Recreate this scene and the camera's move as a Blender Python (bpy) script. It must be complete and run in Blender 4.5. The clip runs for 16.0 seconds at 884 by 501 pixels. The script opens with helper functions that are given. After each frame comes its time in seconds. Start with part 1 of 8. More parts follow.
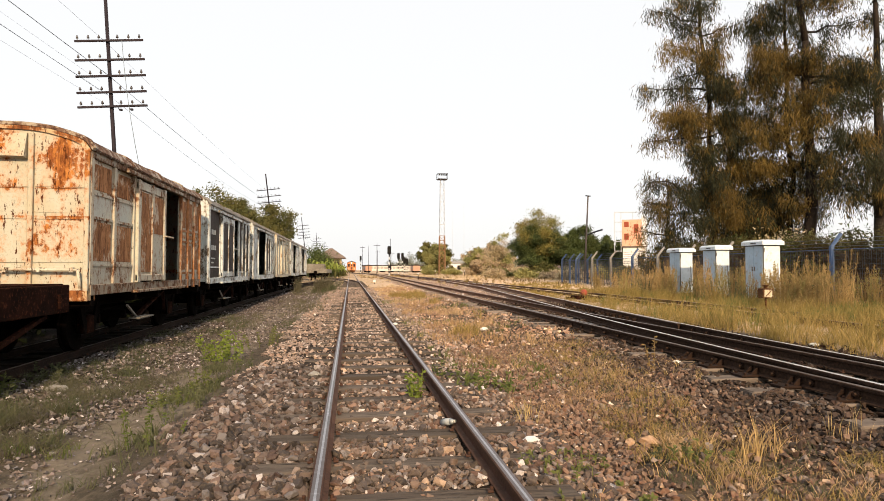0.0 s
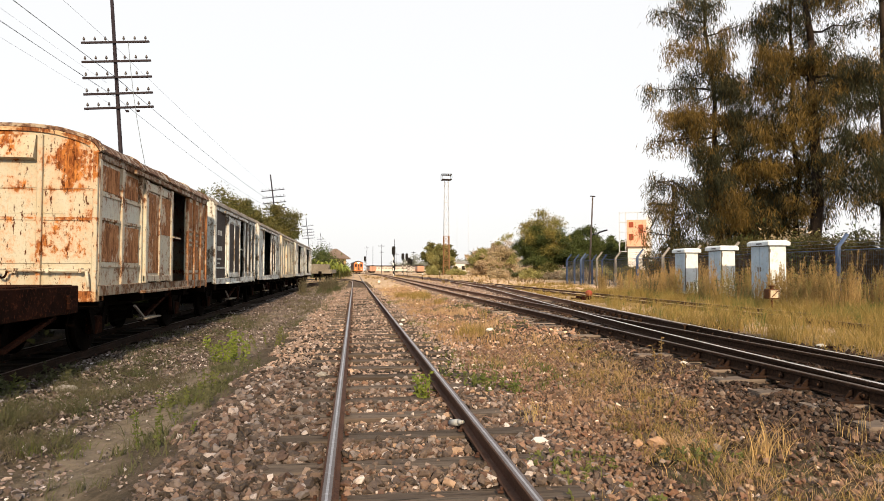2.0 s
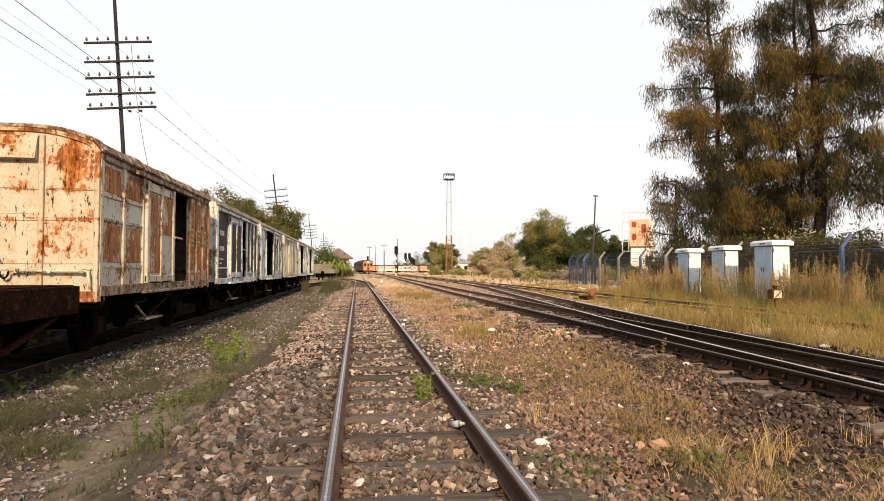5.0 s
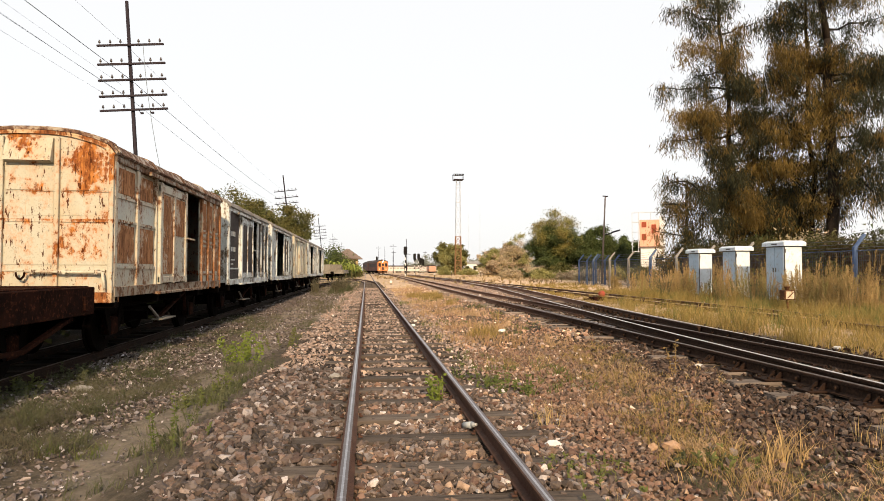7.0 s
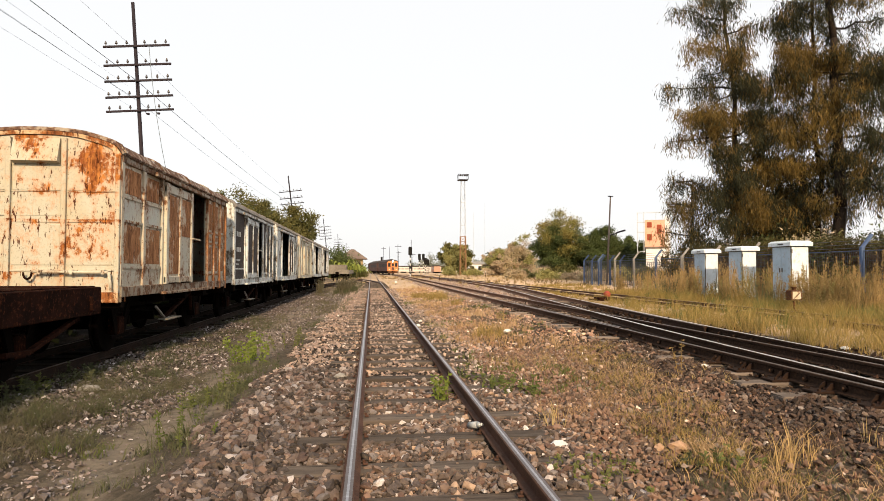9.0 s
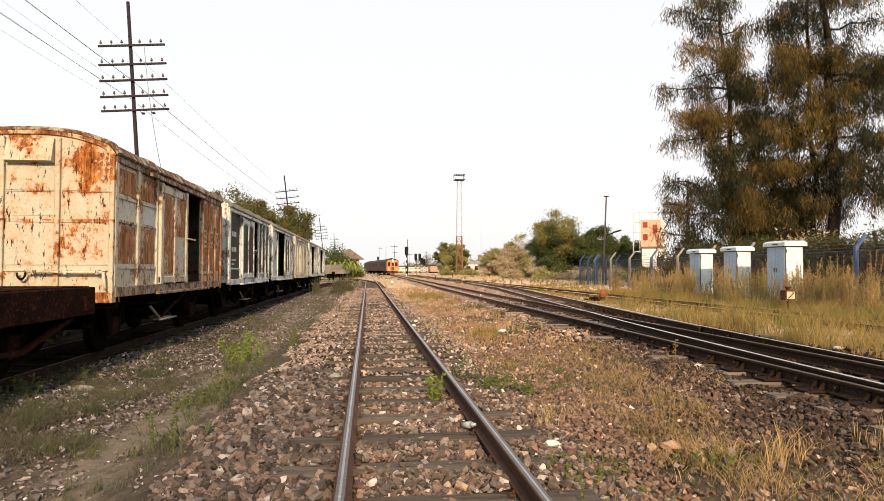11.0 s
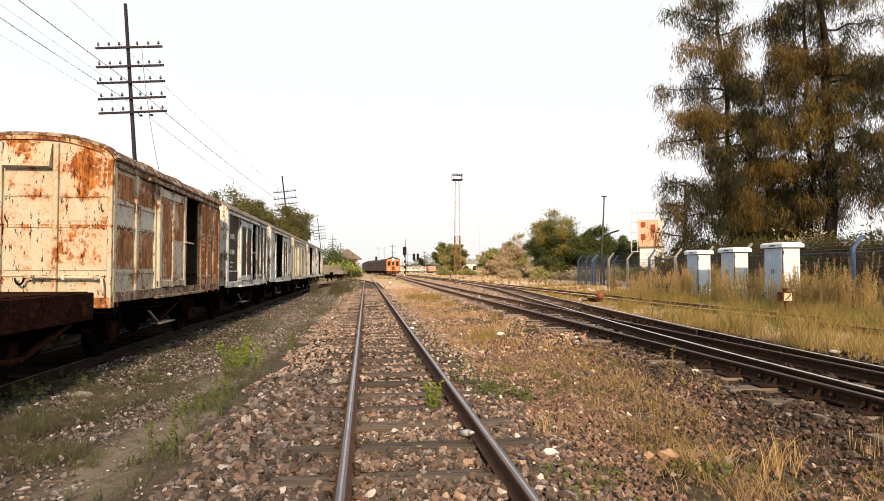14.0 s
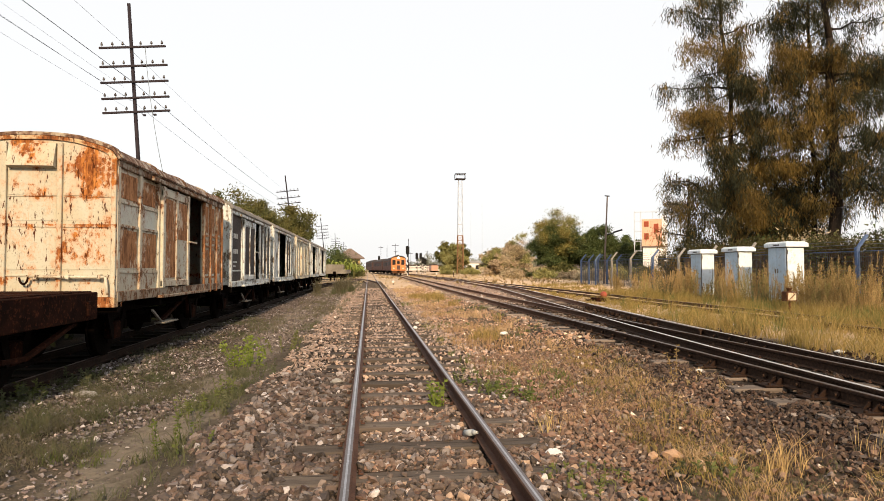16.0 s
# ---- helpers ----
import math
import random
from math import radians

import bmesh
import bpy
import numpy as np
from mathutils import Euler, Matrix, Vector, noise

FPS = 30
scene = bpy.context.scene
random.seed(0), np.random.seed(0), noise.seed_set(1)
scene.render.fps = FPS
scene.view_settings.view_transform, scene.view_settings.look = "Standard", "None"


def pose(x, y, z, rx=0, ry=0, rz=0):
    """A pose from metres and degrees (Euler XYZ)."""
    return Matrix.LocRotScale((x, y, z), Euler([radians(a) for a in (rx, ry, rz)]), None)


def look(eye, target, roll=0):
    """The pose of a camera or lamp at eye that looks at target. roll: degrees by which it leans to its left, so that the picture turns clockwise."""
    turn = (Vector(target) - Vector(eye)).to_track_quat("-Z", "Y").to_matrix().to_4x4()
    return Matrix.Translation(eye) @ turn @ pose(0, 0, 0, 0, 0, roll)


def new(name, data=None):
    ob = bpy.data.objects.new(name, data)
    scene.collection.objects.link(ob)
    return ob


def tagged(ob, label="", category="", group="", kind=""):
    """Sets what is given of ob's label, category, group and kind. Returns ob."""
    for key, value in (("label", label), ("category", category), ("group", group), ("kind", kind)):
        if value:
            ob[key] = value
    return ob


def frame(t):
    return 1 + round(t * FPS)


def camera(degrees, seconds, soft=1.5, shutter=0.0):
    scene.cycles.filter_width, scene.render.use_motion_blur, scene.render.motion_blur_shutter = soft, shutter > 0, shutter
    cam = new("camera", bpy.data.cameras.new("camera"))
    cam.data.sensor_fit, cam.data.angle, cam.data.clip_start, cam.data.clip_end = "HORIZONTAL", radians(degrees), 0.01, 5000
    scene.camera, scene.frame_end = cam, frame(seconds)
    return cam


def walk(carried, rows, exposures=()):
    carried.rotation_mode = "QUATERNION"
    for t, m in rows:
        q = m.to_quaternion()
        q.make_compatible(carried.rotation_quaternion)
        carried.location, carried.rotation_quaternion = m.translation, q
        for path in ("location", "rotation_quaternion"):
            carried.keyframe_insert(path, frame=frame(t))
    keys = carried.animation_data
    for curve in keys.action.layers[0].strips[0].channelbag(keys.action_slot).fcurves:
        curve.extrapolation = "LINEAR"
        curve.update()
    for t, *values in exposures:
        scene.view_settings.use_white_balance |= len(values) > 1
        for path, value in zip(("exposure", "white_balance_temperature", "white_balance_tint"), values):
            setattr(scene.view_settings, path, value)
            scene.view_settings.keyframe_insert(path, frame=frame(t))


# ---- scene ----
cam = camera(70.2, 16.0, 0.75)
PATH = [
    (0, (-0.363, -1.047, 1.301), (-0.074, 0.931, 1.363), 0.1),
    (0.5, (-0.377, -1.046, 1.302), (-0.091, 0.932, 1.363), 0.1),
    (1, (-0.382, -1.045, 1.302), (-0.1, 0.934, 1.365), 0.1),
    (1.5, (-0.396, -1.053, 1.305), (-0.117, 0.926, 1.368), 0.1),
    (2, (-0.399, -1.064, 1.309), (-0.123, 0.916, 1.372), 0.1),
    (2.5, (-0.39, -1.053, 1.299), (-0.114, 0.927, 1.359), 0.1),
    (3, (-0.377, -1.038, 1.305), (-0.103, 0.942, 1.369), 0.1),
    (3.5, (-0.378, -1.043, 1.308), (-0.1, 0.937, 1.37), 0.1),
    (4, (-0.373, -1.037, 1.311), (-0.096, 0.943, 1.372), 0.1),
    (6.5, (-0.403, -1.057, 1.327), (-0.158, 0.927, 1.391), 0.1),
    (7, (-0.411, -1.062, 1.329), (-0.172, 0.922, 1.392), 0.1),
    (7.5, (-0.419, -1.063, 1.327), (-0.184, 0.922, 1.39), 0.1),
    (8, (-0.429, -1.073, 1.33), (-0.197, 0.913, 1.393), 0.1),
    (8.5, (-0.428, -1.076, 1.328), (-0.201, 0.91, 1.39), 0.1),
    (9, (-0.417, -1.059, 1.325), (-0.193, 0.928, 1.389), 0.1),
    (11.5, (-0.394, -1.073, 1.329), (-0.157, 0.911, 1.392), 0.1),
    (12, (-0.393, -1.07, 1.33), (-0.155, 0.915, 1.391), 0.1),
    (12.5, (-0.396, -1.07, 1.335), (-0.154, 0.914, 1.395), 0.1),
    (13, (-0.4, -1.063, 1.346), (-0.154, 0.921, 1.41), 0.1),
    (13.5, (-0.406, -1.098, 1.39), (-0.162, 0.886, 1.454), 0.0),
    (14, (-0.397, -1.096, 1.405), (-0.156, 0.888, 1.467), 0.0),
    (14.5, (-0.397, -1.113, 1.414), (-0.159, 0.872, 1.475), 0.1),
    (15, (-0.408, -1.092, 1.411), (-0.172, 0.893, 1.471), 0.0),
    (15.5, (-0.406, -1.08, 1.408), (-0.173, 0.906, 1.467), 0.1),
    (16, (-0.402, -1.087, 1.407), (-0.17, 0.898, 1.467), 0.0),
]
walk(cam, [(t, look(eye, target, roll)) for t, eye, target, roll in PATH])

# ---- world, sun, exposure ----
SUN_ELEV, SUN_AZ = 26.0, 177.2      # degrees; azimuth clockwise from +y, the sun stands behind the viewer
world = bpy.data.worlds.new("sky")
scene.world = world
world.use_nodes = True
wn, wl = world.node_tree.nodes, world.node_tree.links
sky = wn.new("ShaderNodeTexSky")
sky.sky_type, sky.sun_disc = "NISHITA", False
sky.sun_elevation, sky.sun_rotation = radians(SUN_ELEV), radians(SUN_AZ)
sky.air_density, sky.dust_density, sky.ozone_density = 1.0, 4.0, 1.0
haze = wn.new("ShaderNodeMix")
haze.data_type = "RGBA"
haze.inputs["Factor"].default_value = 0.82
haze.inputs["B"].default_value = (8.85, 8.75, 8.65, 1)
wl.new(sky.outputs[0], haze.inputs["A"])
wl.new(haze.outputs["Result"], wn["Background"].inputs["Color"])
wn["Background"].inputs["Strength"].default_value = 0.0745

sun = new("sun", bpy.data.lights.new("sun", "SUN"))
sun.data.energy, sun.data.angle, sun.data.color = 3.5, radians(2.0), (1.0, 0.73, 0.45)
_a, _e = radians(SUN_AZ), radians(SUN_ELEV)
sun.matrix_world = look((0, 0, 60), (-60 * math.sin(_a) * math.cos(_e), -60 * math.cos(_a) * math.cos(_e), 60 - 60 * math.sin(_e)))
scene.view_settings.exposure = 0.8


# ---- materials ----
def material(name, shine=0.12):
    m = bpy.data.materials.new(name)
    m.use_nodes = True
    m.node_tree.nodes["Principled BSDF"].inputs["Specular IOR Level"].default_value = shine
    return m, m.node_tree.nodes, m.node_tree.links, m.node_tree.nodes["Principled BSDF"]


def mixed(n, l, fac, a, b, mode="MIX"):
    x = n.new("ShaderNodeMix")
    x.data_type, x.blend_type = "RGBA", mode
    for sock, v in ((x.inputs["Factor"], fac), (x.inputs["A"], a), (x.inputs["B"], b)):
        if hasattr(v, "is_linked"):
            l.new(v, sock)
        elif isinstance(v, (int, float)):
            sock.default_value = v
        else:
            sock.default_value = (*v, 1)
    return x.outputs["Result"]


def noisy(n, l, scale, detail=5, rough=0.6, stretch=None, offset=0.0, world_space=False):
    if world_space:
        src = n.new("ShaderNodeNewGeometry").outputs["Position"]
    else:
        src = n.new("ShaderNodeTexCoord").outputs["Object"]
    mp = n.new("ShaderNodeMapping")
    mp.inputs["Scale"].default_value = stretch or (1, 1, 1)
    mp.inputs["Location"].default_value = (offset, offset * 0.7, offset * 1.3)
    l.new(src, mp.inputs["Vector"])
    t = n.new("ShaderNodeTexNoise")
    t.inputs["Scale"].default_value, t.inputs["Detail"].default_value, t.inputs["Roughness"].default_value = scale, detail, rough
    l.new(mp.outputs[0], t.inputs["Vector"])
    return t.outputs["Fac"]


def step(n, l, v, lo, hi):
    r = n.new("ShaderNodeMapRange")
    r.interpolation_type = "SMOOTHSTEP"
    r.inputs["From Min"].default_value, r.inputs["From Max"].default_value = lo, hi
    l.new(v, r.inputs["Value"])
    return r.outputs["Result"]


def bumped(n, l, bsdf, v, strength, dist=0.02):
    b = n.new("ShaderNodeBump")
    b.inputs["Strength"].default_value, b.inputs["Distance"].default_value = strength, dist
    l.new(v, b.inputs["Height"])
    l.new(b.outputs[0], bsdf.inputs["Normal"])


def surface(name, c1, c2, scale=3.0, c3=None, fine=40.0, rough=0.8, bump=0.3, metal=0.0, rnd=None, stretch=None, dist=0.01):
    """A plain worn surface: two colours in large patches, a third in fine grain. rnd: 'object' or 'island' shifts the colour."""
    m, n, l, b = material(name, 0.5 if rough < 0.6 else 0.12)
    big, small = noisy(n, l, scale, stretch=stretch), noisy(n, l, fine, stretch=stretch, offset=3)
    col = mixed(n, l, step(n, l, big, 0.35, 0.65), c1, c2)
    if c3:
        col = mixed(n, l, step(n, l, small, 0.52, 0.7), col, c3)
    else:
        col = mixed(n, l, small, col, tuple(0.6 * v for v in c1))
    if rnd:
        if rnd == "object":
            r = n.new("ShaderNodeObjectInfo").outputs["Random"]
        else:
            r = n.new("ShaderNodeNewGeometry").outputs["Random Per Island"]
        h = n.new("ShaderNodeHueSaturation")
        mr = n.new("ShaderNodeMapRange")
        mr.inputs["To Min"].default_value, mr.inputs["To Max"].default_value = 0.6, 1.4
        l.new(r, mr.inputs["Value"])
        l.new(mr.outputs[0], h.inputs["Value"])
        l.new(col, h.inputs["Color"])
        col = h.outputs["Color"]
    l.new(col, b.inputs["Base Color"])
    b.inputs["Roughness"].default_value, b.inputs["Metallic"].default_value = rough, metal
    if bump:
        bumped(n, l, b, small, bump, dist)
    return m


def rusty(name, paint, paint2, rust, rust2, amount=0.5, patch=1.1, offset=0.0, spots=(), seams=(), pitting=0.0, crumble=0.5):
    """Old paint on sheet steel, with rust in patches, vertical runs and small pits."""
    m, n, l, b = material(name)
    p = mixed(n, l, step(n, l, noisy(n, l, 2.2, stretch=(1, 1, 0.35), offset=offset + 5), 0.35, 0.7), paint, paint2)
    p = mixed(n, l, step(n, l, noisy(n, l, 30, offset=offset), 0.5, 0.75), p, tuple(0.72 * v for v in paint))
    patches = noisy(n, l, patch, 8, 0.62, offset=offset)
    runs = noisy(n, l, 3.6, 8, 0.65, stretch=(1, 1, 0.16), offset=offset + 2)
    pits = noisy(n, l, 22.0, 4, 0.68, stretch=(1, 1, 0.26), offset=offset + 7)
    drips = noisy(n, l, 14.0, 6, 0.7, stretch=(1, 1, 0.09), offset=offset + 4)
    add = n.new("ShaderNodeMath")
    add.operation = "MULTIPLY_ADD"
    l.new(patches, add.inputs[0])
    add.inputs[1].default_value = 0.62
    half = n.new("ShaderNodeMath")
    half.operation = "MULTIPLY"
    l.new(runs, half.inputs[0])
    half.inputs[1].default_value = 0.38
    l.new(half.outputs[0], add.inputs[2])
    edge = 0.5 + 0.13 * (0.5 - amount) * 2
    level = add.outputs[0]
    for at, radius, push in spots:        # places where the paint has gone altogether
        src = n.new("ShaderNodeTexCoord").outputs["Object"]
        far = n.new("ShaderNodeVectorMath")
        far.operation = "DISTANCE"
        l.new(src, far.inputs[0])
        far.inputs[1].default_value = at
        fall = n.new("ShaderNodeMapRange")
        fall.interpolation_type = "SMOOTHSTEP"
        for k, v in (("From Min", radius), ("From Max", radius * 0.3), ("To Min", 0.0), ("To Max", push)):
            fall.inputs[k].default_value = v
        l.new(far.outputs["Value"], fall.inputs["Value"])
        plus = n.new("ShaderNodeMath")
        l.new(level, plus.inputs[0])
        l.new(fall.outputs[0], plus.inputs[1])
        level = plus.outputs[0]
    for z0, reach, push in seams:         # rust creeping down from the seams
        sz = n.new("ShaderNodeSeparateXYZ")
        l.new(n.new("ShaderNodeTexCoord").outputs["Object"], sz.inputs[0])
        fall = n.new("ShaderNodeMapRange")
        for k, v in (("From Min", z0 - reach), ("From Max", z0), ("To Min", 0.0), ("To Max", push)):
            fall.inputs[k].default_value = v
        l.new(sz.outputs[2], fall.inputs["Value"])
        cut = n.new("ShaderNodeMath")
        cut.operation = "LESS_THAN"
        l.new(sz.outputs[2], cut.inputs[0])
        cut.inputs[1].default_value = z0
        both = n.new("ShaderNodeMath")
        both.operation = "MULTIPLY"
        l.new(fall.outputs[0], both.inputs[0])
        l.new(cut.outputs[0], both.inputs[1])
        plus = n.new("ShaderNodeMath")
        l.new(level, plus.inputs[0])
        l.new(both.outputs[0], plus.inputs[1])
        level = plus.outputs[0]
    crumb = n.new("ShaderNodeMath")
    crumb.operation = "MULTIPLY_ADD"
    l.new(noisy(n, l, 17, 7, 0.72, stretch=(1, 1, 0.6), offset=offset + 11), crumb.inputs[0])
    crumb.inputs[1].default_value = crumble
    lower = n.new("ShaderNodeMath")
    l.new(level, lower.inputs[0])
    lower.inputs[1].default_value = -0.5 * crumble
    l.new(lower.outputs[0], crumb.inputs[2])
    level = crumb.outputs[0]        # ragged, flaking borders
    mask = step(n, l, level, edge - 0.03, edge + 0.045)
    pit = step(n, l, pits, 0.625 - 0.03 * pitting, 0.66 - 0.04 * pitting)
    rc = mixed(n, l, step(n, l, noisy(n, l, 9, 8, 0.7, stretch=(1, 1, 0.4), offset=offset + 9), 0.35, 0.68), rust, rust2)
    rc = mixed(n, l, step(n, l, noisy(n, l, 24, 6, 0.75, stretch=(1, 1, 0.32), offset=offset + 13), 0.46, 0.62), rc, tuple(0.5 * v for v in rust))
    stain = mixed(n, l, step(n, l, level, edge - 0.12, edge + 0.02), p, tuple(0.45 * a + 0.55 * c for a, c in zip(rust2, paint)))
    rc = mixed(n, l, step(n, l, level, edge + 0.02, edge + 0.2), rc, mixed(n, l, step(n, l, drips, 0.4, 0.58), rust2, tuple(0.55 * v for v in rust)))
    stain = mixed(n, l, step(n, l, drips, 0.6, 0.72), stain, tuple(0.5 * a + 0.5 * c for a, c in zip(rust2, paint)))
    col = mixed(n, l, mask, stain, rc)
    col = mixed(n, l, pit, col, tuple((0.55 - 0.3 * pitting) * v for v in rust))
    l.new(col, b.inputs["Base Color"])
    rr = n.new("ShaderNodeMapRange")
    rr.inputs["To Min"].default_value, rr.inputs["To Max"].default_value = 0.5, 0.92
    l.new(mask, rr.inputs["Value"])
    l.new(rr.outputs[0], b.inputs["Roughness"])
    bumped(n, l, b, mixed(n, l, 0.5, add.outputs[0], pits), 0.5, 0.012)
    return m


def stones(name, dark=1.0, brown=False, grey=False, soft=0.0, single=False, even=0.0):
    """Broken ballast, each stone with its own colour: grey, brown, brick red, ochre and a few pale ones."""
    m, n, l, b = material(name)
    r = n.new("ShaderNodeObjectInfo").outputs["Random"] if single else n.new("ShaderNodeNewGeometry").outputs["Random Per Island"]
    ramp = n.new("ShaderNodeValToRGB")
    ramp.color_ramp.interpolation = "CONSTANT"
    cols = ((0, (0.075, 0.063, 0.052)), (0.13, (0.14, 0.11, 0.086)), (0.28, (0.2, 0.14, 0.098)), (0.42, (0.11, 0.092, 0.08)), (0.54, (0.25, 0.2, 0.155)),
            (0.65, (0.15, 0.088, 0.06)), (0.75, (0.27, 0.165, 0.105)), (0.83, (0.22, 0.2, 0.175)), (0.91, (0.38, 0.27, 0.165)), (0.95, (0.4, 0.365, 0.31)), (0.985, (0.46, 0.44, 0.39)))
    if brown:
        cols = ((0, (0.11, 0.078, 0.055)), (0.16, (0.17, 0.112, 0.075)), (0.34, (0.21, 0.135, 0.09)), (0.5, (0.135, 0.1, 0.075)), (0.64, (0.24, 0.16, 0.105)),
                (0.78, (0.17, 0.095, 0.06)), (0.88, (0.21, 0.175, 0.14)), (0.96, (0.34, 0.25, 0.16)), (0.985, (0.46, 0.4, 0.32)))
    soft = 0.68 if grey else soft
    cols = tuple((at, tuple(((1 - soft) * v + soft * sum(c) / 3) * (sum(c) / 0.48) ** 0.38 for v in c)) for at, c in cols)
    mid = [sum(c[i] for _, c in cols) / len(cols) for i in range(3)]
    cols = tuple((at, tuple((1 - even) * v + even * k for v, k in zip(c, mid))) for at, c in cols)
    cols = tuple((at, (1.04 * c[0], c[1], 1.1 * c[2])) for at, c in cols)
    e = ramp.color_ramp.elements
    for i, (at, c) in enumerate(cols):
        el = e[i] if i < 2 else e.new(at)
        el.position, el.color = at, (*(dark * v for v in c), 1)
    l.new(r, ramp.inputs[0])
    g = noisy(n, l, 45, 4, 0.7)
    col = mixed(n, l, step(n, l, g, 0.4, 0.75), ramp.outputs[0], (0.26 * dark, 0.2 * dark, 0.14 * dark), "MIX")
    col = mixed(n, l, 0.45, ramp.outputs[0], col)
    lump = noisy(n, l, 26, 6, 0.7, offset=3, world_space=not single)
    col = mixed(n, l, step(n, l, lump, 0.52, 0.66), col, mixed(n, l, 0.45, col, (0.045 * dark, 0.036 * dark, 0.028 * dark)))
    l.new(col, b.inputs["Base Color"])
    b.inputs["Roughness"].default_value = 0.9
    bumped(n, l, b, lump, 0.75, 0.016)
    return m


def ground_material():
    """Earth path, ballast grit and dry soil, by the strip they lie in, with ragged borders."""
    m, n, l, b = material("yard_ground")
    pos = n.new("ShaderNodeNewGeometry").outputs["Position"]
    sep = n.new("ShaderNodeSeparateXYZ")
    l.new(pos, sep.inputs[0])
    wob = n.new("ShaderNodeMath")
    wob.operation = "MULTIPLY_ADD"
    l.new(noisy(n, l, 0.8, 6, 0.65, world_space=True), wob.inputs[0])
    wob.inputs[1].default_value = 1.6
    l.new(sep.outputs[0], wob.inputs[2])
    x = wob.outputs[0]          # x + 0.8 on average
    vor = n.new("ShaderNodeTexVoronoi")
    vor.inputs["Scale"].default_value = 15
    l.new(pos, vor.inputs["Vector"])
    vd = n.new("ShaderNodeTexVoronoi")
    vd.inputs["Scale"].default_value = 15
    l.new(pos, vd.inputs["Vector"])
    ramp = n.new("ShaderNodeValToRGB")
    ramp.color_ramp.elements[0].color = (0.05, 0.04, 0.032, 1)
    ramp.color_ramp.elements[1].color = (0.3, 0.22, 0.155, 1)
    for at, c in ((0.3, (0.14, 0.1, 0.075)), (0.6, (0.185, 0.13, 0.095)), (0.8, (0.2, 0.17, 0.14))):
        ramp.color_ramp.elements.new(at).color = (*c, 1)
    sp = n.new("ShaderNodeSeparateColor")
    l.new(vor.outputs["Color"], sp.inputs[0])
    l.new(sp.outputs[0], ramp.inputs[0])
    # crevice shade between stones is put into the grit, strongest near the viewer
    gap = step(n, l, vd.outputs["Distance"], 0.25, 0.6)
    bed_crevice_shade = mixed(n, l, step(n, l, sep.outputs[1], 16, 9), ramp.outputs[0], mixed(n, l, 0.7, ramp.outputs[0], (0.028, 0.021, 0.016)))
    grit = mixed(n, l, gap, bed_crevice_shade, (0.02, 0.015, 0.012))
    fine = noisy(n, l, 55, 5, 0.7, world_space=True)
    soil = mixed(n, l, step(n, l, fine, 0.35, 0.65), (0.115, 0.092, 0.07), (0.052, 0.042, 0.033))
    soil = mixed(n, l, step(n, l, noisy(n, l, 1.6, 5, 0.6, world_space=True), 0.4, 0.65), soil, (0.1, 0.082, 0.06))
    clod = noisy(n, l, 9, 6, 0.7, offset=2, world_space=True)
    soil = mixed(n, l, step(n, l, clod, 0.42, 0.62), soil, (0.055, 0.046, 0.034))
    worn = mixed(n, l, step(n, l, clod, 0.4, 0.7), (0.165, 0.138, 0.108), (0.095, 0.08, 0.062))
    trod = mixed(n, l, step(n, l, x, -2.05, -1.85), (0, 0, 0), mixed(n, l, step(n, l, x, -1.2, -1.45), (0, 0, 0), mixed(n, l, step(n, l, noisy(n, l, 0.75, 4, 0.6, offset=8, world_space=True), 0.28, 0.42), (0, 0, 0), (1, 1, 1))))
    soil = mixed(n, l, trod, soil, worn)
    dry = mixed(n, l, step(n, l, noisy(n, l, 0.7, 6, 0.7, world_space=True), 0.35, 0.65), (0.56, 0.41, 0.28), (0.38, 0.28, 0.18))
    dry = mixed(n, l, step(n, l, fine, 0.4, 0.7), dry, (0.13, 0.1, 0.055))
    # wagon track grit | path | ballast | dry grass
    soil = mixed(n, l, step(n, l, sep.outputs[1], 11, 19), soil, mixed(n, l, 0.55, grit, (0.27, 0.225, 0.18)))
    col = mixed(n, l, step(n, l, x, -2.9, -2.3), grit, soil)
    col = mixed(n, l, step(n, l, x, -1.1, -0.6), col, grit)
    col = mixed(n, l, step(n, l, x, 6.9, 8.0), col, dry)
    # shade under the wagons painted on the siding's bed; oil-soaked bed of the turnout
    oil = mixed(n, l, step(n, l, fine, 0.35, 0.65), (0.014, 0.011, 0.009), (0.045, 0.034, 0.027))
    wagon_shade = mixed(n, l, step(n, l, fine, 0.35, 0.65), (0.005, 0.004, 0.0035), (0.016, 0.012, 0.01))
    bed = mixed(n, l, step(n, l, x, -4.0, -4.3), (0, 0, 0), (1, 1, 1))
    col = mixed(n, l, bed, col, wagon_shade)
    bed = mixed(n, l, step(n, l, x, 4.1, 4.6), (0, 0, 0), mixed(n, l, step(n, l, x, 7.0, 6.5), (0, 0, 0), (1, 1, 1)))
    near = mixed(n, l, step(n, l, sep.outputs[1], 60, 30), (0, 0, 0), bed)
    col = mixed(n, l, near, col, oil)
    # straw-coloured earth between the main line and the turnout
    tan = mixed(n, l, step(n, l, fine, 0.4, 0.7), (0.115, 0.084, 0.054), (0.05, 0.037, 0.025))
    gap2 = mixed(n, l, step(n, l, x, 1.7, 2.3), (0, 0, 0), mixed(n, l, step(n, l, x, 4.0, 3.5), (0, 0, 0), mixed(n, l, step(n, l, noisy(n, l, 0.9, 5, 0.6, offset=4, world_space=True), 0.36, 0.5), (0, 0, 0), (1, 1, 1))))
    col = mixed(n, l, gap2, col, tan)
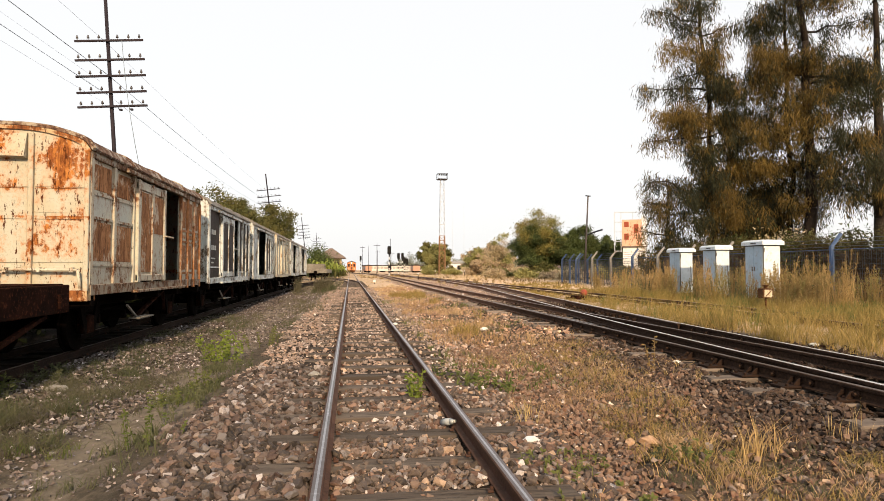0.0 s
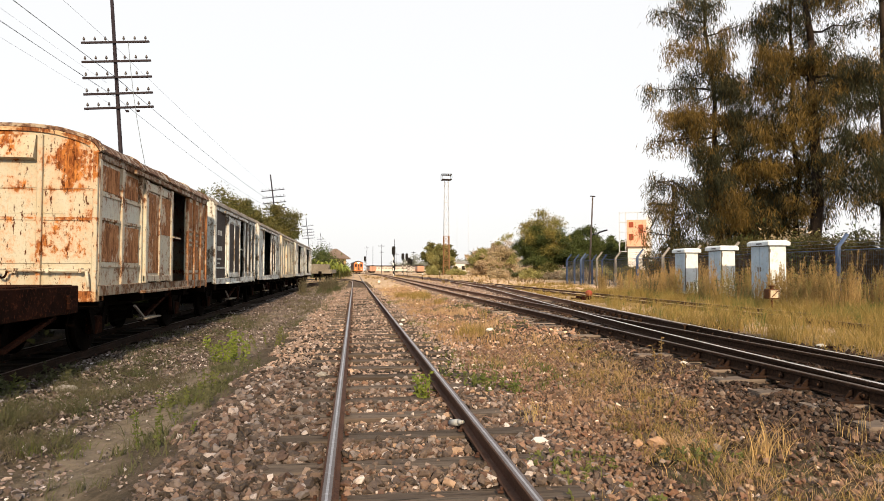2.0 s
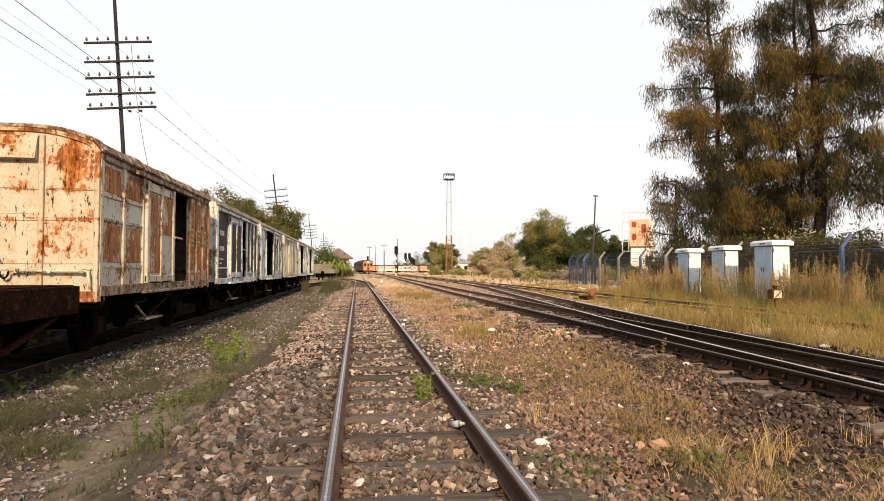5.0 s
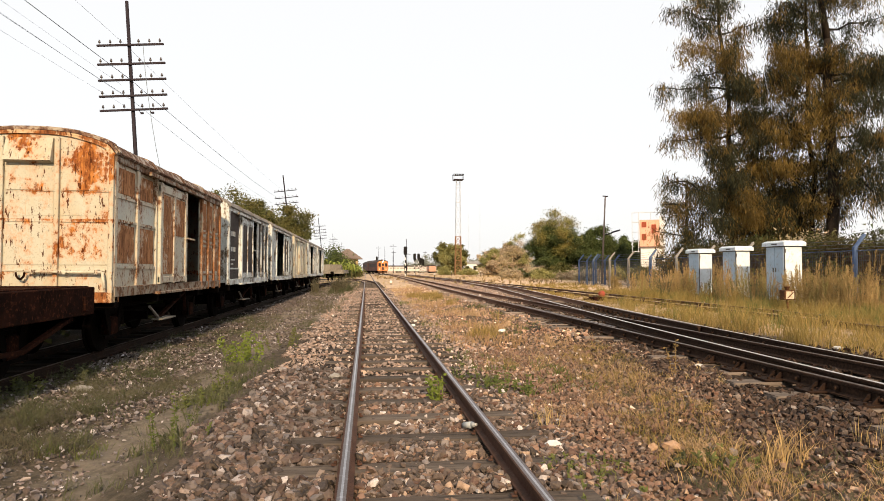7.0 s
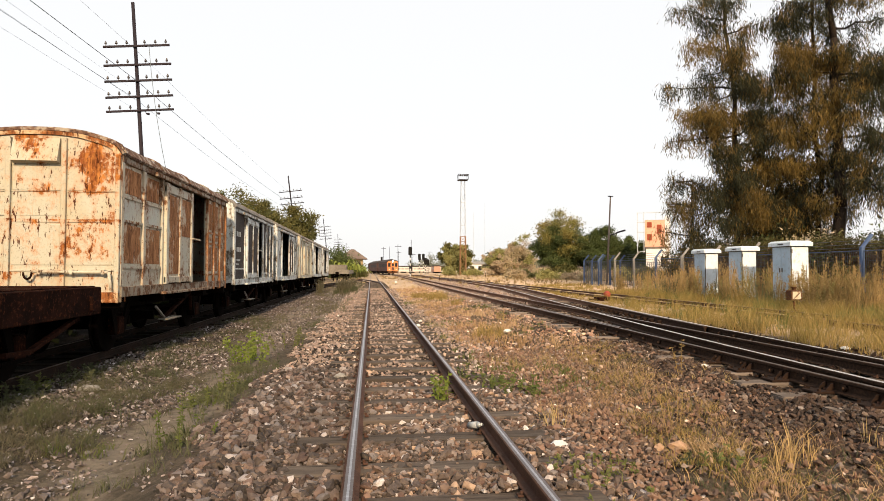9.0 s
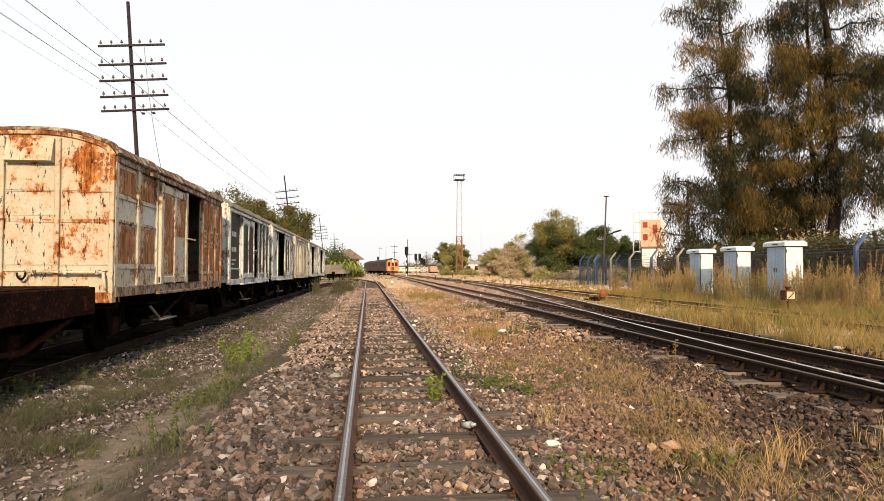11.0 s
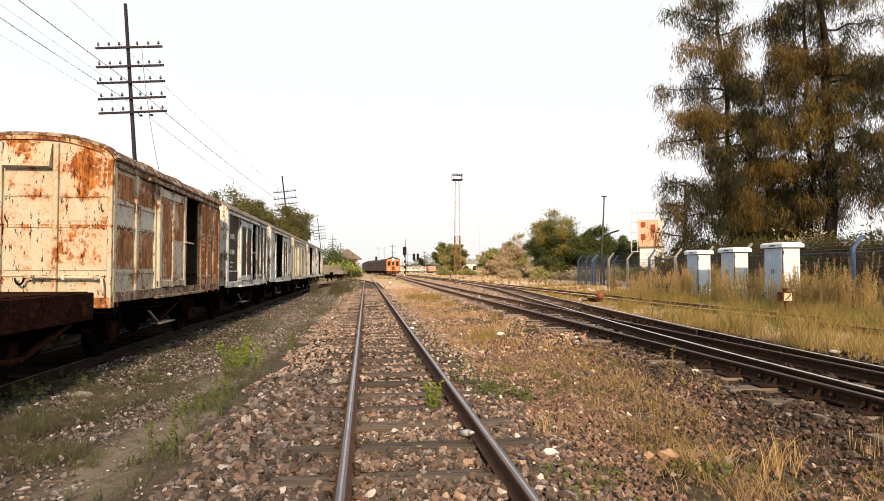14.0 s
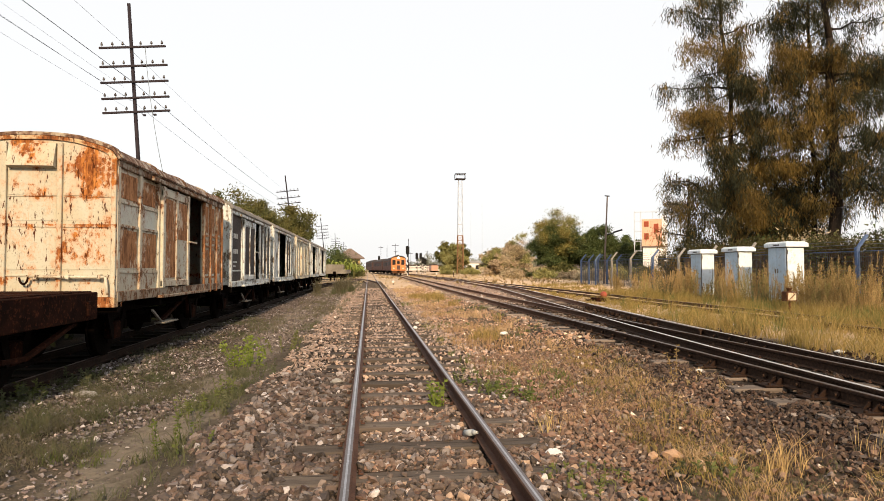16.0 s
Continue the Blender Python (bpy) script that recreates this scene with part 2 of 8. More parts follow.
    # left of the wagon track: soil; far away: dry grass between the tracks
    col = mixed(n, l, step(n, l, x, -6.6, -7.6), col, soil)
    beyond = mixed(n, l, step(n, l, sep.outputs[1], 20, 34), (0, 0, 0), mixed(n, l, step(n, l, x, -0.7, 0.4), (0, 0, 0), (1, 1, 1)))
    col = mixed(n, l, beyond, col, mixed(n, l, step(n, l, noisy(n, l, 0.5, 6, 0.7, offset=6, world_space=True), 0.4, 0.6), (0.62, 0.45, 0.32), (0.46, 0.34, 0.22)))
    ash = mixed(n, l, step(n, l, noisy(n, l, 6, 6, 0.7, offset=5, world_space=True), 0.4, 0.65), (0.3, 0.2, 0.145), (0.17, 0.115, 0.085))
    inner = mixed(n, l, step(n, l, x, 4.1, 4.6), (0, 0, 0), mixed(n, l, step(n, l, x, 9.4, 8.6), (0, 0, 0), (1, 1, 1)))
    col = mixed(n, l, mixed(n, l, step(n, l, sep.outputs[1], 17, 26), (0, 0, 0), inner), col, ash)
    far = step(n, l, sep.outputs[1], 34, 90)
    patch = step(n, l, noisy(n, l, 0.13, 5, 0.6, world_space=True), 0.38, 0.55)
    both = n.new("ShaderNodeMath")
    both.operation = "MULTIPLY"
    l.new(far, both.inputs[0])
    l.new(patch, both.inputs[1])
    col = mixed(n, l, both.outputs[0], col, dry)
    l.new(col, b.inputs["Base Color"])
    b.inputs["Roughness"].default_value = 0.95
    bumped(n, l, b, mixed(n, l, 0.5, fine, vd.outputs["Distance"]), 0.6, 0.03)
    return m


def leafy(name, c1, c2, c3, rough=0.6):
    """Leaves: a colour for each leaf, and a little light through them."""
    m, n, l, b = material(name)
    r = n.new("ShaderNodeNewGeometry").outputs["Random Per Island"]
    col = mixed(n, l, r, c1, c2)
    col = mixed(n, l, step(n, l, noisy(n, l, 0.35, 3, 0.6, world_space=True), 0.42, 0.62), col, c3)
    l.new(col, b.inputs["Base Color"])
    b.inputs["Roughness"].default_value = rough
    tr = n.new("ShaderNodeBsdfTranslucent")
    l.new(col, tr.inputs["Color"])
    ms = n.new("ShaderNodeMixShader")
    ms.inputs[0].default_value = 0.3
    l.new(b.outputs[0], ms.inputs[1])
    l.new(tr.outputs[0], ms.inputs[2])
    l.new(ms.outputs[0], n["Material Output"].inputs["Surface"])
    return m


def glowing(name, colour, strength):
    m, n, l, b = material(name)
    b.inputs["Base Color"].default_value = (*colour, 1)
    b.inputs["Emission Color"].default_value = (*colour, 1)
    b.inputs["Emission Strength"].default_value = strength
    return m


CREAM = rusty("cream_paint_rusting", (0.43, 0.418, 0.348), (0.405, 0.36, 0.262), (0.19, 0.055, 0.018), (0.45, 0.18, 0.045), 0.12, 3.4, 0, (((0.92, 0, 3.04), 0.55, 0.13), ((0.75, 0, 2.74), 0.5, 0.085), ((0.8, 0, 1.78), 0.5, 0.08), ((-0.05, 0, 2.62), 0.2, 0.06), ((-0.8, 0, 3.05), 0.5, 0.1), ((-0.05, 0, 3.36), 0.36, 0.13), ((0.05, -0.1, 3.02), 0.25, 0.07), ((-0.1, 0, 1.95), 0.3, 0.04)), ((2.09, 0.12, 0.09), (1.3, 0.14, 0.06), (2.51, 0.05, 0.045)), 0.75)
CREAM_TOP = rusty("cream_paint_rusted_through", (0.5, 0.42, 0.28), (0.44, 0.32, 0.18), (0.13, 0.045, 0.02), (0.36, 0.14, 0.045), 0.55, 4.0, 3)
PALE = rusty("pale_green_paint_rusting", (0.48, 0.47, 0.39), (0.46, 0.39, 0.29), (0.15, 0.065, 0.035), (0.33, 0.17, 0.085), 0.27, 3.0, 1, (), (), 0.3)
RUSTPANEL = rusty("rusted_panel", (0.5, 0.46, 0.36), (0.46, 0.37, 0.25), (0.25, 0.105, 0.048), (0.47, 0.225, 0.1), 0.74, 1.9, 4, (), (), 0.0, 0.3)
BLUEGREY = rusty("blue_grey_band", (0.48, 0.5, 0.45), (0.52, 0.49, 0.4), (0.2, 0.08, 0.035), (0.33, 0.15, 0.07), 0.2, 1.6, 6)
WHITEGREY = rusty("weathered_white_paint", (0.58, 0.62, 0.62), (0.44, 0.48, 0.48), (0.13, 0.1, 0.075), (0.25, 0.2, 0.15), 0.34, 2.2, 8, (), (), 0.5)
IVORY = rusty("weathered_ivory_paint", (0.52, 0.5, 0.4), (0.47, 0.46, 0.39), (0.22, 0.11, 0.06), (0.38, 0.24, 0.13), 0.25, 1.5, 10)
GRIMY_TRIM = rusty("grimy_trim_paint", (0.27, 0.25, 0.2), (0.23, 0.19, 0.14), (0.1, 0.05, 0.03), (0.24, 0.13, 0.07), 0.5, 4.5, 15)
DARKPANEL = surface("dark_brown_panel", (0.038, 0.032, 0.03), (0.06, 0.047, 0.042), 2.0, (0.12, 0.1, 0.09), 30, 0.75, 0.2)
# dirty steel, taken near-black to hold the shade under the vehicles
DIRTYSTEEL_SHADED = surface("shade_black_dirty_steel", (0.003, 0.0025, 0.0022), (0.006, 0.004, 0.0033), 3.0, (0.011, 0.0066, 0.005), 25, 0.85, 0.4)
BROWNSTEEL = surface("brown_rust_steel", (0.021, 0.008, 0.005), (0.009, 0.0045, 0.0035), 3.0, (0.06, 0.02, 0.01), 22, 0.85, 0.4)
for grimy in (DIRTYSTEEL_SHADED, BROWNSTEEL):
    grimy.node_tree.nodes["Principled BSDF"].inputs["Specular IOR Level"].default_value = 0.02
RUSTBOX = surface("rust_brown_box", (0.085, 0.036, 0.016), (0.055, 0.025, 0.013), 3.0, (0.16, 0.07, 0.03), 25, 0.8, 0.4)
BLACK = surface("doorway_shade_black", (0.012, 0.011, 0.01), (0.018, 0.015, 0.013), 4, None, 30, 0.95, 0.1)
WHITEMARK = surface("white_stencil", (0.6, 0.6, 0.58), (0.5, 0.5, 0.48), 8, None, 50, 0.8, 0)
RAILSIDE = surface("rail_rust", (0.062, 0.033, 0.024), (0.09, 0.047, 0.032), 4, (0.042, 0.024, 0.018), 40, 0.75, 0.3, 0.15)
RAILDARK = surface("oiled_rail", (0.012, 0.007, 0.005), (0.022, 0.012, 0.008), 4, (0.035, 0.018, 0.011), 40, 0.85, 0.4, 0.0)


def turnout_rail():
    """Rust-brown rail, soaked with oil over the length of the points."""
    m, n, l, b = material("turnout_rail")
    sep = n.new("ShaderNodeSeparateXYZ")
    l.new(n.new("ShaderNodeNewGeometry").outputs["Position"], sep.inputs[0])
    g = noisy(n, l, 30, 5, 0.7, world_space=True)
    rust = mixed(n, l, step(n, l, g, 0.4, 0.65), (0.15, 0.08, 0.052), (0.24, 0.14, 0.095))
    oil = mixed(n, l, step(n, l, g, 0.4, 0.65), (0.024, 0.014, 0.0095), (0.052, 0.029, 0.018))
    l.new(mixed(n, l, step(n, l, sep.outputs[1], 9, 24), oil, rust), b.inputs["Base Color"])
    b.inputs["Roughness"].default_value = 0.85
    bumped(n, l, b, g, 0.4, 0.01)
    return m


RAILTURN = turnout_rail()
RAILTOP = surface("rail_head_worn", (0.15, 0.115, 0.105), (0.11, 0.085, 0.075), 2.5, (0.2, 0.17, 0.16), 20, 0.42, 0.12, 0.8)
RAILTOP_BRIGHT = surface("rail_head_polished", (0.78, 0.75, 0.73), (0.66, 0.63, 0.6), 2.5, (0.85, 0.83, 0.82), 20, 0.48, 0.08, 1.0)
RAILTOP_STRIPE = surface("rail_head_stripe", (0.4, 0.38, 0.38), (0.3, 0.28, 0.28), 2.5, (0.5, 0.48, 0.48), 20, 0.3, 0.08, 0.95)
RAILTOP_DULL = surface("rail_head_dull", (0.09, 0.07, 0.06), (0.13, 0.1, 0.085), 2.5, (0.2, 0.17, 0.15), 20, 0.45, 0.1, 0.6)
# siding sleepers darkened to paint the shade beneath the wagons
SLEEPER_SHADED = surface("shade_dark_sleeper_wood", (0.022, 0.017, 0.013), (0.038, 0.028, 0.021), 3, (0.014, 0.011, 0.009), 14, 0.9, 0.7, 0, "object", (0.25, 3, 3), 0.02)
SLEEPER = surface("weathered_sleeper_wood", (0.07, 0.056, 0.047), (0.105, 0.086, 0.071), 3, (0.03, 0.024, 0.02), 16, 0.9, 0.7, 0, "object", (0.25, 3, 3), 0.02)
SLEEPER_PALE = surface("dry_grey_sleeper_wood", (0.14, 0.113, 0.096), (0.19, 0.155, 0.13), 3, (0.1, 0.08, 0.065), 14, 0.9, 0.7, 0, "object", (0.25, 3, 3), 0.02)
STONES = stones("ballast_stones", 0.82, soft=0.15)
STONES_S = stones("ballast_shoulder_stones", 0.62, soft=0.42)
STONE_LOOSE = stones("loose_ballast_stone", 0.74, soft=0.2, single=True)
# far ballast: same stone colours, raised in value and more even
STONES_F = stones("ballast_stones_far", 1.3, soft=0.1, even=0.45)
STONES_B = stones("ballast_stones_brown", 0.98, True)
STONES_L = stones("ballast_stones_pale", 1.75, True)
STONES_V = stones("verge_stones", 0.86, False, True)
STONES_O = stones("oily_brown_ballast_stones", 0.4, True, soft=0.2)
STONES_D = stones("oiled_ballast_stones", 0.25, True)
GROUND = ground_material()
POLEIRON = surface("old_pole_iron", (0.03, 0.026, 0.034), (0.046, 0.038, 0.046), 2, None, 30, 0.7, 0.2, 0.3)
WIRE = surface("wire", (0.1, 0.125, 0.15), (0.13, 0.16, 0.19), 2, None, 30, 0.6, 0, 0.5)
INSULATOR = surface("porcelain", (0.06, 0.055, 0.06), (0.14, 0.135, 0.14), 4, None, 30, 0.35, 0)
CABINET = surface("white_cabinet_paint", (0.62, 0.69, 0.75), (0.54, 0.61, 0.66), 2.5, (0.44, 0.48, 0.5), 9, 0.55, 0.08)
CABDOOR = surface("cabinet_door_paint", (0.38, 0.5, 0.62), (0.33, 0.44, 0.55), 2.5, (0.3, 0.34, 0.38), 9, 0.5, 0.08)
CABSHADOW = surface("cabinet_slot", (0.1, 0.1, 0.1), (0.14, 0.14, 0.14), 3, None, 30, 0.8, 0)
CONCRETE = surface("weathered_concrete", (0.27, 0.26, 0.24), (0.2, 0.19, 0.18), 1.5, (0.4, 0.39, 0.36), 25, 0.9, 0.4)
BLUEPAINT = surface("faded_blue_paint", (0.06, 0.1, 0.2), (0.085, 0.125, 0.22), 2, (0.15, 0.18, 0.24), 16, 0.7, 0.2)
MESHWIRE = surface("galvanised_wire", (0.12, 0.135, 0.165), (0.085, 0.095, 0.115), 2, None, 30, 0.6, 0, 0.4)
BARK = surface("bark", (0.03, 0.023, 0.018), (0.02, 0.016, 0.013), 3, (0.05, 0.038, 0.03), 18, 0.95, 0.8, 0, None, (1, 1, 0.3), 0.03)
NEEDLE = leafy("casuarina_foliage", (0.024, 0.029, 0.016), (0.056, 0.056, 0.03), (0.038, 0.039, 0.021))
NEEDLE_DRY = leafy("casuarina_foliage_browning", (0.17, 0.112, 0.031), (0.085, 0.062, 0.022), (0.19, 0.128, 0.036))
LEAF_DARK = leafy("dark_green_leaves", (0.05, 0.075, 0.026), (0.1, 0.12, 0.04), (0.07, 0.088, 0.032))
# leaf green taken near-black as the shade behind the wagons
LEAF_SHADE = leafy("shade_dark_scrub_leaves", (0.016, 0.022, 0.009), (0.03, 0.036, 0.014), (0.022, 0.028, 0.012))
# gold that stands in for sunlight on the large tree's top
LEAF_GOLD = leafy("sunlit_gold_leaves", (0.23, 0.2, 0.06), (0.14, 0.14, 0.045), (0.26, 0.21, 0.06))
LEAF_OLIVE = leafy("olive_leaves", (0.11, 0.105, 0.035), (0.16, 0.14, 0.05), (0.09, 0.095, 0.034))
# dry leaf brown, lightened further to hold the distance haze
LEAF_BROWN = leafy("dry_twiggy_leaves", (0.5, 0.39, 0.27), (0.32, 0.26, 0.17), (0.42, 0.35, 0.22))
VINE_BROWN = leafy("dry_vine_leaves", (0.085, 0.052, 0.025), (0.15, 0.092, 0.045), (0.06, 0.041, 0.021))
LEAF_VINE = leafy("dull_vine_leaves", (0.065, 0.06, 0.022), (0.13, 0.108, 0.04), (0.05, 0.048, 0.02))
LEAF_BRIGHT = leafy("banana_leaves", (0.22, 0.27, 0.06), (0.33, 0.35, 0.1), (0.17, 0.22, 0.05))
GRASS_DRY = leafy("dry_grass", (0.55, 0.41, 0.2), (0.42, 0.32, 0.14), (0.48, 0.32, 0.15), 0.8)
# sunlight and distance haze are put into this far leaf colour
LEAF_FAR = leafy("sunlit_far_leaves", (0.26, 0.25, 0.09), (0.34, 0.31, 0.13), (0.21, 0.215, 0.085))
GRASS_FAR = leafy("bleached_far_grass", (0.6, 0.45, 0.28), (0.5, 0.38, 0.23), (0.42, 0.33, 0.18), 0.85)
# grey-green paled to paint the haze over the far woods
WOODS_FAR = leafy("haze_pale_far_leaves", (0.2, 0.21, 0.16), (0.26, 0.26, 0.2), (0.18, 0.2, 0.15))
GRASS_OLIVE = leafy("yellow_green_grass", (0.41, 0.285, 0.11), (0.155, 0.13, 0.04), (0.26, 0.198, 0.066), 0.8)
GRASS_VERGE = leafy("grey_verge_grass", (0.17, 0.15, 0.1), (0.062, 0.062, 0.04), (0.115, 0.11, 0.07), 0.85)
WEED_BRIGHT = leafy("fresh_green_weeds", (0.12, 0.165, 0.03), (0.22, 0.27, 0.055), (0.15, 0.19, 0.04), 0.7)
GRASS_TAN = leafy("orange_tan_straw", (0.42, 0.27, 0.14), (0.25, 0.165, 0.085), (0.48, 0.34, 0.2), 0.85)
GRASS_GREEN = leafy("green_weeds", (0.07, 0.1, 0.028), (0.12, 0.135, 0.042), (0.13, 0.14, 0.048), 0.7)
WEED_GREY = leafy("grey_green_weeds", (0.075, 0.085, 0.045), (0.125, 0.125, 0.07), (0.075, 0.085, 0.043), 0.8)
WEED_BROWN = leafy("brown_weed_stalks", (0.2, 0.13, 0.055), (0.34, 0.235, 0.11), (0.15, 0.11, 0.05), 0.85)
WEED_RUSSET = leafy("russet_weed_plumes", (0.35, 0.24, 0.105), (0.47, 0.335, 0.16), (0.27, 0.195, 0.085), 0.85)
WEED_OLIVE = leafy("olive_weed_plumes", (0.25, 0.22, 0.085), (0.36, 0.3, 0.12), (0.2, 0.18, 0.07), 0.85)
TRAINORANGE = surface("orange_train_paint", (0.58, 0.22, 0.085), (0.52, 0.19, 0.075), 1.2, (0.42, 0.15, 0.065), 14, 0.65, 0.05)
# coach grey lifted to paint the haze at the yard's end
HAZYGREY = surface("haze_pale_coach_paint", (0.6, 0.55, 0.51), (0.54, 0.5, 0.47), 1.0, (0.46, 0.42, 0.4), 8, 0.85, 0.05)
FADEDORANGE = surface("faded_coach_paint", (0.42, 0.24, 0.17), (0.36, 0.22, 0.16), 1.2, (0.3, 0.2, 0.15), 8, 0.8, 0.05)
TRAINSIDE = surface("maroon_train_paint", (0.085, 0.047, 0.04), (0.11, 0.065, 0.055), 1.0, (0.15, 0.095, 0.082), 12, 0.8, 0.05)
TRAINROOF = surface("train_roof", (0.06, 0.05, 0.046), (0.085, 0.068, 0.062), 1.5, None, 12, 0.8, 0.1)
TRAINGLASS = surface("train_window_glass", (0.02, 0.018, 0.018), (0.03, 0.026, 0.026), 1, None, 10, 0.62, 0)
# window glass greyed to carry the same painted haze
HAZYGLASS = surface("haze_pale_coach_glass", (0.4, 0.37, 0.35), (0.35, 0.33, 0.31), 1, None, 10, 0.6, 0)
HEADLAMP = glowing("headlamp_light", (1.0, 0.86, 0.6), 9.0)
ROOFTILE = surface("clay_roof_tiles", (0.13, 0.1, 0.085), (0.17, 0.13, 0.11), 1.2, (0.15, 0.115, 0.095), 10, 0.9, 0.4)
PLASTER_Y = surface("ochre_plaster", (0.55, 0.42, 0.22), (0.48, 0.36, 0.2), 1.2, None, 12, 0.9, 0.1)
PLASTER_W = surface("white_plaster", (0.68, 0.68, 0.67), (0.6, 0.61, 0.62), 0.8, (0.5, 0.5, 0.5), 7, 0.9, 0.1)
BRICKORANGE = surface("orange_brick_facade", (0.66, 0.38, 0.28), (0.62, 0.35, 0.25), 0.9, (0.56, 0.29, 0.2), 9, 0.9, 0.15)
REDSHUTTER = surface("red_shutter", (0.32, 0.075, 0.04), (0.26, 0.065, 0.035), 2, None, 12, 0.7, 0.1)
MASTORANGE = surface("mast_orange", (0.33, 0.19, 0.095), (0.28, 0.16, 0.08), 0.6, None, 12, 0.7, 0.1)
MASTWHITE = surface("mast_white", (0.55, 0.58, 0.62), (0.48, 0.51, 0.56), 0.6, None, 12, 0.7, 0.1)
SIGNALBLACK = surface("signal_black", (0.014, 0.014, 0.015), (0.022, 0.022, 0.022), 2, None, 20, 0.6, 0.1)
SIGNALWHITE = surface("signal_white", (0.72, 0.72, 0.7), (0.62, 0.62, 0.6), 2, None, 20, 0.6, 0.1)
REDPAINT = surface("faded_red_paint", (0.3, 0.065, 0.04), (0.22, 0.055, 0.038), 5, (0.16, 0.06, 0.045), 22, 0.7, 0.2)
PLASTIC = surface("white_plastic_litter", (0.78, 0.77, 0.73), (0.7, 0.68, 0.62), 6, None, 40, 0.5, 0.2)
BOTTLE = surface("cloudy_bottle_plastic", (0.4, 0.43, 0.45), (0.3, 0.33, 0.35), 9, None, 40, 0.2, 0.1)
TIMBER = surface("grey_timber", (0.2, 0.185, 0.16), (0.14, 0.125, 0.105), 2, (0.3, 0.28, 0.25), 14, 0.9, 0.4)
ORANGESTONE = surface("orange_brick_rubble", (0.46, 0.29, 0.18), (0.54, 0.38, 0.26), 9, None, 50, 0.9, 0.4)


# ---- mesh helpers ----
def part(name, bm, mat, parent=None, label=""):
    """Links a bmesh as one mesh object, under a thing or a part."""
    me = bpy.data.meshes.new(name)
    bm.to_mesh(me)
    bm.free()
    me.materials.append(mat)
    ob = new(name, me)
    ob.parent = parent
    if label:
        ob["label"] = label
    return ob


def again(name, ob, m, parent):
    """Another part on the same mesh as ob."""
    o = new(name, ob.data)
    o.parent, o.matrix_basis = parent, m
    return o


def thing(name, m=None, **tags):
    ob = new(name)
    if m is not None:
        ob.matrix_basis = m
    return tagged(ob, **tags)


def block(bm, x0, x1, y0, y1, z0, z1, bevel=0.0):
    vs = [bm.verts.new(p) for p in ((x0, y0, z0), (x1, y0, z0), (x1, y1, z0), (x0, y1, z0), (x0, y0, z1), (x1, y0, z1), (x1, y1, z1), (x0, y1, z1))]
    fs = [bm.faces.new([vs[i] for i in f]) for f in ((3, 2, 1, 0), (4, 5, 6, 7), (0, 1, 5, 4), (1, 2, 6, 5), (2, 3, 7, 6), (3, 0, 4, 7))]
    if bevel:
        bmesh.ops.bevel(bm, geom=list({e for f in fs for e in f.edges}), offset=bevel, segments=1, affect="EDGES")
    return bm


def rod(bm, a, b, r, r2=None, seg=8):
    a, b = Vector(a), Vector(b)
    q = (b - a).to_track_quat("Z", "Y")
    r2 = r if r2 is None else r2
    lo = [bm.verts.new(a + q @ Vector((r * math.cos(6.28319 * i / seg), r * math.sin(6.28319 * i / seg), 0))) for i in range(seg)]
    hi = [bm.verts.new(b + q @ Vector((r2 * math.cos(6.28319 * i / seg), r2 * math.sin(6.28319 * i / seg), 0))) for i in range(seg)]
    for i in range(seg):
        bm.faces.new((lo[i], lo[(i + 1) % seg], hi[(i + 1) % seg], hi[i])).smooth = seg > 6
    bm.faces.new(lo[::-1])
    bm.faces.new(hi)
    return bm


def bar(bm, a, b, w, h):
    """A square bar from a to b."""
    a, b = Vector(a), Vector(b)
    q = (b - a).to_track_quat("Z", "Y")
    cs = [Vector((sx * w / 2, sy * h / 2, 0)) for sx, sy in ((-1, -1), (1, -1), (1, 1), (-1, 1))]
    lo, hi = [bm.verts.new(a + q @ c) for c in cs], [bm.verts.new(b + q @ c) for c in cs]
    for i in range(4):
        bm.faces.new((lo[i], lo[(i + 1) % 4], hi[(i + 1) % 4], hi[i]))
    bm.faces.new(lo[::-1])
    bm.faces.new(hi)
    return bm


def tube(bm, line, r, seg=4):
    """One unbroken round wire along a line of points."""
    rings = []
    for i, p in enumerate(line):
        d = line[min(len(line) - 1, i + 1)] - line[max(0, i - 1)]
        q = d.to_track_quat("Z", "Y")
        rings.append([bm.verts.new(p + q @ Vector((r * math.cos(6.28319 * k / seg), r * math.sin(6.28319 * k / seg), 0))) for k in range(seg)])
    for a, b in zip(rings, rings[1:]):
        for k in range(seg):
            bm.faces.new((a[k], a[(k + 1) % seg], b[(k + 1) % seg], b[k]))
    bm.faces.new(rings[0][::-1])
    bm.faces.new(rings[-1])
    return bm


def prism(bm, ring, d, axis="y"):
    """A closed ring of points, pushed along d."""
    lo = [bm.verts.new(p) for p in ring]
    hi = [bm.verts.new(Vector(p) + Vector(d)) for p in ring]
    k = len(ring)
    for i in range(k):
        bm.faces.new((lo[i], lo[(i + 1) % k], hi[(i + 1) % k], hi[i]))
    bm.faces.new(lo[::-1])
    bm.faces.new(hi)
    bmesh.ops.recalc_face_normals(bm, faces=bm.faces)
    return bm


def fresh():
    return bmesh.new()


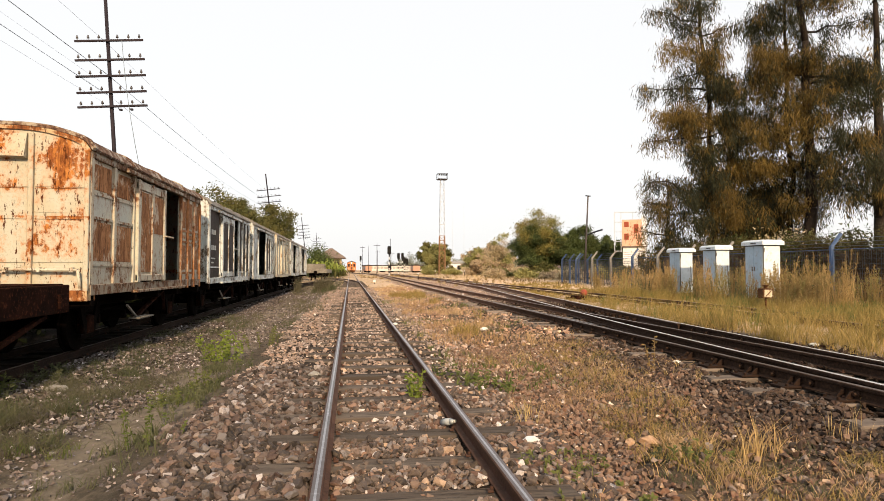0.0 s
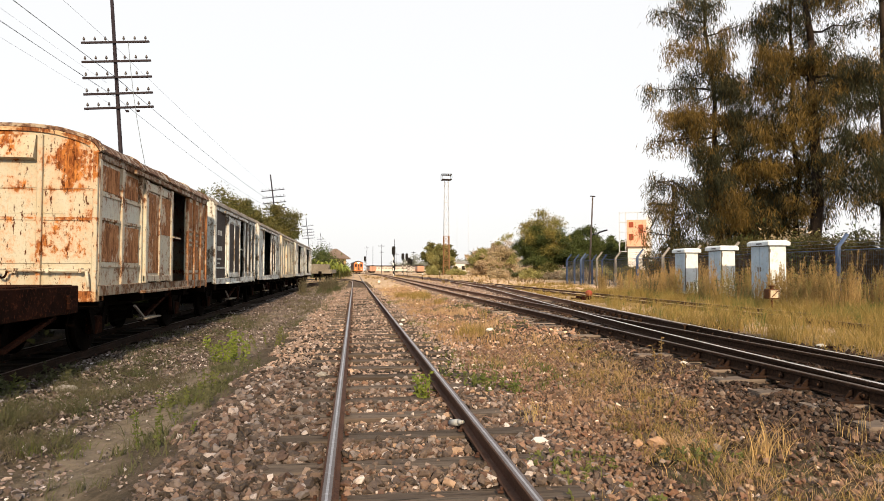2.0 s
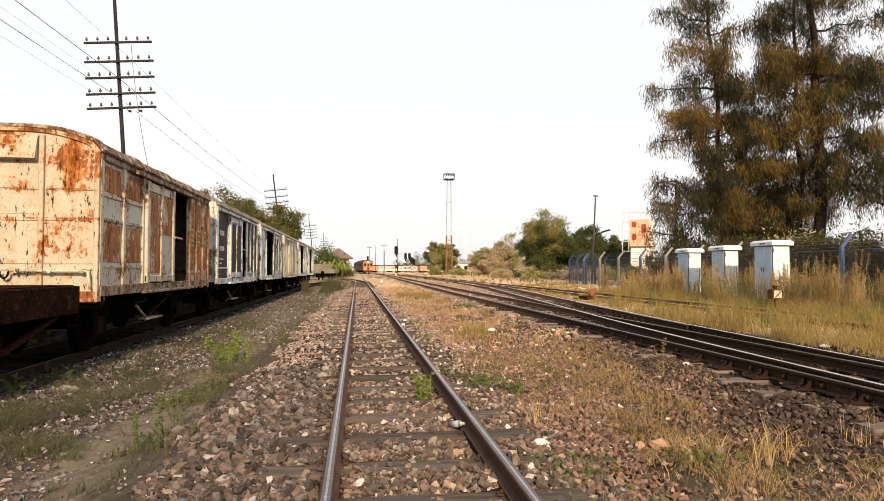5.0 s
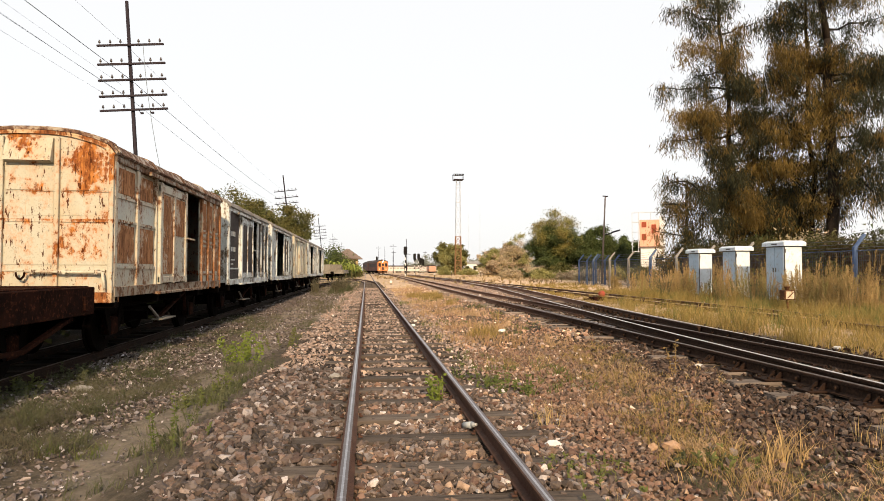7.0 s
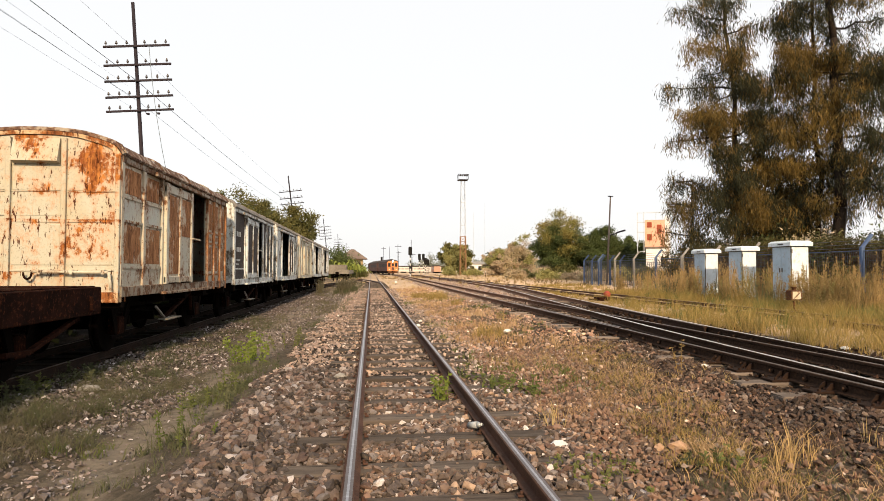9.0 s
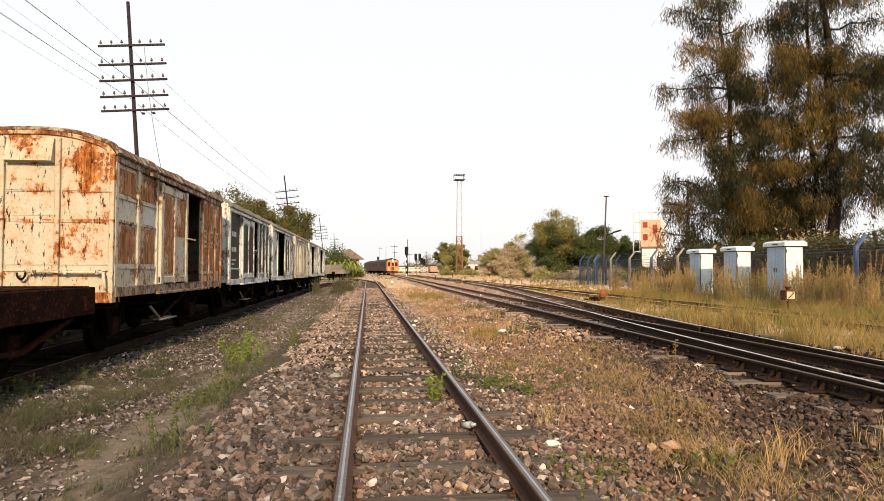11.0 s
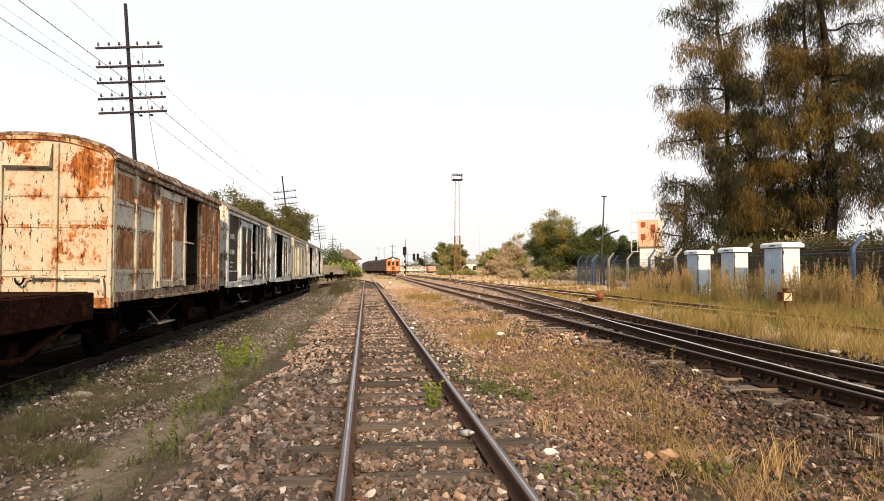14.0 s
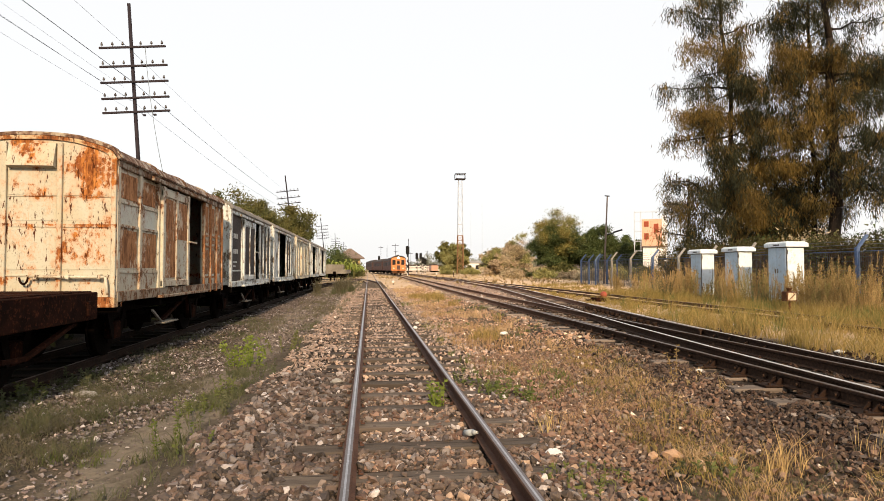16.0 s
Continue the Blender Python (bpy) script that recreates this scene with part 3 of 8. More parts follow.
def mesh_arrays(name, co, faces, mat, smooth=False):
    me = bpy.data.meshes.new(name)
    k = faces.shape[1]
    me.vertices.add(len(co))
    me.vertices.foreach_set("co", np.asarray(co, np.float32).ravel())
    me.loops.add(faces.size)
    me.loops.foreach_set("vertex_index", faces.astype(np.int32).ravel())
    me.polygons.add(len(faces))
    me.polygons.foreach_set("loop_start", np.arange(0, faces.size, k, dtype=np.int32))
    me.polygons.foreach_set("loop_total", np.full(len(faces), k, np.int32))
    me.polygons.foreach_set("use_smooth", np.full(len(faces), smooth))
    me.update(calc_edges=True)
    me.materials.append(mat)
    return me


def sstep(v, lo, hi):
    s = np.clip((v - lo) / (hi - lo), 0, 1)
    return s * s * (3 - 2 * s)


# ---- the lie of the land and of the tracks ----
PX = [-400, -60, -8, -7, -4.3, -3.5, -2.9, -2.25, -1.8, -1.35, -0.9, 1.3, 2.3, 2.9, 3.4, 5.9, 8.5, 10, 14, 40, 400]
PZ = [-0.1, -0.1, -0.12, -0.2, -0.2, -0.22, -0.25, -0.21, -0.1, -0.015, -0.022, -0.022, 0.03, 0.09, 0.185, 0.195, 0.21, 0.24, 0.27, 0.3, 0.3]


def lie(x, y):
    """Height of the ground."""
    x, y = np.asarray(x, float), np.asarray(y, float)
    z = np.interp(x, PX, PZ)
    z = z + (0.2 - z) * sstep(y, 60, 120) * (x < 2.5)
    rough = 0.018 * np.sin(2.1 * x + 1.3 * y) * np.sin(1.7 * y - 0.9 * x) + 0.012 * np.sin(5.3 * x - 3.1 * y + 1)
    left = sstep(-x, 1.7, 2.0) * (1 - sstep(-x, 4.3, 4.6)) * (1 - sstep(y, 12, 20))
    clods = 0.016 * np.sin(9.1 * x + 2.3 * y) * np.sin(7.3 * y - 3.7 * x) + 0.012 * np.sin(17 * x + 5 * y) * np.sin(13.7 * y - 6 * x + 1)
    return z + rough * (1 - 0.6 * sstep(y, 20, 60)) + left * clods


def main_x(y):
    return 0.0


def side_x(y):                      # the wagons' siding, which bends in to the main line far off
    return -5.4 + 5.4 * float(sstep(y, 52, 98))


def a_x(y):
    return 4.35 + 0.75 * float(sstep(y, 20, 118))


def b_off(y):
    if y < 12:
        return 0.105 / 34 * max(0.0, y + 5) ** 2
    o = 0.893 + 0.105 * (min(y, 30) - 12)
    return o + (0.105 * max(0.0, y - 30) if y < 34 else 0.42 + 0.9 * float(sstep(y, 28, 62)))


def b_x(y):
    return 4.35 + b_off(y)


def c_x(y):
    return 9.45


def train_x(y):
    return 5.1 - 5.1 * float(sstep(y, 140, 205))


# ---- ground ----
def build_ground():
    xs = np.unique(np.concatenate([[-1800, -900, -400, -200, -100, -50, -30, -20, -14], np.arange(-10, -4.5, 0.22), np.arange(-4.5, -1.6, 0.1), np.arange(-1.6, 16.01, 0.22), [18, 22, 28, 36, 50, 80, 140, 260, 500, 1000, 1800]]))
    ys = np.unique(np.concatenate([[-300, -100, -40, -20, -10, -6], np.arange(-4, 1, 0.22), np.arange(1, 9, 0.1), np.arange(9, 22, 0.2), np.arange(22, 60, 0.8), np.arange(60, 200, 5), [220, 260, 320, 420, 600, 900, 1400, 2400]]))
    gx, gy = np.meshgrid(xs, ys)
    gz = lie(gx, gy)
    co = np.stack([gx, gy, gz], -1).reshape(-1, 3)
    w, h = len(xs), len(ys)
    i = (np.arange(h - 1)[:, None] * w + np.arange(w - 1)[None]).ravel()
    fs = np.stack([i, i + 1, i + w + 1, i + w], -1)
    g = new("ground", mesh_arrays("ground", co, fs, GROUND, True))
    tagged(g, "brown yard ground of ballast grit, a trodden earth path and dry soil", "ground", kind="structure")


build_ground()


# ---- tracks ----
RAIL = [(-0.055, 0), (0.055, 0), (0.055, 0.012), (0.012, 0.028), (0.01, 0.092), (0.033, 0.102), (0.033, 0.124), (0.025, 0.13), (0.007, 0.131), (-0.007, 0.131), (-0.025, 0.13), (-0.033, 0.124), (-0.033, 0.102), (-0.01, 0.092), (-0.012, 0.028), (-0.055, 0.012)]


def sweep_rail(name, path, parent, side, top, label="", stripe=None):
    """A rail along a list of points of its foot: the head's running face has a metal of its own."""
    bm = fresh()
    rings = []
    for i, p in enumerate(path):
        a, b = Vector(path[max(0, i - 1)]), Vector(path[min(len(path) - 1, i + 1)])
        d = (b - a).normalized()
        right = Vector((d.y, -d.x, 0)).normalized()
        rings.append([bm.verts.new(Vector(p) + right * u + Vector((0, 0, v))) for u, v in RAIL])
    k = len(RAIL)
    for r0, r1 in zip(rings, rings[1:]):
        for j in range(k):
            f = bm.faces.new((r0[j], r1[j], r1[(j + 1) % k], r0[(j + 1) % k]))
            f.material_index = {7: 1, 8: 2, 9: 1}.get(j, 0)
    bm.faces.new(rings[0])
    bm.faces.new(rings[-1][::-1])
    bmesh.ops.recalc_face_normals(bm, faces=bm.faces)
    ob = part(name, bm, side, parent, label)
    ob.data.materials.append(top)
    ob.data.materials.append(stripe or top)
    return ob


def stations(y0, y1):
    out, y = [], y0
    while y < y1:
        out.append(y)
        y += 1.0 if y < 35 else (2.5 if y < 90 else 5.0)
    return out + [y1]


def track(name, label, fx, foot, y0, y1, side, top, spacing=0.7, first=None, sleepers_to=70, half=1.0, rails=(-1, 1), sleeper_mat=None, rise=0.0, stripe=None):
    t = thing(name, label=label, category="railway track", kind="structure")
    for s in rails:
        sweep_rail("rail", [(fx(y) + s * 0.5325, y, foot + rise * float(sstep(y, 70, 130))) for y in stations(y0, y1)], t, side, top, stripe=stripe)
    rng = random.Random(name)
    bms = fresh()
    block(bms, -half, half, -0.11, 0.11, -0.14, 0.0, 0.012)
    for v in bms.verts:
        v.co += Vector((rng.uniform(-0.01, 0.01), rng.uniform(-0.008, 0.008), rng.uniform(-0.004, 0.0)))
    proto, y = None, (y0 if first is None else first)
    while y < sleepers_to:
        m = pose(fx(y) + rng.uniform(-0.04, 0.04), y + rng.uniform(-0.03, 0.03), foot - 0.004 + rng.uniform(-0.012, 0.0), 0, 0, rng.uniform(-1.2, 1.2))
        if proto is None:
            proto = part("sleeper", bms, sleeper_mat or SLEEPER, t)
            proto.matrix_basis = m
        else:
            again("sleeper", proto, m, t)
        y += spacing
    # spikes and clips at the near rails
    bc = fresh()
    for u in (-0.085, 0.085):
        block(bc, u - 0.018, u + 0.018, -0.022, 0.022, -0.002, 0.012, 0.004)
        rod(bc, (u * 0.9, 0, 0.012), (u * 0.9, 0, 0.03), 0.011, seg=6)
    clip, y = None, (y0 if first is None else first)
    while y < 0.4:
        y += spacing
    while y < min(sleepers_to, 34 if name == "main_track" else 18):
        for s in rails:
            m = pose(fx(y) + s * 0.5325, y, foot + 0.002)
            if clip is None:
                clip = part("rail_spikes", bc, RAILSIDE, t)
                clip.matrix_basis = m
            else:
                again("rail_spikes", clip, m, t)
        y += spacing
    return t


MAIN = track("main_track", "metre-gauge track with worn rails on weathered wooden sleepers in brown ballast", main_x, 0.02, -14, 330, RAILSIDE, RAILTOP, 0.7, -13.55, 75, rise=0.2, stripe=RAILTOP_STRIPE)
track("wagon_siding", "rusty siding under a row of old goods wagons", side_x, -0.16, -14, 98, RAILDARK, RAILTOP_DULL, 0.75, -13.5, 62, sleeper_mat=SLEEPER_SHADED)
TRACK_A = track("through_track", "oil-dark track of a turnout on wooden sleepers", a_x, 0.22, -14, 141, RAILTURN, RAILTOP_DULL, 0.62, -13.64, 70, 1.08, sleeper_mat=SLEEPER_PALE)
TRACK_B = track("diverging_track", "diverging track of a turnout with dark rails", b_x, 0.22, -14, 150, RAILTURN, RAILTOP_BRIGHT, 0.62, 20.0, 70)
track("grassed_track", "disused track half buried in dry grass", c_x, 0.2, 6, 150, RAILSIDE, RAILTOP_DULL, 0.7, 14.0, 50)
track("crossover_track", "far crossover between two tracks", train_x, 0.22, 141, 205, RAILDARK, RAILTOP_DULL, 0.8, 141, 141.5)


def turnout_details():
    """Check rails, the frog's blocks and the long timbers under the turnout."""
    for fx, y0, y1, off in ((a_x, 9.5, 17.5, -0.5325 + 0.075), (b_x, 9.5, 17.5, 0.5325 - 0.075)):
        sweep_rail("check_rail", [(fx(y) + off, y, 0.222) for y in np.linspace(y0, y1, 9)], TRACK_A if fx is a_x else TRACK_B, RAILTURN, RAILTOP_DULL)
    bm = fresh()
    for s in (-1, 1):
        prism(bm, [(0.0, s * 0.05 - 0.006, 0.0), (0.1, s * 0.05 - 0.006, 0.0), (0.1, s * 0.05 - 0.006, 0.08), (0.06, s * 0.05 - 0.006, 0.07)], (0, 0.012, 0))
        rod(bm, (-0.07, s * 0.075, 0.0), (-0.07, s * 0.075, 0.035), 0.016, seg=6)
    block(bm, -0.12, 0.1, -0.1, 0.1, -0.01, 0.012, 0.004)
    proto = None
    for i in range(6):
        y = 2.8 + 0.62 * i
        m = pose(a_x(y) - 0.5325 - 0.12, y + 0.3, 0.225)
        if proto is None:
            proto = part("rail_brace", bm, RAILDARK, TRACK_A)
            proto.matrix_basis = m
        else:
            again("rail_brace", proto, m, TRACK_A)
    bb = fresh()
    rod(bb, (0.0, 0, 0), (-0.022, 0, 0), 0.03, seg=8)
    rod(bb, (-0.02, 0, 0), (-0.045, 0, 0), 0.016, seg=6)
    bolt = None
    for i in range(18):
        y = 2.6 + 0.52 * i
        m = pose(a_x(y) - 0.5325 - 0.011, y, 0.22 + 0.058)
        if bolt is None:
            bolt = part("rail_bolt", bb, RAILTURN, TRACK_A)
            bolt.matrix_basis = m
        else:
            again("rail_bolt", bolt, m, TRACK_A)
        again("rail_bolt", bolt, pose(b_x(y) + 0.5325 - 0.011, y + 0.2, 0.22 + 0.058), TRACK_B)
    bd = fresh()
    block(bd, -0.05, 0.05, -0.03, 0.03, 0, 0.08, 0.01)
    rod(bd, (-0.06, 0, 0.05), (0.06, 0, 0.05), 0.018, seg=6)
    proto = None
    for i in range(14):
        y = 11.5 + 0.45 * i
        m = pose(b_x(y) + 0.5325 - 0.17, y, 0.222)
        if proto is None:
            proto = part("spacer_block", bd, RAILDARK, TRACK_B)
            proto.matrix_basis = m
        else:
            again("spacer_block", proto, m, TRACK_B)
    # the far points, where the siding leaves the main line
    for s in (-1, 1):
        sweep_rail("switch_rail", [(-0.000 + s * 0.5325 - 0.0028 * max(0.0, y - 56) ** 2, y, 0.024) for y in np.linspace(56, 92, 19)], MAIN, RAILSIDE, RAILTOP)


turnout_details()


# ---- wagons ----
W_LEN, W_HALF, W_BOT, W_EAVE, W_TOP = 6.95, 1.2, 0.97, 3.08, 3.425       # metres; heights over the ground datum
SIDE_RAIL = -0.03


def wheelset(parent, y, zr, mat=DIRTYSTEEL_SHADED):
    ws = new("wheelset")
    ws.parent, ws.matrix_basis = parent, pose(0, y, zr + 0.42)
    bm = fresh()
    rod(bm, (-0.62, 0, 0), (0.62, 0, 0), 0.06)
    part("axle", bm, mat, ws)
    for s in (-1, 1):
        bm = fresh()
        rod(bm, (s * 0.47, 0, 0), (s * 0.5, 0, 0), 0.45, seg=28)
        rod(bm, (s * 0.5, 0, 0), (s * 0.6, 0, 0), 0.42, seg=28)
        rod(bm, (s * 0.6, 0, 0), (s * 0.64, 0, 0), 0.15, seg=14)
        part("wheel", bm, mat, ws)
        bm = fresh()
        block(bm, s * 0.72 - 0.09, s * 0.72 + 0.09, -0.13, 0.13, -0.14, 0.16, 0.02)
        for k in (-1, 1):
            bar(bm, (s * 0.72, k * 0.16, 0.0), (s * 0.72, k * 0.3, 0.5), 0.05, 0.03)
        part("axle_box", bm, BROWNSTEEL, ws)
        bm = fresh()
        for k in range(5):
            block(bm, s * 0.72 - 0.04, s * 0.72 + 0.04, -0.5 + 0.08 * k, 0.5 - 0.08 * k, 0.2 + 0.02 * (4 - k), 0.216 + 0.02 * (4 - k))
        part("leaf_spring", bm, mat, ws)


def underframe(parent, y0, y1, z0, zr):
    bm = fresh()
    for s in (-1, 1):
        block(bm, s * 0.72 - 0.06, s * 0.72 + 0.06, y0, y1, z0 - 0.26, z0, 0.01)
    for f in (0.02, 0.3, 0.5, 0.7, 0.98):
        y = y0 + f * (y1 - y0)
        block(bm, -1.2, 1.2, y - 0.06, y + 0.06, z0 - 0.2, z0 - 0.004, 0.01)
    part("underframe", bm, DIRTYSTEEL_SHADED, parent)
    bm = fresh()
    ym = (y0 + y1) / 2
    bar(bm, (1.02, ym - 1.0, z0 - 0.58), (1.02, ym + 0.9, z0 - 0.1), 0.07, 0.05)
    bar(bm, (1.02, ym + 0.9, z0 - 0.1), (1.02, ym + 1.0, z0 - 0.52), 0.06, 0.03)
    part("brake_lever", bm, BROWNSTEEL, parent)
    bm = fresh()
    bar(bm, (1.12, ym - 1.6, z0 - 0.28), (1.12, ym - 1.05, z0 - 0.54), 0.035, 0.035)
    block(bm, 1.02, 1.22, ym - 1.2, ym - 0.35, z0 - 0.56, z0 - 0.53, 0.008)
    part("footboard", bm, TIMBER, parent, "grey wooden footboard")
    bm = fresh()
    rod(bm, (0.15, ym - 0.5, z0 - 0.5), (0.15, ym + 0.4, z0 - 0.5), 0.19, seg=14)
    part("brake_cylinder", bm, DIRTYSTEEL_SHADED, parent)
    # added slab that blocks the bright view through under the wagon
    bm = fresh()
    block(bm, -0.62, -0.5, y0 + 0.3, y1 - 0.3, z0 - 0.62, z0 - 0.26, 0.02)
    part("view_block_slab", bm, DIRTYSTEEL_SHADED, parent)
    for f in (0.24, 0.42, 0.6, 0.78):
        bm = fresh()
        y = y0 + f * (y1 - y0)
        bar(bm, (-0.5, y, z0 - 0.5), (0.75, y, z0 - 0.5), 0.07, 0.16)
        part("brake_beam", bm, DIRTYSTEEL_SHADED, parent)
    bm = fresh()
    bar(bm, (0.3, y0 + 0.5, z0 - 0.44), (0.3, y1 - 0.5, z0 - 0.44), 0.05, 0.08)
    part("brake_rod", bm, DIRTYSTEEL_SHADED, parent)
    for s in (-1, 1):
        for f in (y0 + 1.15, y1 - 1.15):
            for k in (-1, 1):
                bm = fresh()
                bar(bm, (s * 0.78, f + k * 0.12, zr + 0.3), (s * 0.78, f + k * 0.34, z0 - 0.22), 0.03, 0.14)
                part("axle_guard", bm, DIRTYSTEEL_SHADED, parent)
            bm = fresh()
            bar(bm, (s * 0.78, f - 0.36, zr + 0.26), (s * 0.78, f + 0.36, zr + 0.26), 0.03, 0.05)
            part("tie_bar", bm, DIRTYSTEEL_SHADED, parent)
    for f in (y0 + 1.15, y1 - 1.15):
        wheelset(parent, f, zr)
    for y, s in ((y0, -1), (y1, 1)):
        bm = fresh()
        block(bm, -0.1, 0.1, min(y, y + s * 0.35), max(y, y + s * 0.35), z0 - 0.3, z0 - 0.1, 0.02)
        block(bm, -0.17, 0.17, min(y + s * 0.35, y + s * 0.58), max(y + s * 0.35, y + s * 0.58), z0 - 0.36, z0 - 0.06, 0.03)
        part("coupler", bm, DIRTYSTEEL_SHADED, parent)


def roof_ring(half, eave, top, y, k=3.0, count=20):
    pts = []
    for i in range(count + 1):
        u = -1 + 2 * i / count
        u = math.copysign(abs(u) ** 0.7, u)
        pts.append((u * half, y, eave + (top - eave) * float(np.interp(abs(u), (0, 0.25, 0.5, 0.72, 0.84, 0.91, 0.955, 0.985, 1.0), (1, 0.985, 0.89, 0.68, 0.54, 0.42, 0.3, 0.17, 0.0)))))
    return pts


def rivets(bm, pts, r=0.0075):
    for p in pts:
        bmesh.ops.create_icosphere(bm, subdivisions=1, radius=r, matrix=Matrix.Translation(p))


def wagon(y0, frame_mat, panel_a, panel_b, end_mat, end_top, roof_mat, label, near=False, marks=False, ribbed=False, door=(1.98, 3.7), gap=(3.72, 4.5)):
    """A four-wheel covered goods wagon. Its own space: x across, y along from 0, z over the ground datum."""
    w = thing("covered_goods_wagon", pose(-5.4, y0, 0), label=label, category="goods wagon", group="row of goods wagons on the siding")
    L, H = W_LEN, W_HALF
    bm = fresh()
    block(bm, -H, H, 0.03, L - 0.03, W_BOT - 0.02, W_BOT + 0.06)
    part("floor", bm, DIRTYSTEEL_SHADED, w)
    # roof: a bent sheet with thickness and ribs
    bm = fresh()
    lo, hi = roof_ring(H + 0.03, W_EAVE, W_TOP, -0.04), roof_ring(H + 0.05, W_EAVE + 0.03, W_TOP + 0.035, -0.04)
    prism(bm, lo + hi[::-1], (0, L + 0.08, 0))
    roof = part("roof", bm, roof_mat, w)
    for k in range(5):
        bm = fresh()
        y = 0.0 + k * (L - 0.06) / 4
        lo, hi = roof_ring(H + 0.055, W_EAVE + 0.03, W_TOP + 0.037, y), roof_ring(H + 0.075, W_EAVE + 0.035, W_TOP + 0.06, y)
        prism(bm, lo + hi[::-1], (0, 0.06, 0))
        part("roof_rib", bm, roof_mat, roof)
    # ends
    for y, s in ((0.0, -1), (L, 1)):
        bm = fresh()
        prism(bm, [(-H, y, W_BOT)] + roof_ring(H, W_EAVE, W_TOP, y) + [(H, y, W_BOT)], (0, -s * 0.04, 0))
        end = part("end_wall", bm, end_mat, w)
        if s > 0:
            continue
        for zc in ((1.31, 1.325), (2.14, 2.155), (2.5, 2.515)):
            bm = fresh()
            block(bm, -H + 0.02, H - 0.02, -0.018, -0.001, *zc)
            part("seam_strip", bm, end_mat, end)
        for u in (-1.165, -0.39, 0.39, 1.165):
            bm = fresh()
            tall = W_EAVE + (W_TOP - W_EAVE) * (1 - abs(u / H) ** 3) - 0.1
            block(bm, u - 0.035, u + 0.035, -0.055, -0.001, W_BOT - 0.05, max(tall, W_EAVE), 0.008)
            rivets(bm, [(u + d, -0.056, W_BOT + 0.1 + 0.13 * i) for i in range(15) for d in (-0.02,)] if near else [])
            part("end_post", bm, end_mat, end)
        bm = fresh()
        lo, hi = roof_ring(H - 0.05, W_EAVE - 0.05, W_TOP - 0.06, -0.03), roof_ring(H + 0.01, W_EAVE, W_TOP, -0.03)
        prism(bm, lo + hi[::-1], (0, 0.028, 0))
        if near:
            ring = roof_ring(H - 0.02, W_EAVE - 0.02, W_TOP - 0.03, -0.031, count=44)
            rivets(bm, ring)
        part("end_arch", bm, end_top, end)
        if near:
            for x0, x1, z0, z1 in ((-0.34, 0.34, 2.04, 2.495), (0.43, 1.12, 2.04, 2.495), (-0.34, 0.34, 2.52, 2.88), (0.43, 1.12, 2.52, 3.12), (-1.12, -0.43, 2.52, 3.12), (0.43, 1.12, 1.4, 2.01), (-0.34, 0.34, 1.4, 2.01)):
                bm = fresh()
                block(bm, x0, x1, -0.012, -0.001, z0, z1, 0.004)
                part("end_sheet", bm, end_mat, end)
            bm = fresh()     # the raised ventilator hood
            prism(bm, [(-0.33, -0.012, 3.3), (-0.33, -0.04, 3.3), (-0.33, -0.13, 2.95), (-0.33, -0.012, 2.92)], (0.66, 0, 0))
            part("ventilator_hood", bm, end_mat, end)
            bm = fresh()     # brake pipe and hose
            rod(bm, (0.02, -0.1, 1.3), (1.08, -0.1, 1.29), 0.022)
            rod(bm, (1.08, -0.1, 1.29), (1.12, -0.1, 1.02), 0.022)
            for u in (0.1, 0.55, 1.0):
                block(bm, u - 0.02, u + 0.02, -0.12, -0.03, 1.26, 1.33)
            part("brake_pipe", bm, PALE, end)
            bm = fresh()
            for i in range(10):
                a0, a1 = radians(18 * i), radians(18 * (i + 1))
                rod(bm, (-0.06 + 0.06 * math.cos(a0), -0.1, 1.29 - 0.1 * math.sin(a0)), (-0.06 + 0.06 * math.cos(a1), -0.1, 1.29 - 0.1 * math.sin(a1)), 0.016)
            part("air_hose", bm, BROWNSTEEL, end, "brown rusty brake hose")
            bm = fresh()
            block(bm, 0.86, 1.2, -0.06, 0.25, W_BOT - 0.14, W_BOT + 0.02, 0.01)
            part("corner_bracket", bm, CREAM_TOP, end)
    # sides: framed bays, a sliding door and the doorway that it leaves open
    (d1, d2), (g0, g1) = door, gap
    for s in (-1, 1):
        X = s * H
        side = new("side_wall")
        side.parent = w
        def sheet(name, y0, y1, z0, z1, depth, mat, par, out=0.0, bev=0.0):
            b = fresh()
            xa, xb = X + s * (out - depth), X + s * out
            block(b, min(xa, xb), max(xa, xb), y0, y1, z0, z1, bev)
            return part(name, b, mat, par)
        ztop = W_EAVE - 0.1
        sheet("top_rail", 0.04, L - 0.04, ztop, W_EAVE + 0.02, 0.06, GRIMY_TRIM if near else frame_mat, side, 0.01, 0.008)
        sheet("bottom_sill", 0.04, L - 0.04, W_BOT - 0.06, W_BOT + 0.1, 0.07, GRIMY_TRIM if near else frame_mat, side, 0.015, 0.008)
        lo_end = min(d1, g0) - 0.02
        k = 2 if lo_end > 1.5 and not marks else 1
        cuts = [0.06 + (lo_end - 0.06) * i / k for i in range(k + 1)]
        for a, b2 in zip(cuts, cuts[1:]):
            sheet("side_panel", a + 0.08, b2 - 0.06, W_BOT + 0.1, 1.36, 0.03, panel_b if marks else frame_mat, side, -0.03)
            if near:
                sheet("side_panel", a + 0.08, b2 - 0.06, 1.38, 2.08, 0.03, frame_mat, side, -0.034)
                sheet("pressed_panel", a + 0.12, b2 - 0.1, 1.43, 2.03, 0.01, panel_a, side, -0.026, 0.005)
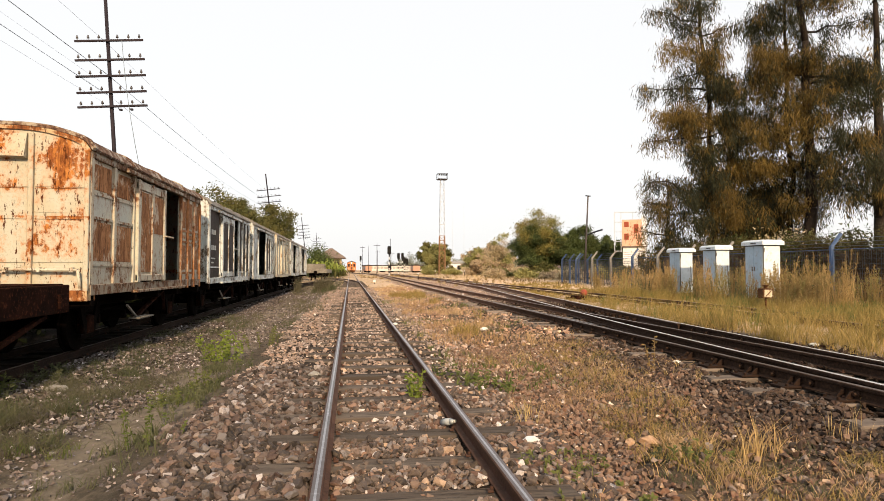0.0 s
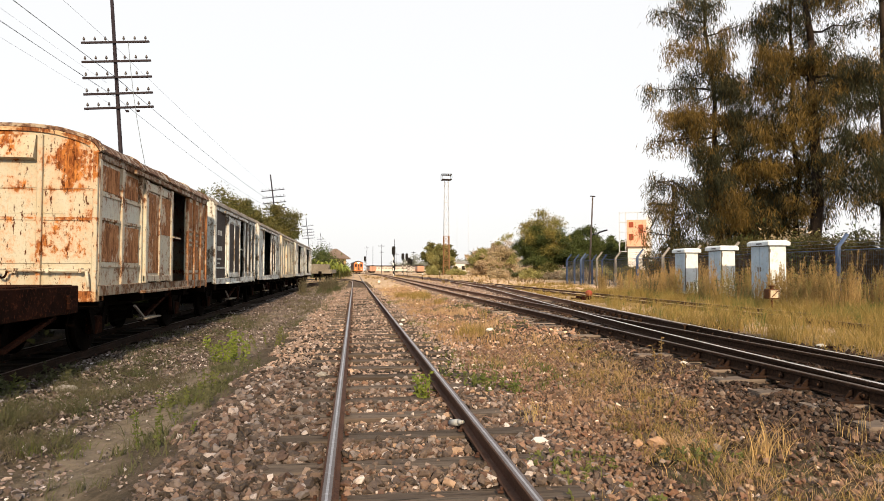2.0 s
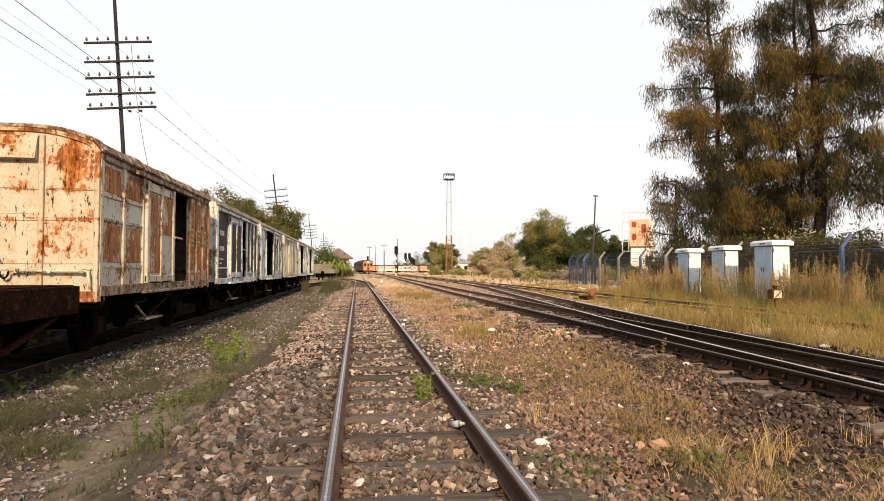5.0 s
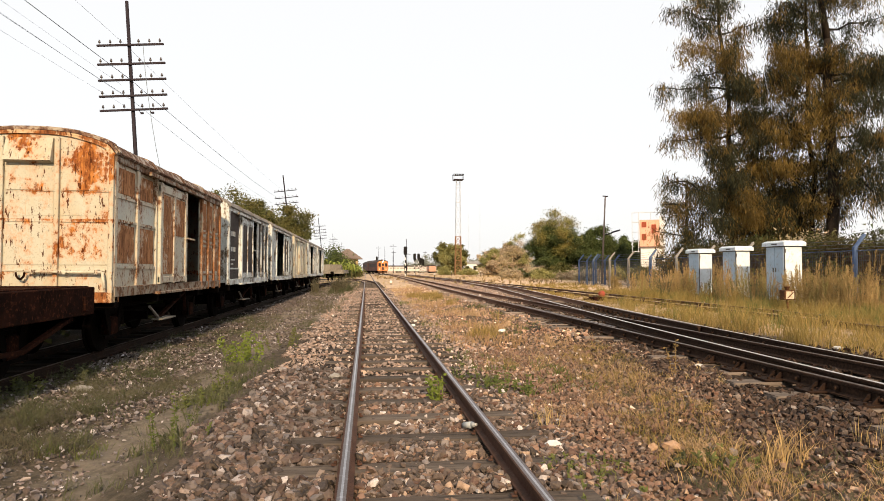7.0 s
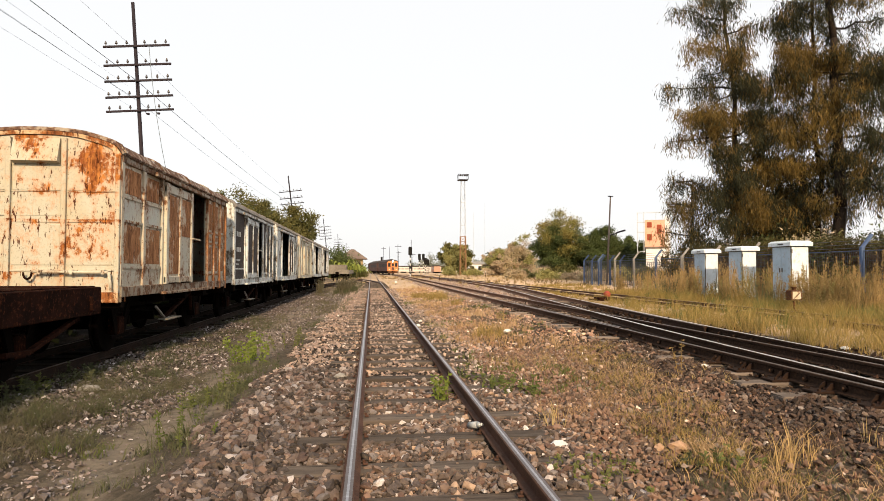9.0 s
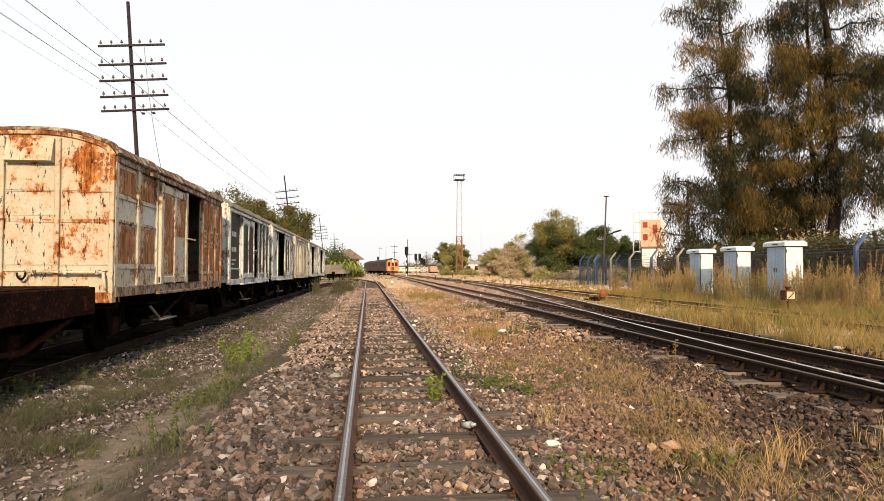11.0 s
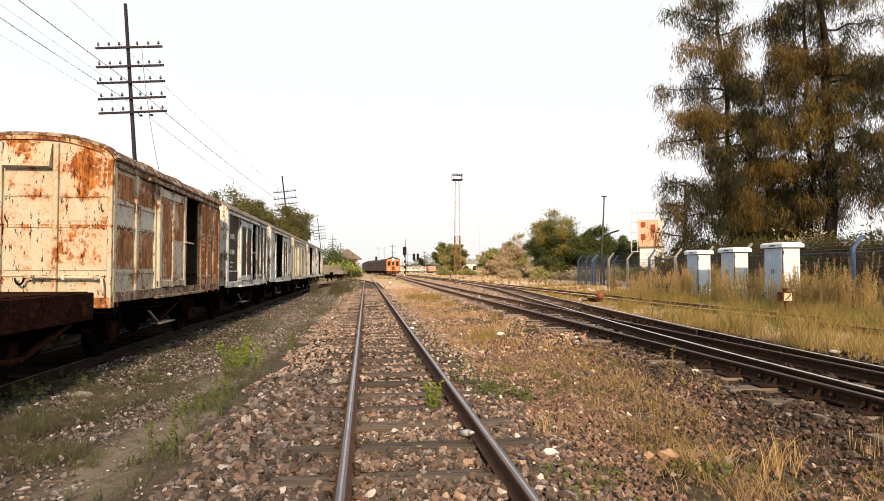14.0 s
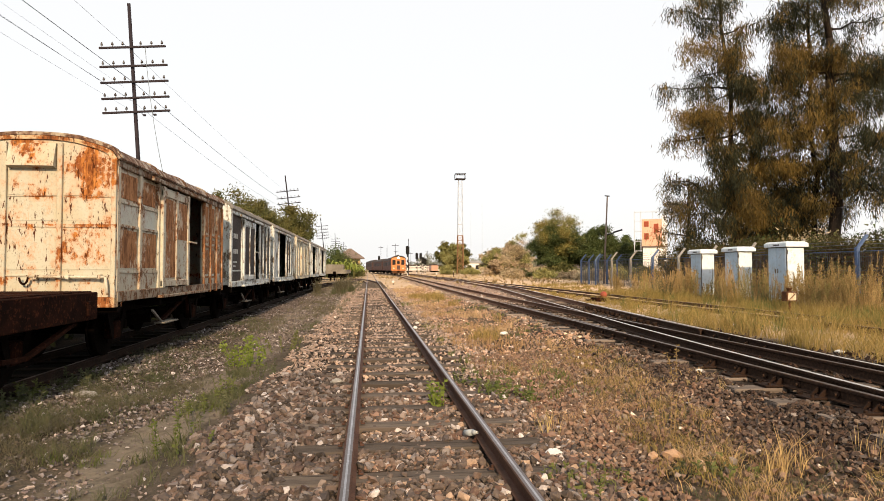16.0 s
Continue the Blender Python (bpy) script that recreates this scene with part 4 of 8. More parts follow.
                sheet("side_panel", a + 0.08, b2 - 0.06, 2.1, 2.45, 0.03, BLUEGREY, side, -0.028)
                sheet("side_panel", a + 0.08, b2 - 0.06, 2.47, ztop, 0.03, frame_mat, side, -0.034 if a < 0.5 else -0.054)
                sheet("pressed_panel", a + 0.12, b2 - 0.1, 2.52, ztop - 0.06, 0.01, panel_a, side, -0.026 if a < 0.5 else -0.046, 0.005)
            else:
                sheet("side_panel", a + 0.08, b2 - 0.06, 1.38, ztop, 0.03, panel_b, side, -0.03)
            for z in (1.36, 2.08, 2.45) if near else (1.36,):
                sheet("side_rail", a + 0.08, b2 - 0.06, z - 0.012, z + 0.03, 0.03, frame_mat, side, -0.006)
        for y in cuts:
            sheet("side_post", y - 0.05, y + 0.07, W_BOT + 0.1, ztop, 0.07, frame_mat, side, 0.008, 0.008)
        if near and s > 0:
            b = fresh()
            rivets(b, [(0, 0, 0)])
            rivet = part("rivet", b, frame_mat, side)
            rivet.matrix_basis = pose(X + 0.012, 0.07, 1.1)
            for p in [(X + 0.012, 0.07, 1.21 + 0.11 * i) for i in range(16)] + [(X - 0.002, 0.2 + 0.1 * i, 2.1) for i in range(7)]:
                again("rivet", rivet, pose(*p), side)
        leaf = new("sliding_door")
        leaf.parent = side
        sheet("door_sheet", d1 + 0.02, d2 - 0.02, W_BOT + 0.12, ztop - 0.05, 0.03, frame_mat, leaf, 0.03)
        mid = (d1 + d2) / 2
        for a, b2 in ((d1 + 0.16, mid - 0.06), (mid + 0.06, d2 - 0.14)):
            if near and a > d1 + 0.5:
                sheet("door_panel", a, b2, 1.25, 1.95, 0.012, PALE, leaf, 0.042)
                sheet("door_panel", a, b2, 2.0, ztop - 0.25, 0.012, panel_a, leaf, 0.042)
            else:
                sheet("door_panel", a, b2, 1.25, ztop - 0.25, 0.012, panel_a, leaf, 0.042)
        for a, b2 in ((d1, d1 + 0.15), (mid - 0.05, mid + 0.05), (d2 - 0.13, d2)):
            sheet("door_stile", a, b2, W_BOT + 0.1, ztop - 0.04, 0.06, frame_mat, leaf, 0.065, 0.01)
        for z in (W_BOT + 0.12, ztop - 0.22):
            sheet("door_rail", d1, d2, z, z + 0.12, 0.05, frame_mat, leaf, 0.06, 0.01)
        b = fresh()
        bar(b, (X + s * 0.1, d2 - 0.15, 1.98), (X + s * 0.12, d2 + 0.28, 1.97), 0.04, 0.03)
        part("door_latch", b, frame_mat, leaf)
        r0, r1 = min(d1, g0), max(d2, g1)
        sheet("door_track", r0 - 0.6, r1 + 0.2, ztop - 0.02, ztop + 0.05, 0.05, GRIMY_TRIM if near else frame_mat, side, 0.09, 0.008)
        sheet("door_runner", r0 - 0.1, r1 + 0.1, W_BOT - 0.08, W_BOT - 0.03, 0.12, GRIMY_TRIM if near else frame_mat, side, 0.1, 0.008)
        if s < 0:
            sheet("side_panel", g0, g1, W_BOT + 0.1, ztop, 0.03, panel_a, side, -0.03)
        sheet("side_panel", r1 + 0.02, L - 0.06, 1.24, ztop, 0.03, frame_mat if near else panel_a, side, -0.035)
        sheet("side_panel", r1 + 0.02, L - 0.06, W_BOT + 0.1, 1.22, 0.03, frame_mat, side, -0.03)
        span = (L - 0.12 - r1) / 3
        for i in range(4):
            y = r1 + 0.02 + span * i
            sheet("side_post", y, y + 0.1, W_BOT - 0.1, ztop, 0.07, RUSTPANEL if near else frame_mat, side, 0.02, 0.01)
        if near:
            for i in range(3):
                for z0, z1 in ((1.27, 1.9), (2.0, 2.15), (2.25, ztop - 0.05)):
                    sheet("pressed_panel", r1 + 0.16 + span * i, r1 - 0.04 + span * (i + 1), z0 + 0.03, z1 - 0.03, 0.01, panel_a, side, -0.027, 0.005)
        for z in (1.22, 1.95, 2.2) if near or ribbed else (1.22,):
            for i in range(3):
                sheet("side_rail", r1 + 0.12 + span * i, r1 + span * (i + 1), z - 0.02, z + 0.025, 0.03, RUSTPANEL if near else frame_mat, side, 0.0)
        if ribbed:
            for i in range(9):
                z = 1.3 + 0.19 * i
                sheet("rib", r1 + 0.12, L - 0.16, z, z + 0.05, 0.03, frame_mat, side, 0.004)
        if marks and s > 0:
            b = fresh()
            for z0, z1, ya, yb in ((2.3, 2.44, 0.42, 0.56), (2.3, 2.44, 0.64, 0.76), (2.3, 2.44, 0.84, 0.96), (1.86, 1.99, 0.4, 0.54), (1.86, 1.99, 0.62, 0.78), (1.86, 1.99, 0.86, 0.98), (1.6, 1.64, 0.4, 0.9), (1.48, 1.52, 0.4, 0.7)):
                block(b, X - 0.03, X - 0.02, ya, yb, z0, z1)
            part("stencilled_marks", b, WHITEMARK, side, "white stencilled marks")
    # black sheet standing in for the shade inside the open doorway
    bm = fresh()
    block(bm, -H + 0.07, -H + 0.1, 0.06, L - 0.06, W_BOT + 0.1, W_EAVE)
    part("doorway_shade_sheet", bm, BLACK, w)
    underframe(w, 0.0, L, W_BOT - 0.02, SIDE_RAIL)
    return w


RUSTY_ROOF = rusty("rusted_roof", (0.34, 0.3, 0.24), (0.28, 0.23, 0.17), (0.1, 0.055, 0.04), (0.2, 0.12, 0.08), 0.62, 5.0, 12)
GREY_ROOF = surface("grey_roof", (0.2, 0.19, 0.175), (0.15, 0.14, 0.13), 1.5, (0.11, 0.085, 0.07), 10, 0.85, 0.2)
wagon(8.96, PALE, RUSTPANEL, BLUEGREY, CREAM, CREAM_TOP, RUSTY_ROOF, "cream and pale green covered goods wagon, heavily rusted, sliding door ajar", True, gap=(3.72, 5.05))
wagon(16.98, WHITEGREY, DARKPANEL, DARKPANEL, WHITEGREY, WHITEGREY, GREY_ROOF, "weathered white covered goods wagon with dark brown panels, door ajar", marks=True, door=(1.55, 3.5), gap=(3.6, 4.6))
wagon(25.0, WHITEGREY, DARKPANEL, WHITEGREY, WHITEGREY, WHITEGREY, GREY_ROOF, "weathered pale grey covered goods wagon with its door slid open", door=(3.4, 5.1), gap=(1.5, 3.3))
wagon(33.05, IVORY, IVORY, IVORY, IVORY, IVORY, GREY_ROOF, "weathered ivory covered goods wagon with ribbed side", ribbed=True, gap=(3.72, 4.1))
wagon(41.1, WHITEGREY, WHITEGREY, WHITEGREY, WHITEGREY, WHITEGREY, GREY_ROOF, "weathered pale grey covered goods wagon with its door slid open", door=(3.4, 5.1), gap=(1.7, 3.3))
wagon(49.1, WHITEGREY, WHITEGREY, WHITEGREY, WHITEGREY, WHITEGREY, GREY_ROOF, "weathered pale grey covered goods wagon at the end of the row", door=(3.6, 5.3), gap=(1.7, 3.5))


def flat_wagon(m, label, L, top, rail, deck_mat=BROWNSTEEL):
    w = thing("flat_wagon", m, label=label, category="flat wagon")
    n, proto = int(3.6 * L), None
    for k in range(n):
        m = pose(0, L * k / n, -0.004 * (k % 3))
        if proto is None:
            bm = fresh()
            block(bm, -1.13, 1.13, 0.006, L / n - 0.006, top - 0.06, top, 0.006)
            proto = part("deck_plank", bm, deck_mat, w)
            proto.matrix_basis = m
        else:
            again("deck_plank", proto, m, w)
    for s in (-1, 1):
        bm = fresh()
        block(bm, s * 1.17 - 0.04, s * 1.17 + 0.04, 0, L, top - 0.4, top - 0.02, 0.012)
        for k in range(6):
            block(bm, s * 1.21 - 0.03, s * 1.21 + 0.03, 0.25 + k * (L - 0.6) / 5, 0.37 + k * (L - 0.6) / 5, top - 0.34, top - 0.14, 0.01)
        part("side_beam", bm, deck_mat, w)
    for y in (0.0, L - 0.1):
        bm = fresh()
        block(bm, -1.12, 1.12, y, y + 0.1, top - 0.42, top - 0.03, 0.012)
        part("end_beam", bm, deck_mat, w)
    underframe(w, 0.1, L - 0.1, top - 0.12, rail)
    bm = fresh()
    bar(bm, (1.12, L - 1.7, top - 0.72), (1.12, L - 0.5, top - 0.42), 0.06, 0.05)
    bar(bm, (1.12, L - 2.2, top - 0.7), (1.12, L - 1.7, top - 0.72), 0.06, 0.05)
    part("hand_brake_lever", bm, BROWNSTEEL, w)
    return w


flat_wagon(pose(-5.4, -4.2, 0), "dark brown rusty flat wagon with an empty plank deck", 12.5, 1.11, SIDE_RAIL)
flat_wagon(pose(-3.9, 65.5, 0.22, 0, 0, -2), "grey-brown flat wagon at the siding's end", 7.0, 1.15, 0.0, TIMBER)


def timber_stack():
    t = thing("timber_stack", pose(-3.85, 66.2, 1.366, 0, 0, -2), label="stack of grey timber sleepers on the flat wagon", category="timber stack")
    rng = random.Random(4)
    proto = None
    bm = fresh()
    block(bm, -1.0, 1.0, -0.1, 0.1, 0, 0.14, 0.01)
    for lay in range(4):
        for k in range(9 - lay):
            m = pose(-0.25 + rng.uniform(-0.05, 0.05), 0.2 + 0.26 * k + 0.1 * lay, lay * 0.141, 0, 0, rng.uniform(-1, 1))
            if proto is None:
                proto = part("timber", bm, TIMBER, t)
                proto.matrix_basis = m
            else:
                again("timber", proto, m, t)


timber_stack()


# ---- telegraph line ----
ARMS = (9.78, 9.08, 8.49, 7.9, 7.38)


def telegraph_pole(x, y, lean, label, h=11.45, detail=True):
    t = thing("telegraph_pole", pose(x, y, float(lie(x, y)) - 0.05, 0, lean, 0), label=label, category="telegraph pole", group="telegraph poles beside the siding")
    bm = fresh()
    rod(bm, (0, 0, 0), (0, 0, h), 0.085, 0.062, 8)
    part("pole", bm, POLEIRON, t)
    for k, z in enumerate(ARMS):
        w = 1.27 if k else 1.25
        bm = fresh()
        block(bm, -w + 0.16, w, -0.15, -0.09, z - 0.038, z + 0.038, 0.008)
        arm = part("crossarm", bm, POLEIRON, t)
        for u in (-0.99, -0.62, -0.26, 0.37, 0.75, 1.12):
            bm = fresh()
            rod(bm, (u, -0.12, z + 0.04), (u, -0.12, z + 0.12), 0.012, seg=5)
            rod(bm, (u, -0.12, z + 0.1), (u, -0.12, z + 0.16), 0.045, 0.04, 8)
            rod(bm, (u, -0.12, z + 0.16), (u, -0.12, z + 0.21), 0.028, 0.022, 8)
            part("insulator", bm, INSULATOR, arm)
        if k == 4 and detail:
            for u in (0.35, 0.72):
                bm = fresh()
                block(bm, u - 0.05, u + 0.05, -0.16, -0.08, z - 0.17, z - 0.1, 0.01)
                rod(bm, (u - 0.06, -0.12, z - 0.12), (u - 0.1, -0.12, z), 0.012, seg=5)
                part("terminal_box", bm, POLEIRON, arm)
    return t


POLES = ((-8.43, 23.1, -4.1), (-7.66, 65.6, -7.0), (-8.5, 124.0, -6.5), (-9.2, 178.0, -3.0), (-9.5, 235.0, -1))
for px, py, ln in POLES:
    telegraph_pole(px, py, ln, "leaning dark iron telegraph pole with five crossarms and insulators")


def wires():
    spans = [(-8.66, -27.0, -3.0)] + list(POLES)
    for z, u, thick, sag, many in ((9.62, 0.06, 0.005, 0.2, 5), (8.47, 0.04, 0.0115, 0.29, 5), (7.8, -0.05, 0.0065, 0.38, 5), (7.8, -0.1, 0.004, 0.27, 1), (7.55, -0.26, 0.003, 0.4, 1), (8.3, -0.3, 0.003, 0.3, 1)):
        t = thing("telegraph_wire", label="thin sagging telegraph wire strung between the poles", category="wire", group="telegraph wires")
        line = []
        for (xa, ya, la), (xb, yb, lb) in list(zip(spans, spans[1:]))[:many]:
            ends = []
            for x, y, ln in ((xa, ya, la), (xb, yb, lb)):
                m = pose(x, y, float(lie(x, y)) - 0.05, 0, ln, 0)
                ends.append(m @ Vector((u, -0.12, z)))
            line += [ends[0].lerp(ends[1], f / 14) - Vector((0, 0, sag * 4 * (f / 14) * (1 - f / 14))) for f in range(1 if line else 0, 15)]
        part("wire", tube(fresh(), line, thick), WIRE, t)
    t = thing("stay_wire", label="slack cable hanging from a telegraph pole down to the yard", category="wire")
    bm = fresh()
    a, b = Vector((-8.6, 22.95, 9.6)), Vector((-6.3, 22.0, 0.0))
    part("cable", tube(bm, [a.lerp(b, f / 10) - Vector((0.3 * 4 * (f / 10) * (1 - f / 10), 0, 0)) for f in range(11)], 0.012), WIRE, t)


wires()


# ---- plants ----
def blades(name, spots, rng, mat, height, width, lean, per, seed_heads=False):
    """Tufts of grass: each blade a bent strip of three faces."""
    co, fs, k = [], [], 0
    for (x, y, z, s) in spots:
        for _ in range(max(1, int(per * s))):
            h = height * s * rng.uniform(0.45, 1.15)
            a, r = rng.uniform(0, 6.283), 0.13 * s * math.sqrt(rng.random())
            px, py = x + r * math.cos(a), y + r * math.sin(a)
            d = rng.uniform(0, 6.283)
            ln = lean * h * rng.uniform(0.2, 1.2)
            dx, dy = ln * math.cos(d), ln * math.sin(d)
            w = width * rng.uniform(0.6, 1.3)
            wa = rng.uniform(0, 6.283)
            wx, wy = w * math.cos(wa), w * math.sin(wa)
            co += [(px - wx, py - wy, z - 0.02), (px + wx, py + wy, z - 0.02),
                   (px + 0.35 * dx - wx * 0.8, py + 0.35 * dy - wy * 0.8, z + 0.55 * h), (px + 0.35 * dx + wx * 0.8, py + 0.35 * dy + wy * 0.8, z + 0.55 * h),
                   (px + dx, py + dy, z + h)]
            fs += [(k, k + 1, k + 3), (k, k + 3, k + 2), (k + 2, k + 3, k + 4)]
            k += 5
    return mesh_arrays(name, np.array(co), np.array(fs), mat)


def tuft(name, x, y, size, mat, label, category, per=60, width=0.003, lean=0.5, seed=0, height=1.0, spread=1.0):
    rng = random.Random(seed * 7 + int(x * 100) + int(y * 10))
    spots = []
    for _ in range(6):
        a, r = rng.uniform(0, 6.28), 0.28 * size * spread * math.sqrt(rng.random())
        px, py = x + r * math.cos(a), y + r * math.sin(a)
        spots.append((px - x, py - y, float(lie(px, py)) - float(lie(x, y)), size * rng.uniform(0.6, 1.0)))
    ob = thing(name, pose(x, y, float(lie(x, y))), label=label, category=category)
    for spot in spots:
        new("blade_clump", blades("blade_clump", [spot], rng, mat, 0.55 * height, width, lean, per)).parent = ob
    return ob


def leaf_weed(name, x, y, h, mat, label, stalks=7, seed=0, leaf=0.05, spread=0.16):
    """A leafy weed: thin stalks with small leaves up their length."""
    rng = random.Random(seed)
    ob = thing(name, pose(x, y, float(lie(x, y))), label=label, category="weed")
    for _ in range(stalks):
        co, fs, k = [], [], 0
        a, r = rng.uniform(0, 6.28), spread * math.sqrt(rng.random())
        bx, by = r * math.cos(a), r * math.sin(a)
        ln = rng.uniform(0.05, 0.35) * h
        tx, ty, tz = bx + ln * math.cos(a), by + ln * math.sin(a), h * rng.uniform(0.55, 1.0)
        co += [(bx - 0.004, by, -0.02), (bx + 0.004, by, -0.02), (tx + 0.002, ty, tz), (tx - 0.002, ty, tz)]
        fs.append((k, k + 1, k + 2, k + 3))
        k += 4
        for j in range(int(26 * h / 0.4)):
            f = rng.uniform(0.1, 1.0)
            p = Vector((bx + (tx - bx) * f, by + (ty - by) * f, tz * f))
            d = Vector((rng.gauss(0, 1), rng.gauss(0, 1), rng.gauss(0.3, 0.5))).normalized()
            s = d.cross(Vector((rng.gauss(0, 1), rng.gauss(0, 1), rng.gauss(0, 1)))).normalized() * leaf * 0.28
            q = p + d * leaf * rng.uniform(0.6, 1.4)
            mid = (p + q) / 2
            co += [tuple(p), tuple(mid + s), tuple(q), tuple(mid - s)]
            fs.append((k, k + 1, k + 2, k + 3))
            k += 4
        new("leafy_stalk", mesh_arrays("leafy_stalk", np.array(co), np.array(fs), mat)).parent = ob
    return ob


def scatter(rng, n, x0, x1, y0, y1, size=(0.5, 1.0), keep=None):
    out = []
    while len(out) < n:
        x, y = rng.uniform(x0, x1), rng.uniform(y0, y1)
        if keep and not keep(x, y):
            continue
        out.append((x, y, float(lie(x, y)), rng.uniform(*size)))
    return out


def patchy(freq, cut, off=0.0):
    return lambda x, y: noise.noise(Vector((x * freq + off, y * freq - off, 0.3))) > cut


def plumes(name, plants, mat, seed, label):
    """Feathery dried weeds: upright stems set with many short rising sprigs. plants: rows of x, y, height."""
    rng = np.random.default_rng(seed)
    co, tri, k = [], [], 0
    for x, y, h in plants:
        z = float(lie(x, y)) - 0.02
        for _ in range(int(rng.integers(3, 6))):
            root = np.array([x, y, z]) + np.append(rng.normal(size=2) * 0.09, 0)
            tip = root + np.append(rng.normal(size=2) * 0.11 * h, h * rng.uniform(0.7, 1.05))
            n = int(46 * h) + 8
            f = np.sqrt(rng.uniform(0.04, 1.0, n))[:, None]
            p = root + (tip - root) * f
            d = rng.normal(size=(n, 3)) * np.array([0.55, 0.55, 0.3]) + np.array([0, 0, 0.75])
            d /= np.linalg.norm(d, axis=1)[:, None]
            e = np.cross(d, rng.normal(size=(n, 3)))
            e /= np.linalg.norm(e, axis=1)[:, None] + 1e-6
            q = p + d * (0.06 + 0.16 * (1 - f)) * rng.uniform(0.6, 1.3, (n, 1))
            w = e * rng.uniform(0.004, 0.009, (n, 1))
            co.append(np.stack([p - w * 0.6, (p + q) / 2 + w, q, p + w * 0.2], 1).reshape(-1, 3))
            tri.append(np.arange(n)[:, None] * 4 + np.array([[0, 3, 1, 2]]) + k)
            k += n * 4
            side = np.array([0.7, -0.7, 0]) * 0.004
            co.append(np.array([root - side, root + side, tip + side * 0.4, tip - side * 0.4]))
            tri.append(np.array([[0, 1, 2, 3]]) + k)
            k += 4
    g = new(name, mesh_arrays(name, np.concatenate(co), np.concatenate(tri), mat))
    tagged(g, label, "weeds", kind="stuff")


def weed_belts():
    rng = random.Random(77)
    for name, num, x0, x1, y0, y1, low, high, mat, seed, label in (
            ("feathery_brown_weeds", 85, 11.5, 12.65, 13.2, 29.0, 0.75, 1.45, WEED_RUSSET, 5, "feathery rust-brown weeds standing before the relay cabinets"),
            ("feathery_fence_weeds", 80, 13.85, 15.3, 10.0, 32.0, 0.9, 1.7, WEED_RUSSET, 6, "tall feathery brown weeds along the foot of the fence"),
            ("feathery_olive_weeds", 80, 11.4, 15.2, 11.0, 26.0, 0.7, 1.35, WEED_OLIVE, 7, "feathery olive weeds among the brown ones by the fence")):
        plants = []
        while len(plants) < num:
            x, y = rng.uniform(x0, x1), rng.uniform(y0, y1)
            in_cabinet = 12.6 < x < 13.65 and any(abs(y - c) < 0.65 for c in (18.04, 20.58, 23.08))
            clump = noise.noise(Vector((x * 0.9 + seed, y * 0.85, 0.4)))
            if in_cabinet or clump < 0.04:
                continue
            plants.append((x, y, rng.uniform(low, high) * (0.75 + 0.6 * max(0.0, clump))))
        plumes(name, plants, mat, seed, label)


